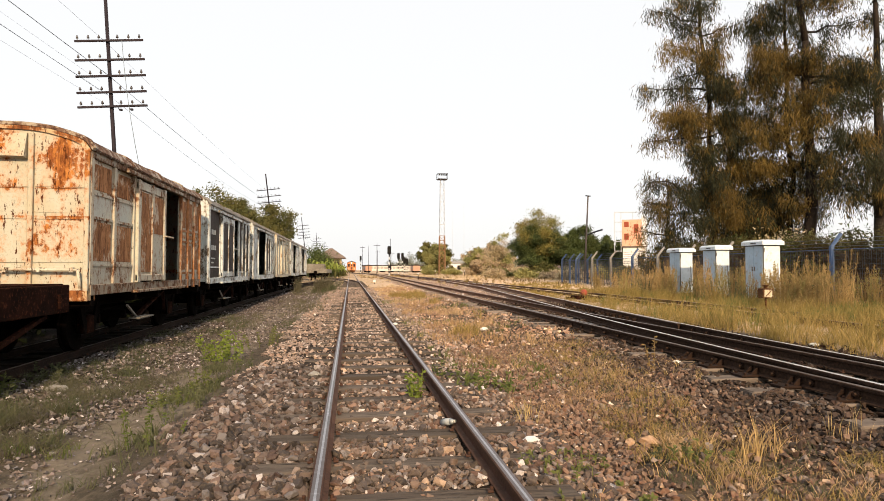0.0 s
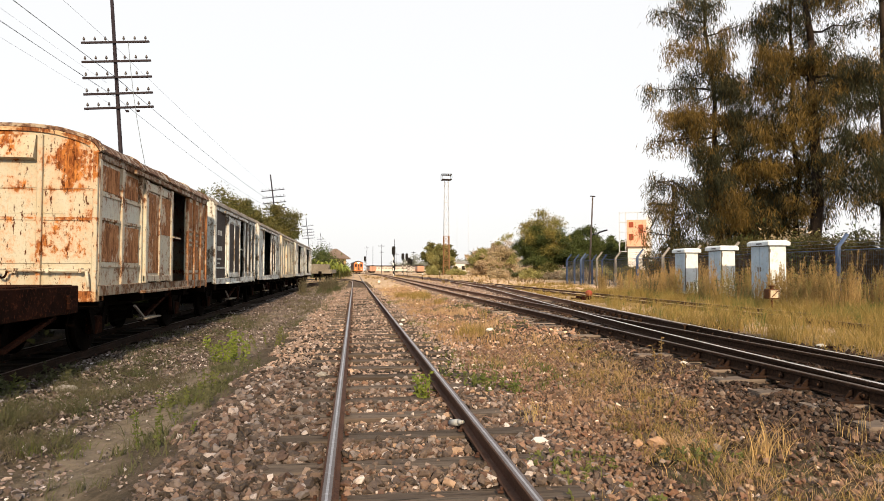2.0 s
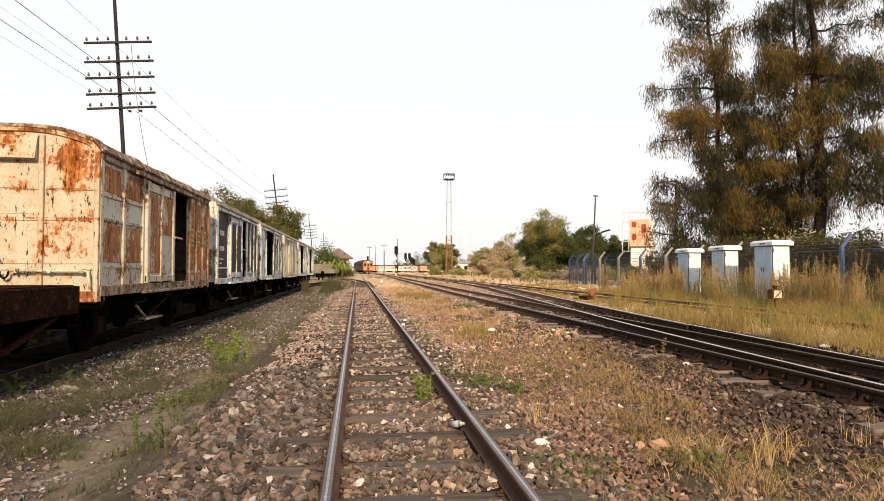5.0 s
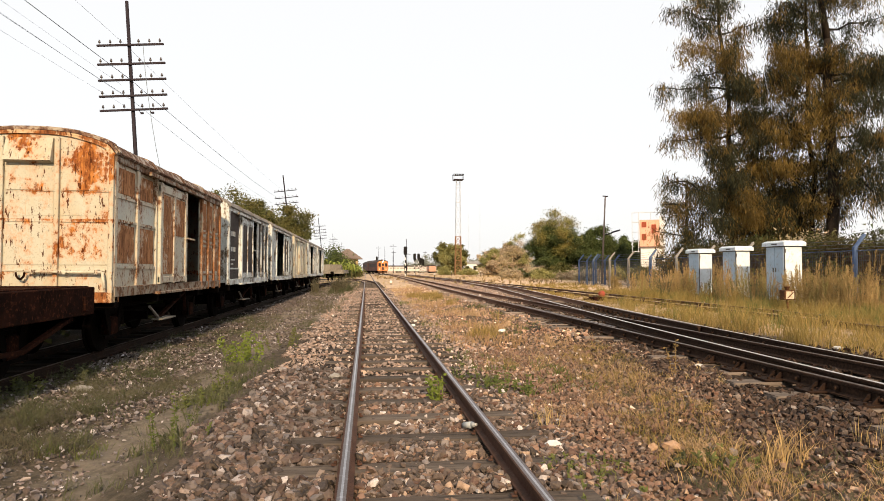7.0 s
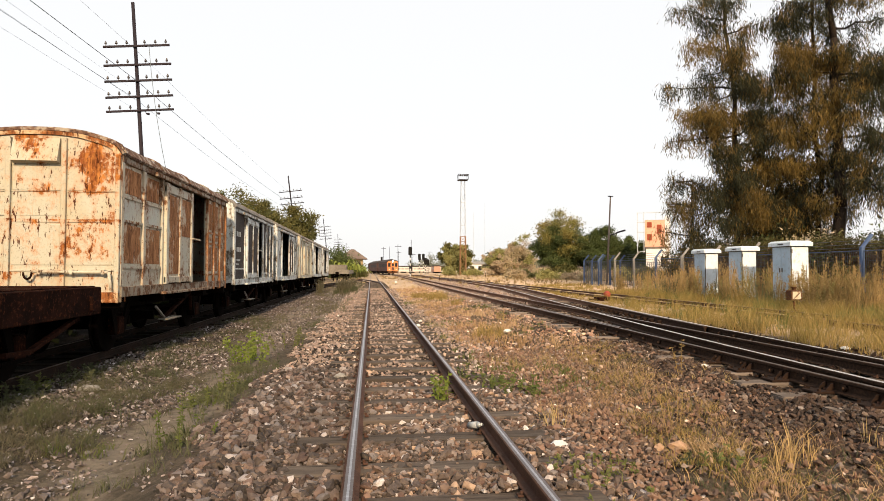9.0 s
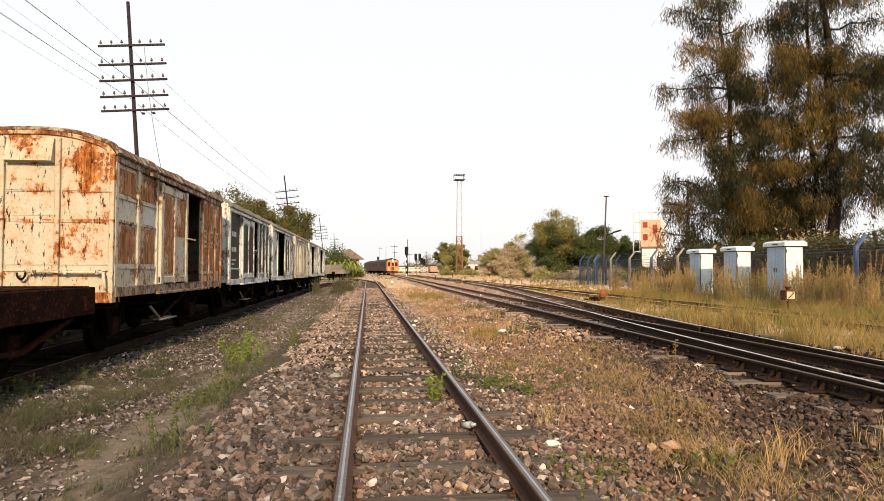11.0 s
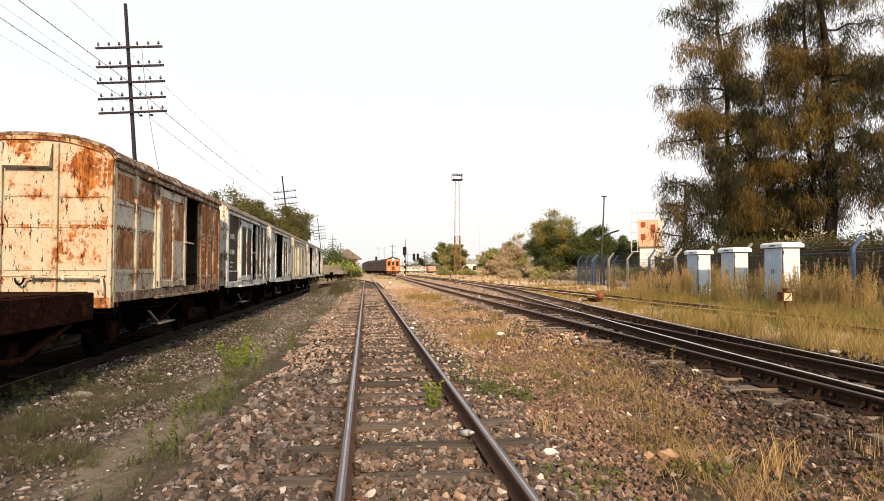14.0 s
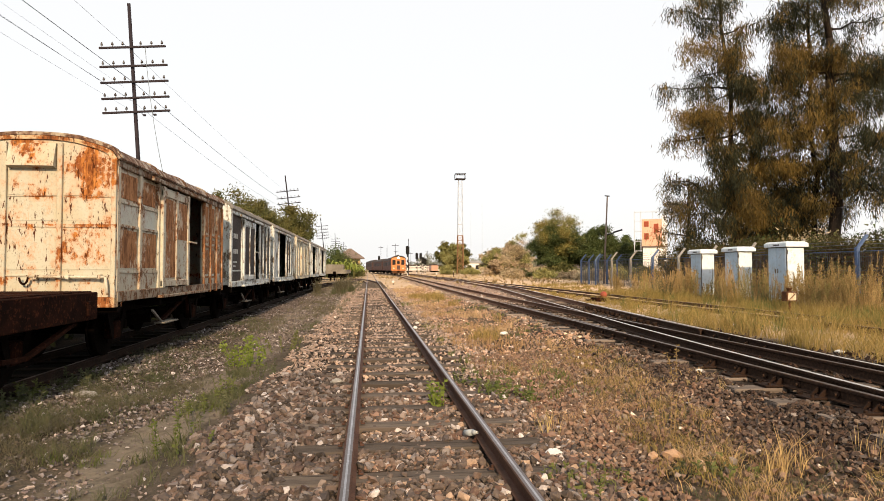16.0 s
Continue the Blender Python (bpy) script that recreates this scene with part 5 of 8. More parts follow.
def grasses():
    rng = random.Random(11)
    def off_tracks(x, y):
        return abs(x - a_x(y)) > 1.0 and abs(x - b_x(y)) > 1.0
    # right-hand field of yellow grass
    def clear(x, y):
        return (x - 10.83) ** 2 + (y - 14.3) ** 2 > 0.35 and (y < 12 or x > 10.2 or rng.random() < 0.4)
    spots = scatter(rng, 4200, 6.2, 14.6, 3.5, 27, (0.25, 1.15), lambda x, y: off_tracks(x, y) and clear(x, y) and x > b_x(y) + 0.9 + 0.1 * max(0.0, y - 12) and (y < 15 or abs(x - 9.45) > 0.8 or rng.random() < 0.15) and noise.noise(Vector((x * 0.6, y * 0.6, 0))) > -0.22)
    spots = [(x, y, z, s * (0.55 + 1.1 * max(0.0, 0.45 + noise.noise(Vector((x * 1.1, y * 0.8, 5)))))) for x, y, z, s in spots]
    g = new("dry_grass_field", blades("dry_grass_field", [(x, y, z, s * (0.62 if x > 11.8 and y > 15 else 1.0)) for x, y, z, s in spots], rng, GRASS_OLIVE, 0.3, 0.004, 0.75, 18))
    tagged(g, "yellow-green dry grass beside the tracks", "grass", kind="stuff")
    spots = scatter(rng, 950, 10.6, 14.5, 8, 30, (0.35, 1.3), lambda x, y: (y < 16.8 or x > 13.7 or rng.random() < 0.35) and rng.random() < ((x - 10.4) / 4) ** 1.5 and not (12.75 < x < 13.7 and any(abs(y - c) < 0.6 for c in (18.04, 20.58, 23.08))) and noise.noise(Vector((x * 0.7, y * 0.5, 2))) > -0.05)
    g = new("tall_brown_weeds", blades("tall_brown_weeds", spots[::2], rng, WEED_BROWN, 1.0, 0.005, 0.22, 11))
    tagged(g, "tall brown dried weed stalks along the fence", "weeds", kind="stuff")
    spots = scatter(rng, 1000, 6.6, 14.4, 3.5, 24, (0.3, 1.1), lambda x, y: clear(x, y) and x > b_x(y) + 1.1 + 0.1 * max(0.0, y - 12) and (y < 15 or abs(x - 9.45) > 0.9) and noise.noise(Vector((x * 0.5 + 7, y * 0.5, 0))) > -0.02)
    g = new("green_grass_patches", blades("green_grass_patches", spots, rng, GRASS_GREEN, 0.36, 0.004, 0.5, 16))
    tagged(g, "greener grass patches among the dry grass", "grass", kind="stuff")
    spots = scatter(rng, 90, 12.2, 14.5, 17, 26, (0.5, 1.0))
    g = new("tall_green_weeds", blades("tall_green_weeds", spots, rng, WEED_GREY, 0.8, 0.007, 0.25, 12))
    tagged(g, "grey-green weeds round the cabinets", "weeds", kind="stuff")
    # straw and dry tufts between the main line and the turnout
    spots = scatter(rng, 520, 0.9, 3.4, 2.0, 30, (0.2, 0.6), patchy(0.7, 0.12, 2))
    g = new("dry_straw", blades("dry_straw", spots, rng, GRASS_DRY, 0.22, 0.0025, 1.8, 16))
    tagged(g, "scattered dry straw over the ballast", "dry grass", kind="stuff")
    spots = scatter(rng, 420, 0.9, 3.3, 4.5, 32, (0.25, 0.6), patchy(0.6, 0.2, 9))
    g = new("low_green_weeds", blades("low_green_weeds", spots, rng, GRASS_GREEN, 0.22, 0.006, 0.9, 16))
    tagged(g, "low green weeds in the ballast", "weeds", kind="stuff")
    def strip(x, y):
        return abs(x - float(np.interp(y, (1.5, 3.2, 4.7, 7.1, 9.0), (2.3, 2.05, 2.25, 2.8, 3.0)))) < 0.42 + 0.45 * max(0.0, 3.3 - y)
    for nm, num, mat, hi, lean, lab in (("strip_straw", 250, GRASS_TAN, 0.12, 1.9, "flattened orange straw on bare soil"), ("strip_grass", 340, GRASS_OLIVE, 0.13, 1.2, "short olive grass on bare soil"), ("strip_weeds", 200, WEED_GREY, 0.1, 1.4, "low grey-green weeds on bare soil")):
        spots = scatter(rng, num, 1.6, 3.4, 1.6, 8.6, (0.3, 0.9), lambda x, y: strip(x, y) and patchy(1.6, -0.1, num)(x, y))
        g = new(nm, blades(nm, spots, rng, mat, hi, 0.0024, lean, 22))
        tagged(g, lab, "grass", kind="stuff")
    # path side on the left
    spots = scatter(rng, 1050, -4.7, -1.75, 1.2, 20, (0.25, 0.9), lambda x, y: patchy(0.8, -0.1 if x < -2.8 else 0.18, 4)(x, y) and (rng.random() < 0.12 or not (-2.95 < x + 0.15 * math.sin(y) < -2.35)))
    g = new("path_grass", blades("path_grass", spots, rng, WEED_GREY, 0.19, 0.0026, 1.1, 17))
    tagged(g, "thin grey-green grass on both sides of the path", "grass", kind="stuff")
    spots = scatter(rng, 430, -4.6, -2.75, 3.2, 8.6, (0.3, 1.0), lambda x, y: patchy(1.3, 0.02, 3)(x, y) and x < -2.8 - 0.25 * math.sin(1.3 * y))
    g = new("verge_grass", blades("verge_grass", spots, rng, GRASS_VERGE, 0.15, 0.0024, 1.9, 34))
    tagged(g, "matted grey-green grass on the verge of the path", "grass", kind="stuff")
    spots = scatter(rng, 150, -2.5, -1.95, 4.4, 9.5, (0.3, 0.9), patchy(1.3, 0.05, 6))
    g = new("path_edge_weeds", blades("path_edge_weeds", spots, rng, WEED_GREY, 0.14, 0.005, 1.1, 18))
    tagged(g, "low green weeds between the path and the ballast", "weeds", kind="stuff")
    spots = scatter(rng, 130, 1.35, 3.0, 3.0, 9.5, (0.25, 0.7), patchy(0.8, 0.02, 5))
    g = new("tan_straw", blades("tan_straw", spots, rng, GRASS_TAN, 0.2, 0.0025, 1.6, 22))
    tagged(g, "flattened orange-tan straw between the tracks", "dry grass", kind="stuff")
    spots = scatter(rng, 260, -4.2, -0.95, 38, 100, (0.3, 1.1), lambda x, y: abs(x - side_x(y)) > 1.3 and patchy(0.35, -0.15, 1)(x, y))
    g = new("far_verge_grass", blades("far_verge_grass", spots, rng, GRASS_VERGE, 0.28, 0.01, 0.9, 14))
    tagged(g, "dull grey-green weeds beside the far main line", "weeds", kind="stuff")
    spots = scatter(rng, 420, 0.9, 24, 38, 135, (0.3, 1.1), lambda x, y: off_tracks(x, y) and abs(x - train_x(y)) > 1.5 and patchy(0.16, 0.12, 12)(x, y))
    g = new("far_low_weeds", blades("far_low_weeds", spots, rng, WEED_BROWN, 0.4, 0.02, 0.8, 12))
    tagged(g, "dull low weeds among the far tracks", "weeds", kind="stuff")
    spots = scatter(rng, 700, 7.2, 14.4, 22, 44, (0.3, 1.0), lambda x, y: off_tracks(x, y) and x > b_x(y) + 1.1 and abs(x - 9.45) > 0.7 and patchy(0.4, -0.2, 8)(x, y))
    g = new("mid_dry_grass", blades("mid_dry_grass", spots, rng, GRASS_OLIVE, 0.27, 0.007, 0.7, 16))
    tagged(g, "yellow dry grass before the blue fence posts", "grass", kind="stuff")
    spots = scatter(rng, 560, 1.2, 2.9, 8.0, 42, (0.25, 1.0), lambda x, y: patchy(0.7, 0.14, 15)(x, y))
    g = new("mid_straw", blades("mid_straw", spots, rng, GRASS_TAN, 0.27, 0.0045, 0.9, 16))
    tagged(g, "orange-tan dry grass along the middle of the yard", "dry grass", kind="stuff")
    spots = scatter(rng, 260, 1.6, 2.9, 8.6, 30, (0.4, 1.0), lambda x, y: patchy(0.5, 0.14, 21)(x, y))
    g = new("mid_green_grass", blades("mid_green_grass", spots, rng, GRASS_OLIVE, 0.34, 0.005, 0.6, 18))
    tagged(g, "olive grass tufts along the middle of the yard", "grass", kind="stuff")
    spots = scatter(rng, 320, -3.6, -1.2, 16, 46, (0.3, 1.0), lambda x, y: patchy(0.4, 0.02, 18)(x, y))
    g = new("siding_grass", blades("siding_grass", spots, rng, GRASS_VERGE, 0.24, 0.006, 0.9, 14))
    tagged(g, "dull grass tufts between the siding and the main line", "grass", kind="stuff")
    spots = scatter(rng, 1300, 6.4, 11.5, 11, 34, (0.3, 0.9), lambda x, y: x > b_x(y) + 0.85 and (y < 14.6 or abs(x - 9.45) > 0.62) and noise.noise(Vector((x * 0.8 + 3, y * 0.8, 1))) > -0.25)
    g = new("short_dry_grass", blades("short_dry_grass", spots, rng, GRASS_OLIVE, 0.16, 0.005, 1.1, 13))
    tagged(g, "short yellow-green grass between the turnout and the disused track", "grass", kind="stuff")
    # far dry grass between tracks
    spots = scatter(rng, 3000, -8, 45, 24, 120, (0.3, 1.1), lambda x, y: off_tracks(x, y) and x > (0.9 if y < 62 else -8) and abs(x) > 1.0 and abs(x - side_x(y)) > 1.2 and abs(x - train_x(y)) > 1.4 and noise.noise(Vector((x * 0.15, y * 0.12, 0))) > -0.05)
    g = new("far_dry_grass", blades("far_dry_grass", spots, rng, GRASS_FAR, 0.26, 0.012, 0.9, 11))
    tagged(g, "pale dry grass between the far tracks", "grass", kind="stuff")


grasses()
weed_belts()
leaf_weed("leafy_weed", -2.42, 9.7, 0.52, WEED_BRIGHT, "bright green leafy weed at the path's edge", 17, 1, 0.06, 0.26)
leaf_weed("leafy_weed", -1.95, 11.0, 0.4, GRASS_GREEN, "thin green weed at the foot of the ballast", 8, 31, 0.045, 0.3)
leaf_weed("leafy_weed", -2.25, 7.3, 0.3, GRASS_GREEN, "dull green weed at the path's edge", 10, 32, 0.04, 0.2)
leaf_weed("leafy_weed", -2.3, 6.3, 0.22, GRASS_GREEN, "low green weed at the path's edge", 10, 33, 0.04, 0.25)
leaf_weed("leafy_weed", -2.05, 8.1, 0.36, WEED_GREY, "grey-green weed at the path's edge", 9, 2, 0.035, 0.35)
leaf_weed("leafy_weed", -1.95, 5.6, 0.34, WEED_GREY, "grey-green weed at the path's edge", 8, 3, 0.035, 0.3)
leaf_weed("leafy_weed", -1.95, 4.6, 0.3, GRASS_GREEN, "dull green weed at the foot of the ballast", 8, 4, 0.035, 0.35)
leaf_weed("leafy_weed", 0.34, 5.4, 0.3, WEED_BRIGHT, "yellow-green weed beside a rail", 7, 5, 0.055, 0.09)
leaf_weed("leafy_weed", 0.95, 6.3, 0.22, GRASS_GREEN, "low green weed outside the rail", 14, 6, 0.05, 0.35)
leaf_weed("leafy_weed", 1.15, 5.7, 0.2, GRASS_GREEN, "low green weed outside the rail", 14, 7, 0.05, 0.3)
leaf_weed("leafy_weed", 1.1, 2.45, 0.12, GRASS_GREEN, "low green weed on the ballast", 14, 8, 0.04, 0.3)
leaf_weed("leafy_weed", 1.95, 2.9, 0.12, GRASS_GREEN, "low green weed on the ballast", 12, 9, 0.04, 0.25)
for gx, gy, gs, gm, gl in ((-3.85, 5.5, 1.0, WEED_GREY, "long grey-green grass beside the path"), (-4.1, 5.1, 0.9, GRASS_VERGE, "matted grass beside the path"), (-3.5, 5.9, 0.8, WEED_GREY, "long grey-green grass beside the path"),
                           (-3.98, 7.6, 0.9, GRASS_VERGE, "straw-coloured grass tuft beside the path"), (-3.6, 8.4, 0.8, WEED_GREY, "grey-green grass tuft beside the path"), (-2.85, 4.65, 0.7, GRASS_GREEN, "green grass tuft on the path"),
                           (-3.1, 5.0, 0.7, WEED_GREY, "grey-green grass on the path"), (-2.25, 3.55, 0.55, WEED_GREY, "small grass tuft on the path"), (-3.3, 6.9, 0.7, GRASS_VERGE, "matted grass beside the path"), (-3.0, 7.8, 0.6, GRASS_VERGE, "matted grass beside the path"), (-4.25, 6.3, 0.8, WEED_GREY, "long grey-green grass near the siding"), (-2.35, 6.5, 0.5, GRASS_GREEN, "low green grass at the foot of the ballast")):
    tuft("grass_tuft", gx, gy, gs, gm, gl, "grass", 42, 0.0026, 1.4, 40, 0.5, 1.4)
for i, (wx, wy, wh) in enumerate(((-4.55, 5.9, 0.3), (-4.45, 6.7, 0.26), (-4.6, 7.4, 0.22), (-4.4, 7.9, 0.2), (-4.7, 6.3, 0.3), (-4.55, 8.6, 0.18), (-4.3, 5.4, 0.3))):
    leaf_weed("leafy_weed", wx, wy, wh, (GRASS_GREEN, WEED_GREY)[i % 2], "low grey-green weed along the siding rail", 12, 300 + i, 0.05, 0.24)
leaf_weed("tall_weed", 3.05, 5.7, 0.55, WEED_BROWN, "thin brown weed standing in the ballast", 2, 10, 0.035, 0.04)
tuft("dry_grass_tuft", 2.32, 2.85, 0.66, GRASS_DRY, "tall pale dry grass tuft on the ballast", "grass", 22, 0.0035, 0.7, 1, 0.85, 0.8)
leaf_weed("tall_weed", 1.98, 3.7, 0.42, WEED_BROWN, "orange-brown withered weed on the ballast", 5, 21, 0.022, 0.08)
leaf_weed("leafy_weed", 1.05, 3.0, 0.1, GRASS_GREEN, "low dark green weed on the ballast", 34, 22, 0.035, 0.3)
leaf_weed("leafy_weed", 1.88, 3.1, 0.08, WEED_GREY, "low dark green weed on the ballast", 16, 23, 0.035, 0.22)
for i in range(16):
    leaf_weed("tall_weed", 11.2 + 1.7 * ((i * 0.618) % 1), 13.5 + 0.7 * i, 0.7 + 0.4 * ((i * 0.37) % 1), (WEED_BROWN, WEED_GREY)[i % 2], "ragged dry weed in front of the fence", 9, 200 + i, 0.04, 0.2)
tuft("dry_grass_tuft", 1.12, 4.3, 0.6, GRASS_DRY, "pale dry grass tuft on the ballast", "grass", 16, 0.0025, 0.6, 2)
tuft("dry_grass_tuft", 2.0, 3.25, 0.55, GRASS_TAN, "flattened tan grass tuft", "grass", 90, 0.0025, 1.6, 3, 0.5)
tuft("dry_grass_tuft", 1.95, 2.5, 0.6, GRASS_TAN, "flattened tan grass tuft", "grass", 40, 0.0025, 1.7, 4, 0.45)
tuft("dry_grass_tuft", 3.1, 2.9, 0.5, GRASS_DRY, "small pale grass tuft", "grass", 9, 0.0025, 0.5, 5)
tuft("dry_grass_tuft", 2.25, 5.9, 0.8, GRASS_OLIVE, "olive dry grass tuft", "grass", 30, 0.0025, 1.1, 6, 0.5, 2)
tuft("dry_grass_tuft", 1.75, 7.6, 0.9, GRASS_OLIVE, "olive dry grass tuft", "grass", 30, 0.0025, 1.1, 7, 0.45, 2)
tuft("reed_clump", -2.3, 43, 2.1, GRASS_VERGE, "tall olive-brown weed clump by the siding", "weeds", 110, 0.007, 0.5, 8, 1.0, 3)
tuft("reed_clump", -1.9, 40, 1.6, WEED_GREY, "low grey-green weed clump by the main line", "weeds", 80, 0.006, 0.6, 9, 0.6, 2)


def stone_field():
    """Loose ballast, as real stones, thick near the viewer and thinner along the line."""
    rng = np.random.default_rng(5)
    variants = {}
    for sub in (0, 1, 2):
        vs = []
        for k in range(9):
            b = fresh()
            for _ in range((7, 10, 15)[sub]):
                p = rng.normal(size=3)
                p /= np.max(np.abs(p)) ** 0.6 * np.linalg.norm(p) ** 0.4
                b.verts.new(p * rng.uniform(0.75, 1.05))
            bmesh.ops.convex_hull(b, input=list(b.verts))
            bmesh.ops.delete(b, geom=[v for v in b.verts if not v.link_faces], context="VERTS")
            bmesh.ops.triangulate(b, faces=b.faces[:])
            bmesh.ops.recalc_face_normals(b, faces=b.faces[:])
            b.verts.index_update()
            c = np.array([v.co[:] for v in b.verts])
            f = np.array([[v.index for v in q.verts] for q in b.faces])
            b.free()
            vs.append((c * np.array([1.0, rng.uniform(0.66, 0.95), rng.uniform(0.55, 0.82)]), f))
        variants[sub] = vs

    def lay(name, label, n, x0, x1, y0, y1, size, sub, mat, keep, sink=0.25):
        xs, ys = rng.uniform(x0, x1, n * 3), rng.uniform(0, 1, n * 3)
        ys = y0 + (y1 - y0) * ys
        ok = keep(xs, ys)
        xs, ys = xs[ok][:n], ys[ok][:n]
        zs = lie(xs, ys)
        cos, fcs, base = [], [], 0
        pick = rng.integers(0, 9, len(xs))
        sz = size * rng.lognormal(0, 0.33 if sub < 2 else 0.4, len(xs))
        sz = np.clip(sz, size * 0.45, size * (1.7 if sub < 2 else 2.1))
        for v in range(9):
            idx = np.where(pick == v)[0]
            c, f = variants[sub][v]
            ang = rng.uniform(0, 6.283, (len(idx), 3)) * np.array([0.1, 0.1, 1.0]) + rng.normal(size=(len(idx), 3)) * 0.3
            ca, sa = np.cos(ang), np.sin(ang)
            p = np.repeat(c[None], len(idx), 0) * sz[idx][:, None, None]
            x, y, z = p[..., 0], p[..., 1], p[..., 2]
            y, z = y * ca[:, :1] - z * sa[:, :1], y * sa[:, :1] + z * ca[:, :1]
            x, z = x * ca[:, 1:2] + z * sa[:, 1:2], -x * sa[:, 1:2] + z * ca[:, 1:2]
            x, y = x * ca[:, 2:] - y * sa[:, 2:], x * sa[:, 2:] + y * ca[:, 2:]
            p = np.stack([x + xs[idx][:, None], y + ys[idx][:, None], z + (zs[idx] + sz[idx] * rng.uniform(-0.4, sink + 0.6, len(idx)))[:, None]], -1)
            cos.append(p.reshape(-1, 3))
            fcs.append((f[None] + (np.arange(len(idx)) * len(c))[:, None, None] + base).reshape(-1, 3))
            base += len(idx) * len(c)
        ob = new(name, mesh_arrays(name, np.concatenate(cos), np.concatenate(fcs), mat))
        tagged(ob, label, "ballast", kind="stuff")

    def loose(count):
        """The larger loose stones of the near ballast, each a part of the track."""
        shapes = []
        for c, f in variants[2]:
            shapes.append(mesh_arrays("ballast_stone", c, f, STONE_LOOSE))
        laid = 0
        while laid < count:
            x, y = rng.uniform(-1.75, 1.55), 2.1 + 4.0 * rng.uniform() ** 1.4
            if abs(abs(x) - 0.5325) < 0.11 or (abs(x) < 1.0 and abs((y + 2.7) % 0.7 - 0.35) < 0.16):
                continue
            k = float(rng.uniform(0.023, 0.035)) * (1.15 if x < -0.9 else 0.9)
            ob = new("ballast_stone", shapes[laid % 9])
            ob.parent = MAIN
            ob.matrix_basis = pose(x, y, float(lie(x, y)) + 0.75 * k, *(float(v) for v in rng.uniform(-25, 25, 2)), float(rng.uniform(0, 360))) @ Matrix.Scale(k, 4)
            laid += 1

    def between(lo, hi, amp=0.15):
        return lambda x, y: (x > lo + amp * np.sin(2.3 * y) + 0.6 * amp * np.sin(5.1 * y)) & (x < hi + amp * np.sin(1.9 * y + 1))

    def clear_rails(f):
        return lambda x, y: f(x, y) & (np.abs(np.abs(x) - 0.5325) > 0.075) & ((np.abs((y + 2.35 + 0.35) % 0.7 - 0.35) > 0.135) | (np.abs(x) > 0.98) | (rng.uniform(0, 1, len(x)) < 0.05 + 0.75 * np.clip((y - 7) / 6, 0, 1)))

    def thin(f, p):
        return lambda x, y: f(x, y) & (np.sin(1.3 * x + 0.7 * y) * np.sin(0.9 * y - 1.9 * x + 2) + rng.uniform(-1, 1, len(x)) > p)

    lay("ballast_stones", "broken brown, grey and ochre ballast stones between the sleepers", 13500, -0.5, 1.25, 2.0, 6.5, 0.0195, 2, STONES, clear_rails(between(-2, 2)), 0.45)
    lay("ballast_shoulder", "coarse brown and ochre ballast stones heaped at the sleeper ends", 15500, -1.95, -0.45, 2.0, 7.5, 0.0232, 2, STONES_S, clear_rails(between(-1.78, -0.52, 0.12)), 0.6)
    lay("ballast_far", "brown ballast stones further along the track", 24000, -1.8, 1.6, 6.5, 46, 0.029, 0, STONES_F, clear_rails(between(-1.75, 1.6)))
    def bare(x, y):
        mid = np.interp(y, (1.5, 3.2, 4.7, 7.1, 9.0), (2.3, 2.05, 2.25, 2.8, 3.0))
        return (np.abs(x - mid + 0.08 * np.sin(5 * y)) > 0.34 - 0.03 * np.maximum(0, y - 4) + 0.45 * np.maximum(0, 3.3 - y)) | (rng.uniform(0, 1, len(x)) < 0.28)
    lay("ballast_right", "small brown ballast stones between two tracks", 18500, 1.1, 3.6, 2.0, 9, 0.0215, 1, STONES_B, lambda x, y: between(1.1, 3.52, 0.05)(x, y) & bare(x, y) & (x + 0.25 * np.sin(2.2 * y) + 0.3 * rng.normal(size=len(x)) < 2.4 + 0.1 * y), 0.5)
    lay("ballast_oily", "dark oily ballast stones beside the turnout", 7000, 1.9, 3.6, 2.0, 9, 0.022, 1, STONES_O, lambda x, y: between(1.1, 3.52, 0.05)(x, y) & bare(x, y) & (x + 0.25 * np.sin(2.2 * y) + 0.3 * rng.normal(size=len(x)) >= 2.3 + 0.1 * y), 0.5)
    lay("ballast_turnout_far", "brown ballast stones under the far rails of the turnout", 9000, 3.2, 9.0, 19, 62, 0.036, 0, STONES_F, lambda x, y: x < 4.9 + 0.075 * (y - 10))
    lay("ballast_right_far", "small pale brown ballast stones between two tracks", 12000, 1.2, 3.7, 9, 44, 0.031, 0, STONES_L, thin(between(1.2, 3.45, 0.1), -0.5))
    lay("ballast_turnout", "dark brown ballast among the turnout's rails", 6000, 3.1, 7.2, 1.5, 20, 0.032, 0, STONES_D, between(3.5, 6.4, 0.2))
    lay("siding_grit", "dark grit and small stones beside the siding", 9500, -4.75, -2.4, 2.5, 12, 0.024, 0, STONES_V, thin(lambda x, y: between(-4.75, -2.7, 0.25)(x, y) & ((y > 5.2) | (rng.uniform(0, 1, len(x)) < 0.3)), -0.75), 0.4)
    lay("siding_grit_far", "dark grit and small stones further along the siding", 13000, -4.75, -1.5, 12, 42, 0.027, 0, STONES_V, thin(between(-4.75, -1.7, 0.3), -0.8))
    loose(300)
    lay("ballast_behind", "brown ballast stones round the standpoint", 7000, -1.8, 3.6, -5.0, 2.0, 0.033, 0, STONES, clear_rails(between(-1.75, 3.55)))
    lay("path_stones", "small loose stones and clods scattered over the path", 4000, -3.3, -1.6, 1.0, 16, 0.013, 0, STONES_V, thin(between(-3.3, -1.7, 0.2), -0.2))


stone_field()


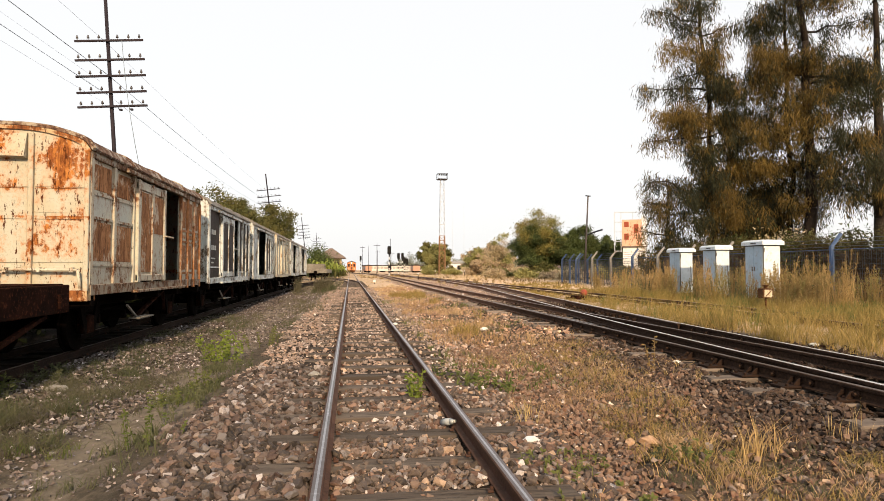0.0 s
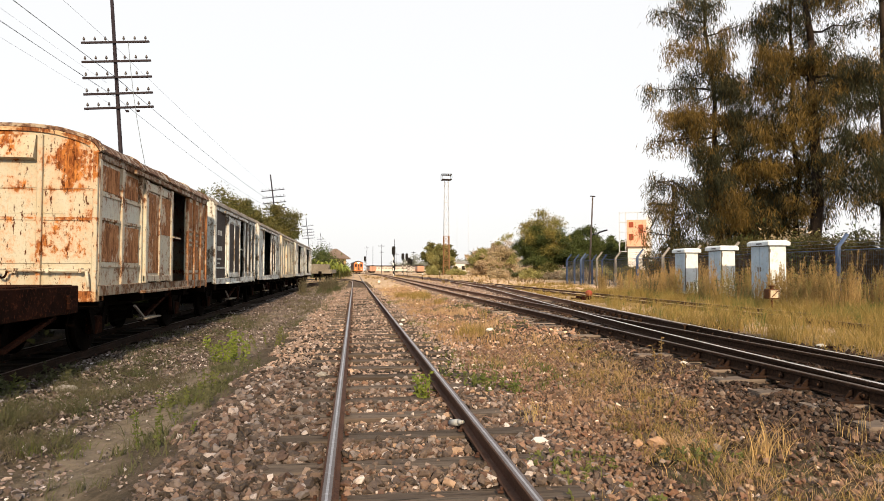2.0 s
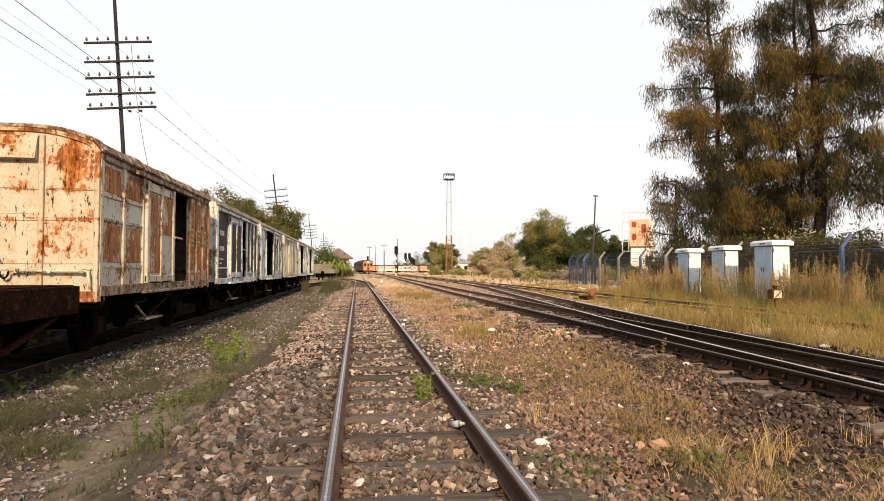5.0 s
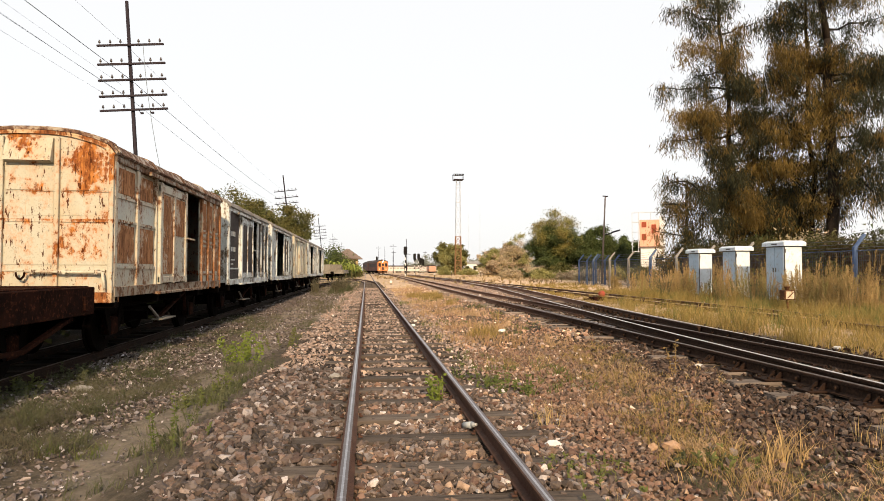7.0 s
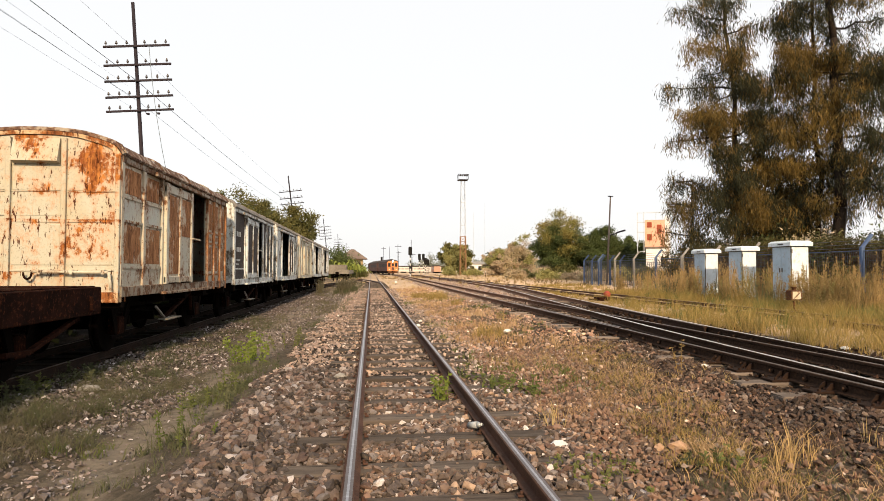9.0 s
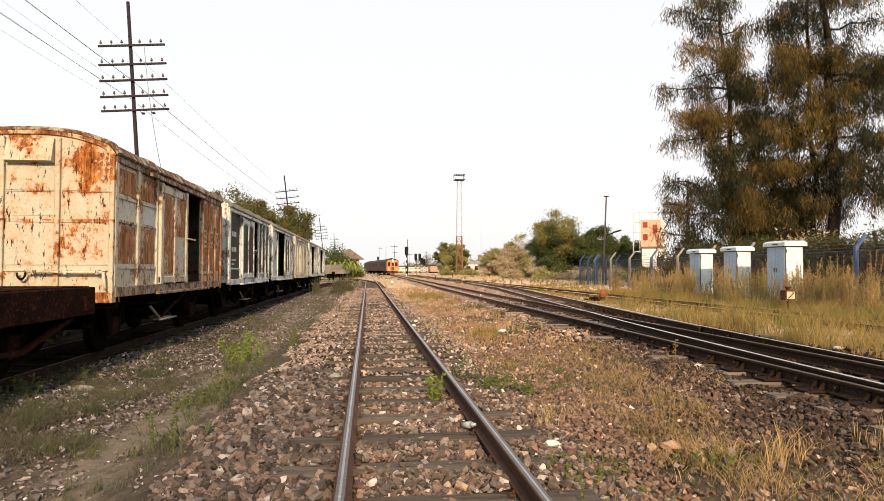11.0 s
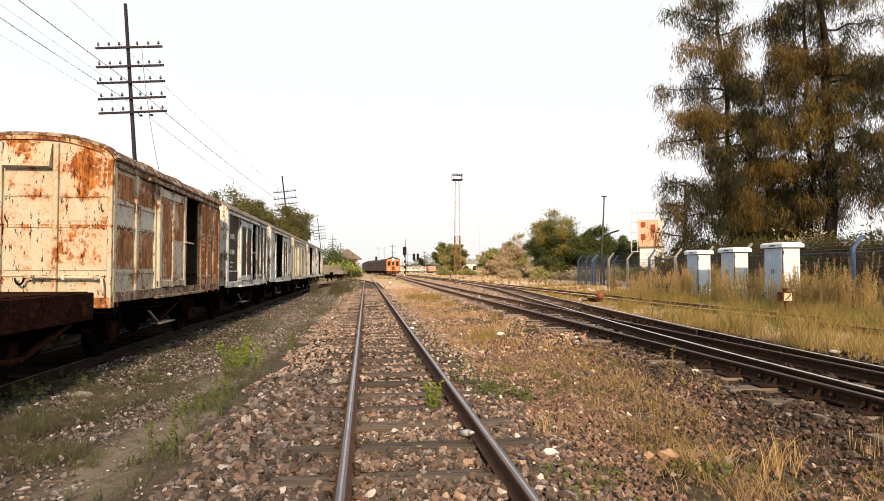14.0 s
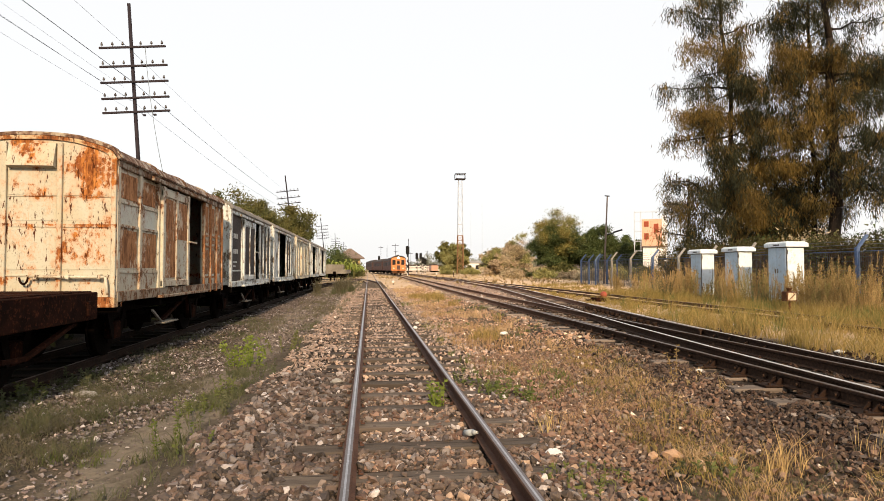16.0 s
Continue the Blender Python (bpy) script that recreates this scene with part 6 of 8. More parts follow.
def litter():
    rng = random.Random(3)
    def scrap(name, x, y, s, mat, label, cat, flat=0.3):
        b = fresh()
        bmesh.ops.create_icosphere(b, subdivisions=2, radius=1)
        for v in b.verts:
            k = 1 + 0.55 * noise.noise(v.co * 1.7 + Vector((x, y, 0)))
            v.co = Vector((v.co.x * s * k, v.co.y * s * 0.7 * k, v.co.z * s * flat * k))
        ob = part(name, b, mat)
        ob.matrix_basis = pose(x, y, float(lie(x, y)) + s * flat * 0.55 + 0.02, 0, 0, rng.uniform(0, 180))
        tagged(ob, label, cat)
    scrap("plastic_scrap", 1.0, 3.62, 0.085, PLASTIC, "crumpled white plastic scrap on the ballast", "litter", 0.22)
    scrap("plastic_bag", 6.36, 7.3, 0.075, PLASTIC, "white plastic bag in the grass beside the turnout", "litter", 0.35)
    scrap("plastic_scrap", 3.42, 5.86, 0.06, PLASTIC, "white plastic scrap beside the turnout", "litter", 0.3)
    scrap("plastic_scrap", 0.7, 14.0, 0.09, PLASTIC, "white rubbish outside the rail", "litter", 0.5)
    scrap("plastic_scrap", 0.85, 15.2, 0.06, PLASTIC, "white rubbish outside the rail", "litter", 0.5)
    scrap("plastic_scrap", 2.4, 11.8, 0.1, PLASTIC, "pale rubbish between the tracks", "litter", 0.4)
    scrap("plastic_scrap", -3.9, 7.3, 0.13, CONCRETE, "pale flat stone beside the siding", "stone", 0.4)
    scrap("brick_rubble", 1.83, 3.36, 0.075, ORANGESTONE, "broken orange brick lump on the ballast", "rubble", 0.55)
    scrap("brick_rubble", 1.73, 3.46, 0.05, ORANGESTONE, "broken orange brick lump on the ballast", "rubble", 0.55)
    scrap("stone_lump", -0.79, 6.82, 0.085, CONCRETE, "pale grey flat stone by the rail", "stone", 0.45)
    scrap("plastic_scrap", 7.3, 11.4, 0.1, PLASTIC, "white scrap in the dry grass", "litter", 0.4)
    t = thing("plastic_bottle", pose(0.44, 4.12, 0.05, 78, 0, 40) @ Matrix.Scale(0.8, 4), label="crushed clear plastic bottle lying against the rail", category="bottle")
    b = fresh()
    rod(b, (0, 0, -0.07), (0, 0, 0.05), 0.035, seg=14)
    rod(b, (0, 0, 0.05), (0, 0, 0.09), 0.035, 0.014, 14)
    part("body", b, BOTTLE, t)
    b = fresh()
    rod(b, (0, 0, 0.09), (0, 0, 0.11), 0.015, seg=12)
    part("cap", b, PLASTIC, t, "white cap")


litter()


# ---- trees ----
def limb(bm, a, b, r0, r1, rng, n=5, wob=0.08):
    pts = []
    for i in range(n + 1):
        f = i / n
        p = Vector(a).lerp(Vector(b), f)
        if 0 < i < n:
            d = (Vector(b) - Vector(a)).length * wob
            p += Vector((rng.gauss(0, d * 0.5), rng.gauss(0, d * 0.5), rng.gauss(0, d * 0.3)))
        pts.append((p, r0 + (r1 - r0) * f))
    for (p, r), (q, s) in zip(pts, pts[1:]):
        rod(bm, p, q, r, s, 7)
    return [p for p, _ in pts]


def leaf_cloud(name, tips, per, spread, size, mat, rng, droop=0.0, slim=0.45, parent=None):
    """Many small folded leaves round the tips of the limbs."""
    tips = np.array([(*p, s) for p, s in tips])
    n = len(tips) * per
    c = np.repeat(tips[:, :3], per, 0)
    s = np.repeat(tips[:, 3], per)
    off = rng.normal(size=(n, 3)) * (spread * s)[:, None] * np.array([1, 1, 0.7])
    p = c + off
    d = rng.normal(size=(n, 3))
    d[:, 2] -= droop * 2.0
    d /= np.linalg.norm(d, axis=1)[:, None]
    e = np.cross(d, rng.normal(size=(n, 3)))
    e /= np.linalg.norm(e, axis=1)[:, None] + 1e-6
    L = (size * rng.uniform(0.6, 1.5, n))[:, None]
    a, b2 = p - d * L * 0.5, p + d * L * 0.5
    w = e * L * slim * 0.5
    co = np.stack([a + w, b2, a - w], 1).reshape(-1, 3)
    i = np.arange(n)[:, None] * 3
    ob = new(name, mesh_arrays(name, co, i + np.array([[0, 1, 2]]), mat))
    ob.parent = parent
    return ob


def sprays(name, at, mat, rng, parent):
    """Hanging casuarina sprays: at each place a bunch of thin drooping strands. at: rows of x, y, z, size."""
    at = np.array(at)
    per = 13
    n = len(at) * per
    c, s = np.repeat(at[:, :3], per, 0), np.repeat(at[:, 3], per)
    p = c + rng.normal(size=(n, 3)) * (0.19 * s)[:, None] * np.array([1, 1, 0.8])
    d = rng.normal(size=(n, 3)) * np.array([0.36, 0.36, 0.25])
    d[:, 2] -= 0.85
    d /= np.linalg.norm(d, axis=1)[:, None]
    e = np.cross(d, rng.normal(size=(n, 3)))
    e /= np.linalg.norm(e, axis=1)[:, None] + 1e-6
    L = (0.34 * s * rng.uniform(0.5, 1.5, n))[:, None]
    w = e * (0.0145 * rng.uniform(0.6, 1.5, n))[:, None]
    mid = p + d * L * 0.45
    co = np.stack([p, mid + w, p + d * L, mid - w], 1).reshape(-1, 3)
    i = np.arange(n)[:, None] * 4
    ob = new(name, mesh_arrays(name, co, i + np.array([[0, 1, 2, 3]]), mat))
    ob.parent = parent
    return ob


def casuarina(x, y, h, label, seed, trunk, lean, boughs, low, top_reach, count, brown, full=1.0, name="casuarina_tree"):
    """A feathery casuarina: a straight trunk and layered boughs, each a flat tier of drooping sprays.
    boughs: (height at the trunk, bearing in degrees, reach, rise, browning or green, fullness); count more are strewn between them."""
    rng, nr = random.Random(seed), np.random.default_rng(seed)
    t = thing(name, pose(x, y, float(lie(x, y)) - 0.1), label=label, category="tree", group="casuarina trees behind the fence")
    bm = fresh()
    stem = limb(bm, (0, 0, 0), (lean[0], lean[1], h), trunk, 0.05, rng, 10, 0.012)
    part("trunk", bm, BARK, t)
    def on_stem(z):
        f = max(0.0, min(0.999, z / h)) * (len(stem) - 1)
        return stem[int(f)].lerp(stem[int(f) + 1], f % 1)
    todo = list(boughs)
    for k in range(count):
        f = low + (0.97 - low) * ((k + rng.random()) / count) ** 1.3
        todo.append((f * h, 137.5 * k + rng.uniform(-30, 30), top_reach * rng.uniform(0.45, 1.0) * (1 - 0.45 * max(0.0, f - 0.5) / 0.5), rng.uniform(-0.1, 0.8),
                     noise.noise(Vector((k * 0.77, seed * 1.3, f * 5))) > 0.3 - brown, rng.uniform(0.55, 0.95)))
    green, dry = [], []
    for z, bearing, reach, rise, is_dry, dense in todo:
        a0 = radians(bearing)
        out, side = Vector((math.cos(a0), math.sin(a0), 0)), Vector((-math.sin(a0), math.cos(a0), 0))
        root = on_stem(z)
        bm = fresh()
        pts = limb(bm, root, root + out * reach + Vector((0, 0, rise * reach)), 0.03 + 0.009 * reach, 0.012, rng, 6, 0.05)
        mine, other = (dry, green) if is_dry else (green, dry)
        twigs = int(reach * 4.2 * dense * full) + 2
        for j in range(twigs):
            f = 0.22 + 0.78 * (j + rng.random()) / twigs
            q = f * (len(pts) - 1)
            base = pts[min(int(q), len(pts) - 2)].lerp(pts[min(int(q), len(pts) - 2) + 1], min(1.0, q - min(int(q), len(pts) - 2)))
            away = (1 if j % 2 else -1) * rng.uniform(0.3, 0.42) * reach * (1.05 - 0.65 * f) + rng.gauss(0, 0.12)
            end = base + side * away + out * rng.uniform(0.05, 0.5) + Vector((0, 0, rng.uniform(-0.2, 0.5)))
            rod(bm, base, end, 0.012, 0.006, 4)
            steps = max(2, int((end - base).length / 0.2))
            for i in range(steps + 1):
                p = base.lerp(end, (i + rng.uniform(-0.3, 0.3)) / steps) + Vector((rng.gauss(0, 0.07), rng.gauss(0, 0.07), rng.gauss(0, 0.09)))
                bunch = mine if rng.random() < 0.8 else other
                size = rng.uniform(0.65, 1.25)
                bunch.append((*p, size))
                for drop in range(rng.choice((0, 1, 1, 2, 3, 4))):
                    bunch.append((p.x + rng.gauss(0, 0.08), p.y + rng.gauss(0, 0.08), p.z - 0.25 * size * (drop + 1), size * (0.9 - 0.1 * drop)))
        part("limb", bm, BARK, t)
    for nm, pts, mat in (("crown", green, NEEDLE), ("dry_crown", dry, NEEDLE_DRY)):
        if pts:
            sprays(nm, pts, mat, nr, t)
    return t


casuarina(19.75, 31.2, 21.0, "tall casuarina with dark and browning drooping boughs behind the fence", 3, 0.19, (-0.9, 0.2),
          ((15.0, 175, 3.0, 0.25, False, 0.6), (13.3, 182, 2.4, 0.15, True, 1.0), (12.6, 250, 2.4, 0.12, True, 1.1), (11.2, 172, 3.7, 0.02, False, 0.42), (11.0, 262, 2.3, 0.06, False, 1.5),
           (10.6, 300, 2.0, 0.05, False, 1.4), (9.6, 186, 3.3, 0.02, True, 1.25), (9.3, 215, 2.8, 0.0, True, 1.1), (9.2, 330, 2.7, 0.08, True, 1.1), (8.6, 178, 3.7, -0.1, True, 0.5),
           (8.0, 285, 2.5, 0.05, False, 1.1), (7.4, 225, 2.2, 0.05, False, 1.0), (7.2, 345, 3.0, 0.02, True, 1.3), (6.6, 300, 2.4, 0.05, True, 1.2), (6.0, 240, 2.0, 0.0, False, 1.2),
           (5.2, 200, 2.4, 0.0, False, 1.1), (4.9, 330, 2.6, 0.0, False, 1.2), (4.2, 270, 2.2, 0.0, True, 1.2), (3.8, 220, 2.2, 0.0, False, 1.2)), 0.2, 2.4, 38, 0.08)
casuarina(22.9, 29.3, 20.0, "tall slender casuarina with browning boughs behind the fence", 4, 0.16, (-0.3, 0.3),
          ((15.6, 250, 2.2, 0.2, True, 1.0), (14.0, 185, 2.4, 0.2, False, 0.7), (12.2, 205, 2.9, 0.1, True, 1.2), (12.0, 262, 2.6, 0.1, True, 1.5), (11.8, 320, 2.3, 0.08, True, 1.3),
           (10.6, 190, 2.4, 0.02, True, 0.8), (9.4, 255, 2.2, 0.0, True, 1.2), (8.2, 195, 2.6, 0.0, True, 1.1), (6.6, 200, 2.6, 0.0, True, 1.0), (4.6, 240, 2.2, 0.0, True, 1.0), (4.0, 190, 2.4, -0.05, False, 1.2), (14.8, 195, 2.2, 0.15, False, 0.8), (13.0, 192, 2.4, 0.1, False, 1.0), (11.4, 188, 2.6, 0.05, False, 1.1)), 0.22, 2.3, 32, 0.34, 1.0)
casuarina(22.75, 27.7, 21.5, "tall casuarina with a thick dark trunk and browning foliage", 8, 0.34, (-0.1, 0.2),
          ((15.8, 255, 2.6, 0.2, True, 1.3), (14.6, 300, 2.4, 0.2, True, 1.2), (13.4, 350, 3.4, 0.2, False, 0.35), (11.0, 345, 3.6, 0.02, False, 1.0), (10.6, 320, 3.0, 0.02, False, 1.5), (10.0, 265, 2.0, 0.0, True, 1.2),
           (8.6, 250, 1.9, 0.0, True, 1.1), (7.8, 335, 3.0, -0.02, False, 0.8), (6.8, 255, 1.8, 0.0, True, 0.9), (5.4, 350, 2.6, 0.05, False, 0.9)), 0.26, 2.2, 20, 0.25, 0.85)
casuarina(24.6, 25.2, 18.0, "leaning dark casuarina with long bare lower limbs behind the fence", 12, 0.34, (0.8, 1.4),
          ((4.2, 178, 3.2, 0.45, False, 0.5), (5.6, 182, 3.0, 0.3, False, 0.8), (7.2, 190, 3.0, 0.2, False, 0.9), (9.0, 186, 3.0, 0.15, False, 0.9), (11.0, 195, 3.0, 0.1, False, 0.9), (4.8, 240, 2.2, 0.1, False, 0.9), (6.2, 215, 2.6, 0.05, False, 1.2)), 0.22, 2.4, 15, 0.1, 0.8)
casuarina(17.9, 33.4, 6.5, "low dry casuarina with pale hanging brown sprays behind the fence", 21, 0.05, (0.3, 0.2),
          ((6.4, 182, 1.5, -0.1, True, 0.9), (6.3, 20, 1.2, -0.1, True, 0.9), (6.2, 250, 1.0, 0.0, True, 1.0), (5.0, 180, 1.6, 0.0, True, 0.8), (4.4, 0, 1.6, 0.1, True, 0.8), (3.4, 250, 1.5, 0.0, False, 1.6), (2.4, 310, 1.6, 0.0, False, 1.4)), 0.14, 1.9, 18, 0.5, 0.42)
casuarina(20.9, 33.6, 7.0, "low dark casuarina behind the taller ones", 15, 0.12, (0.2, 0.1), ((5.5, 250, 1.6, 0.1, False, 1.1),), 0.15, 1.9, 20, 0.12, 0.8)
casuarina(23.2, 32.6, 7.4, "low browning casuarina behind the taller ones", 16, 0.12, (-0.2, 0.1), ((5.5, 250, 1.6, 0.1, True, 1.1),), 0.15, 2.1, 30, 0.12)
casuarina(22.0, 30.9, 5.0, "low dark casuarina behind the taller ones", 18, 0.12, (0.1, 0.1), (), 0.1, 2.0, 24, 0.08)
casuarina(25.0, 33.4, 6.4, "low browning casuarina behind the taller ones", 24, 0.12, (0.1, 0.1), (), 0.12, 2.0, 26, 0.08)


def broad_tree(x, y, h, r, mat, label, seed, mat2=None, split=0.3, leaf=0.2, per=220, name="tree", low=0.25, flat=1.0):
    rng, nr = random.Random(seed), np.random.default_rng(seed)
    t = thing(name, pose(x, y, float(lie(x, y)) - 0.1), label=label, category="tree")
    bm = fresh()
    top = limb(bm, (0, 0, 0), (rng.uniform(-0.2, 0.2) * r, rng.uniform(-0.2, 0.2) * r, h * 0.55), 0.045 * h * 0.6, 0.02 * h * 0.6, rng, 5, 0.05)
    part("trunk", bm, BARK, t)
    bm = fresh()
    one, two = [], []
    for k in range(30):
        a, u = rng.uniform(0, 6.283), rng.uniform(-1, 1)
        rad = rng.uniform(0.55, 1.05) * (1 + 0.32 * noise.noise(Vector((1.6 * math.cos(a), 1.6 * math.sin(a), u * 1.6 + seed))))
        mid = h * (low + (1 - low) * 0.5)
        c = math.sqrt(1 - u * u)
        tip = Vector((r * rad * c * math.cos(a), r * rad * c * math.sin(a) * flat, mid + (h * (1 - low) * 0.5) * rad * u))
        pts = limb(bm, top[rng.randint(2, 5)], tip, 0.012 * h, 0.004 * h, rng, 4, 0.08)
        for p in pts[2:]:
            for _ in range(2):
                q = p + Vector((rng.gauss(0, 0.13 * r), rng.gauss(0, 0.13 * r), rng.gauss(0, 0.1 * r)))
                (two if mat2 and noise.noise(Vector((q.x * 0.4, q.y * 0.4, q.z * 0.4 + seed))) + 0.5 * (q.z / h - 0.5) > split - 0.3 else one).append((q, rng.uniform(0.7, 1.3)))
    part("branchwork", bm, BARK, t)
    leaf_cloud("crown", one, per, 0.1 * r, leaf, mat, nr, 0.15, 0.55, t)
    if two:
        leaf_cloud("upper_crown", two, per, 0.1 * r, leaf, mat2, nr, 0.15, 0.55, t)
    return t


broad_tree(-11.6, 55, 8.1, 3.4, LEAF_OLIVE, "broad olive-green tree behind the goods wagons", 22, leaf=0.165, per=330)
broad_tree(-10.6, 57, 7.6, 3.2, LEAF_OLIVE, "broad olive-green tree behind the goods wagons", 26, leaf=0.165, per=330)
broad_tree(-9.6, 62, 7.6, 3.4, LEAF_OLIVE, "broad olive-green tree behind the goods wagons", 23, leaf=0.165, per=330)
broad_tree(-9.6, 74, 6.9, 3.0, LEAF_OLIVE, "broad olive-green tree behind the goods wagons", 24, leaf=0.2, per=280)
# gold leaves gather upward to paint the sunlit top of this crown
broad_tree(23.4, 76, 8.0, 4.0, LEAF_DARK, "large green tree with sunlit gold painted into its top beyond the tracks", 31, LEAF_GOLD, 0.28, 0.18, 520, low=0.06)
broad_tree(27.2, 74, 6.4, 3.1, LEAF_DARK, "dark green tree beyond the fence", 32, None, leaf=0.19, per=460, low=0.04)
broad_tree(30.4, 77, 5.0, 2.6, LEAF_DARK, "dark green tree beyond the fence", 33, None, leaf=0.19, per=420, low=0.04)
broad_tree(34.2, 79, 5.4, 2.4, LEAF_DARK, "dark green tree beyond the fence", 37, None, leaf=0.19, per=380, low=0.04)
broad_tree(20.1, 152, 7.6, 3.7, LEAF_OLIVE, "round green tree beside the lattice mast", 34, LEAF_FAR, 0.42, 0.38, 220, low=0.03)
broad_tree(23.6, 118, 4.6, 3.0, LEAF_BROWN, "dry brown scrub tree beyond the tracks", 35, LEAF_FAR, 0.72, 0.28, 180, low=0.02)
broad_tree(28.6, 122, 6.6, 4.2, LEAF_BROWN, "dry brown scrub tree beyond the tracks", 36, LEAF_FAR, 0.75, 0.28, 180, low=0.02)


def bush(x, y, h, r, mat, label, seed, leaf=0.16, per=160):
    rng, nr = random.Random(seed), np.random.default_rng(seed)
    t = thing("bush", pose(x, y, float(lie(x, y)) - 0.05), label=label, category="bush")
    bm, tips = fresh(), []
    for k in range(16):
        a, q = rng.uniform(0, 6.283), math.sqrt(rng.random())
        tip = Vector((r * q * math.cos(a), r * q * math.sin(a), h * rng.uniform(0.35, 1.0) * (1 - 0.45 * q * q)))
        pts = limb(bm, (0.2 * tip.x, 0.2 * tip.y, 0), tip, 0.03, 0.01, rng, 3, 0.1)
        tips += [(p, rng.uniform(0.6, 1.2)) for p in pts[1:]]
    part("stems", bm, BARK, t)
    leaf_cloud("crown", tips, per, 0.16 * max(r, h), leaf, mat, nr, 0.1, 0.5, t)


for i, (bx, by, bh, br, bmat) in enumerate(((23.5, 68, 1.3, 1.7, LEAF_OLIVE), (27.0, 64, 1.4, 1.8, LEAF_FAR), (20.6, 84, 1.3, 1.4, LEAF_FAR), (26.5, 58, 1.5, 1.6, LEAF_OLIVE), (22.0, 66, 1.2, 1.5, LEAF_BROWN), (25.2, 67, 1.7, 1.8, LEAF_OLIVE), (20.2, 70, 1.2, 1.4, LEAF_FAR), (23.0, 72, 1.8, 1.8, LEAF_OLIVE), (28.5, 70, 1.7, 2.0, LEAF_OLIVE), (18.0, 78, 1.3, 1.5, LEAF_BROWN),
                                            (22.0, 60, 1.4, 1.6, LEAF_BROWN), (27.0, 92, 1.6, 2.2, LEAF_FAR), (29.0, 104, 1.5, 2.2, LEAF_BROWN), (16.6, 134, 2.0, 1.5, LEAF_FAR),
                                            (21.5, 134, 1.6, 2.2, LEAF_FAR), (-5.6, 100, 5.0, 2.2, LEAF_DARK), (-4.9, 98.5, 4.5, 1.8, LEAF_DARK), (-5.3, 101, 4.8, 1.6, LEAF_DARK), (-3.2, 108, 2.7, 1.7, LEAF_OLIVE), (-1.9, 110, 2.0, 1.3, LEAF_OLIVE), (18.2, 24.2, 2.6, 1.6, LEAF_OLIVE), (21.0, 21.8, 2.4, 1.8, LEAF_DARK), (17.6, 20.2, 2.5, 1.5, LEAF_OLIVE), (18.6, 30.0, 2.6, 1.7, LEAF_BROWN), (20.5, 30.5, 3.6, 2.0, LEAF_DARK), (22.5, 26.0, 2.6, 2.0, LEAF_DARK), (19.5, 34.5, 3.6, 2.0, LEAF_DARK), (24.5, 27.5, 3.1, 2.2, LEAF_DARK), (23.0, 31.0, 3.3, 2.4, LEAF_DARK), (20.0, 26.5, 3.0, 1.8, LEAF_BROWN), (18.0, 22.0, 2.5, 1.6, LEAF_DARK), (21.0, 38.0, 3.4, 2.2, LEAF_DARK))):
    bush(bx, by, bh, br, bmat, "tangled bush of mixed green and dry leaves", 50 + i, 0.15 if by < 40 else 0.26, 95 if by < 40 else 90)


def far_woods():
    """The dim belt of trees at the end of the yard, haze put into its leaf colour."""
    nr = np.random.default_rng(9)
    tips = []
    for x in np.arange(24, 170, 3.0):
        y = 330 + 25 * math.sin(x * 0.07)
        hh = 5.5 + 2 * math.sin(x * 0.23) + 1.5 * math.sin(x * 0.61 + 1)
        for k in range(9):
            tips.append((Vector((x + nr.uniform(-2, 2), y + nr.uniform(-3, 3), nr.uniform(0.5, max(3, hh)))), nr.uniform(0.8, 1.4)))
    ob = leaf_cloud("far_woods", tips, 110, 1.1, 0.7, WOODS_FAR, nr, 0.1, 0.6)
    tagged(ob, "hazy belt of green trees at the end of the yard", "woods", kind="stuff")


far_woods()


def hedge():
    """Scrub added behind the wagons, near-black for shade, to shut off the view underneath."""
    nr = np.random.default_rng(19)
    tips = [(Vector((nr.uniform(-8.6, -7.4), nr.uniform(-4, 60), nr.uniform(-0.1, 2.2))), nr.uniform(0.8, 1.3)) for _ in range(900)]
    ob = leaf_cloud("added_scrub_screen", tips, 70, 0.4, 0.17, LEAF_SHADE, nr, 0.1, 0.55)
    tagged(ob, "added screen of shade-dark green scrub on the far side of the goods wagons", "scrub", kind="stuff")


hedge()


def banana(x, y, h, seed):
    rng = random.Random(seed)
    t = thing("banana_plant", pose(x, y, float(lie(x, y)) - 0.05), label="bright green banana plant with long arching leaves", category="banana plant", group="banana plants by the signal cabin")
    bm = fresh()
    rod(bm, (0, 0, 0), (0, 0, h * 0.45), 0.14, 0.09, 8)
    part("stem", bm, LEAF_OLIVE, t)
    for k in range(9):
        a, out, up = k * 0.7 + rng.uniform(-0.2, 0.2), rng.uniform(1.0, 1.9), rng.uniform(0.2, 0.5) * h
        bm, prev = fresh(), None
        for i in range(7):
            f = i / 6
            c = Vector((out * f * math.cos(a), out * f * math.sin(a), h * 0.45 + up * math.sin(f * 2.6) * 1.1 - 0.6 * f * f))
            w = 0.17 * math.sin(math.pi * (0.08 + 0.9 * f)) + 0.02
            s = Vector((-math.sin(a), math.cos(a), 0)) * w
            cur = (bm.verts.new(c - s - Vector((0, 0, 0.05))), bm.verts.new(c), bm.verts.new(c + s - Vector((0, 0, 0.05))))
            if prev:
                bm.faces.new((prev[0], cur[0], cur[1], prev[1]))
                bm.faces.new((prev[1], cur[1], cur[2], prev[2]))
            prev = cur
        part("leaf", bm, LEAF_BRIGHT, t)


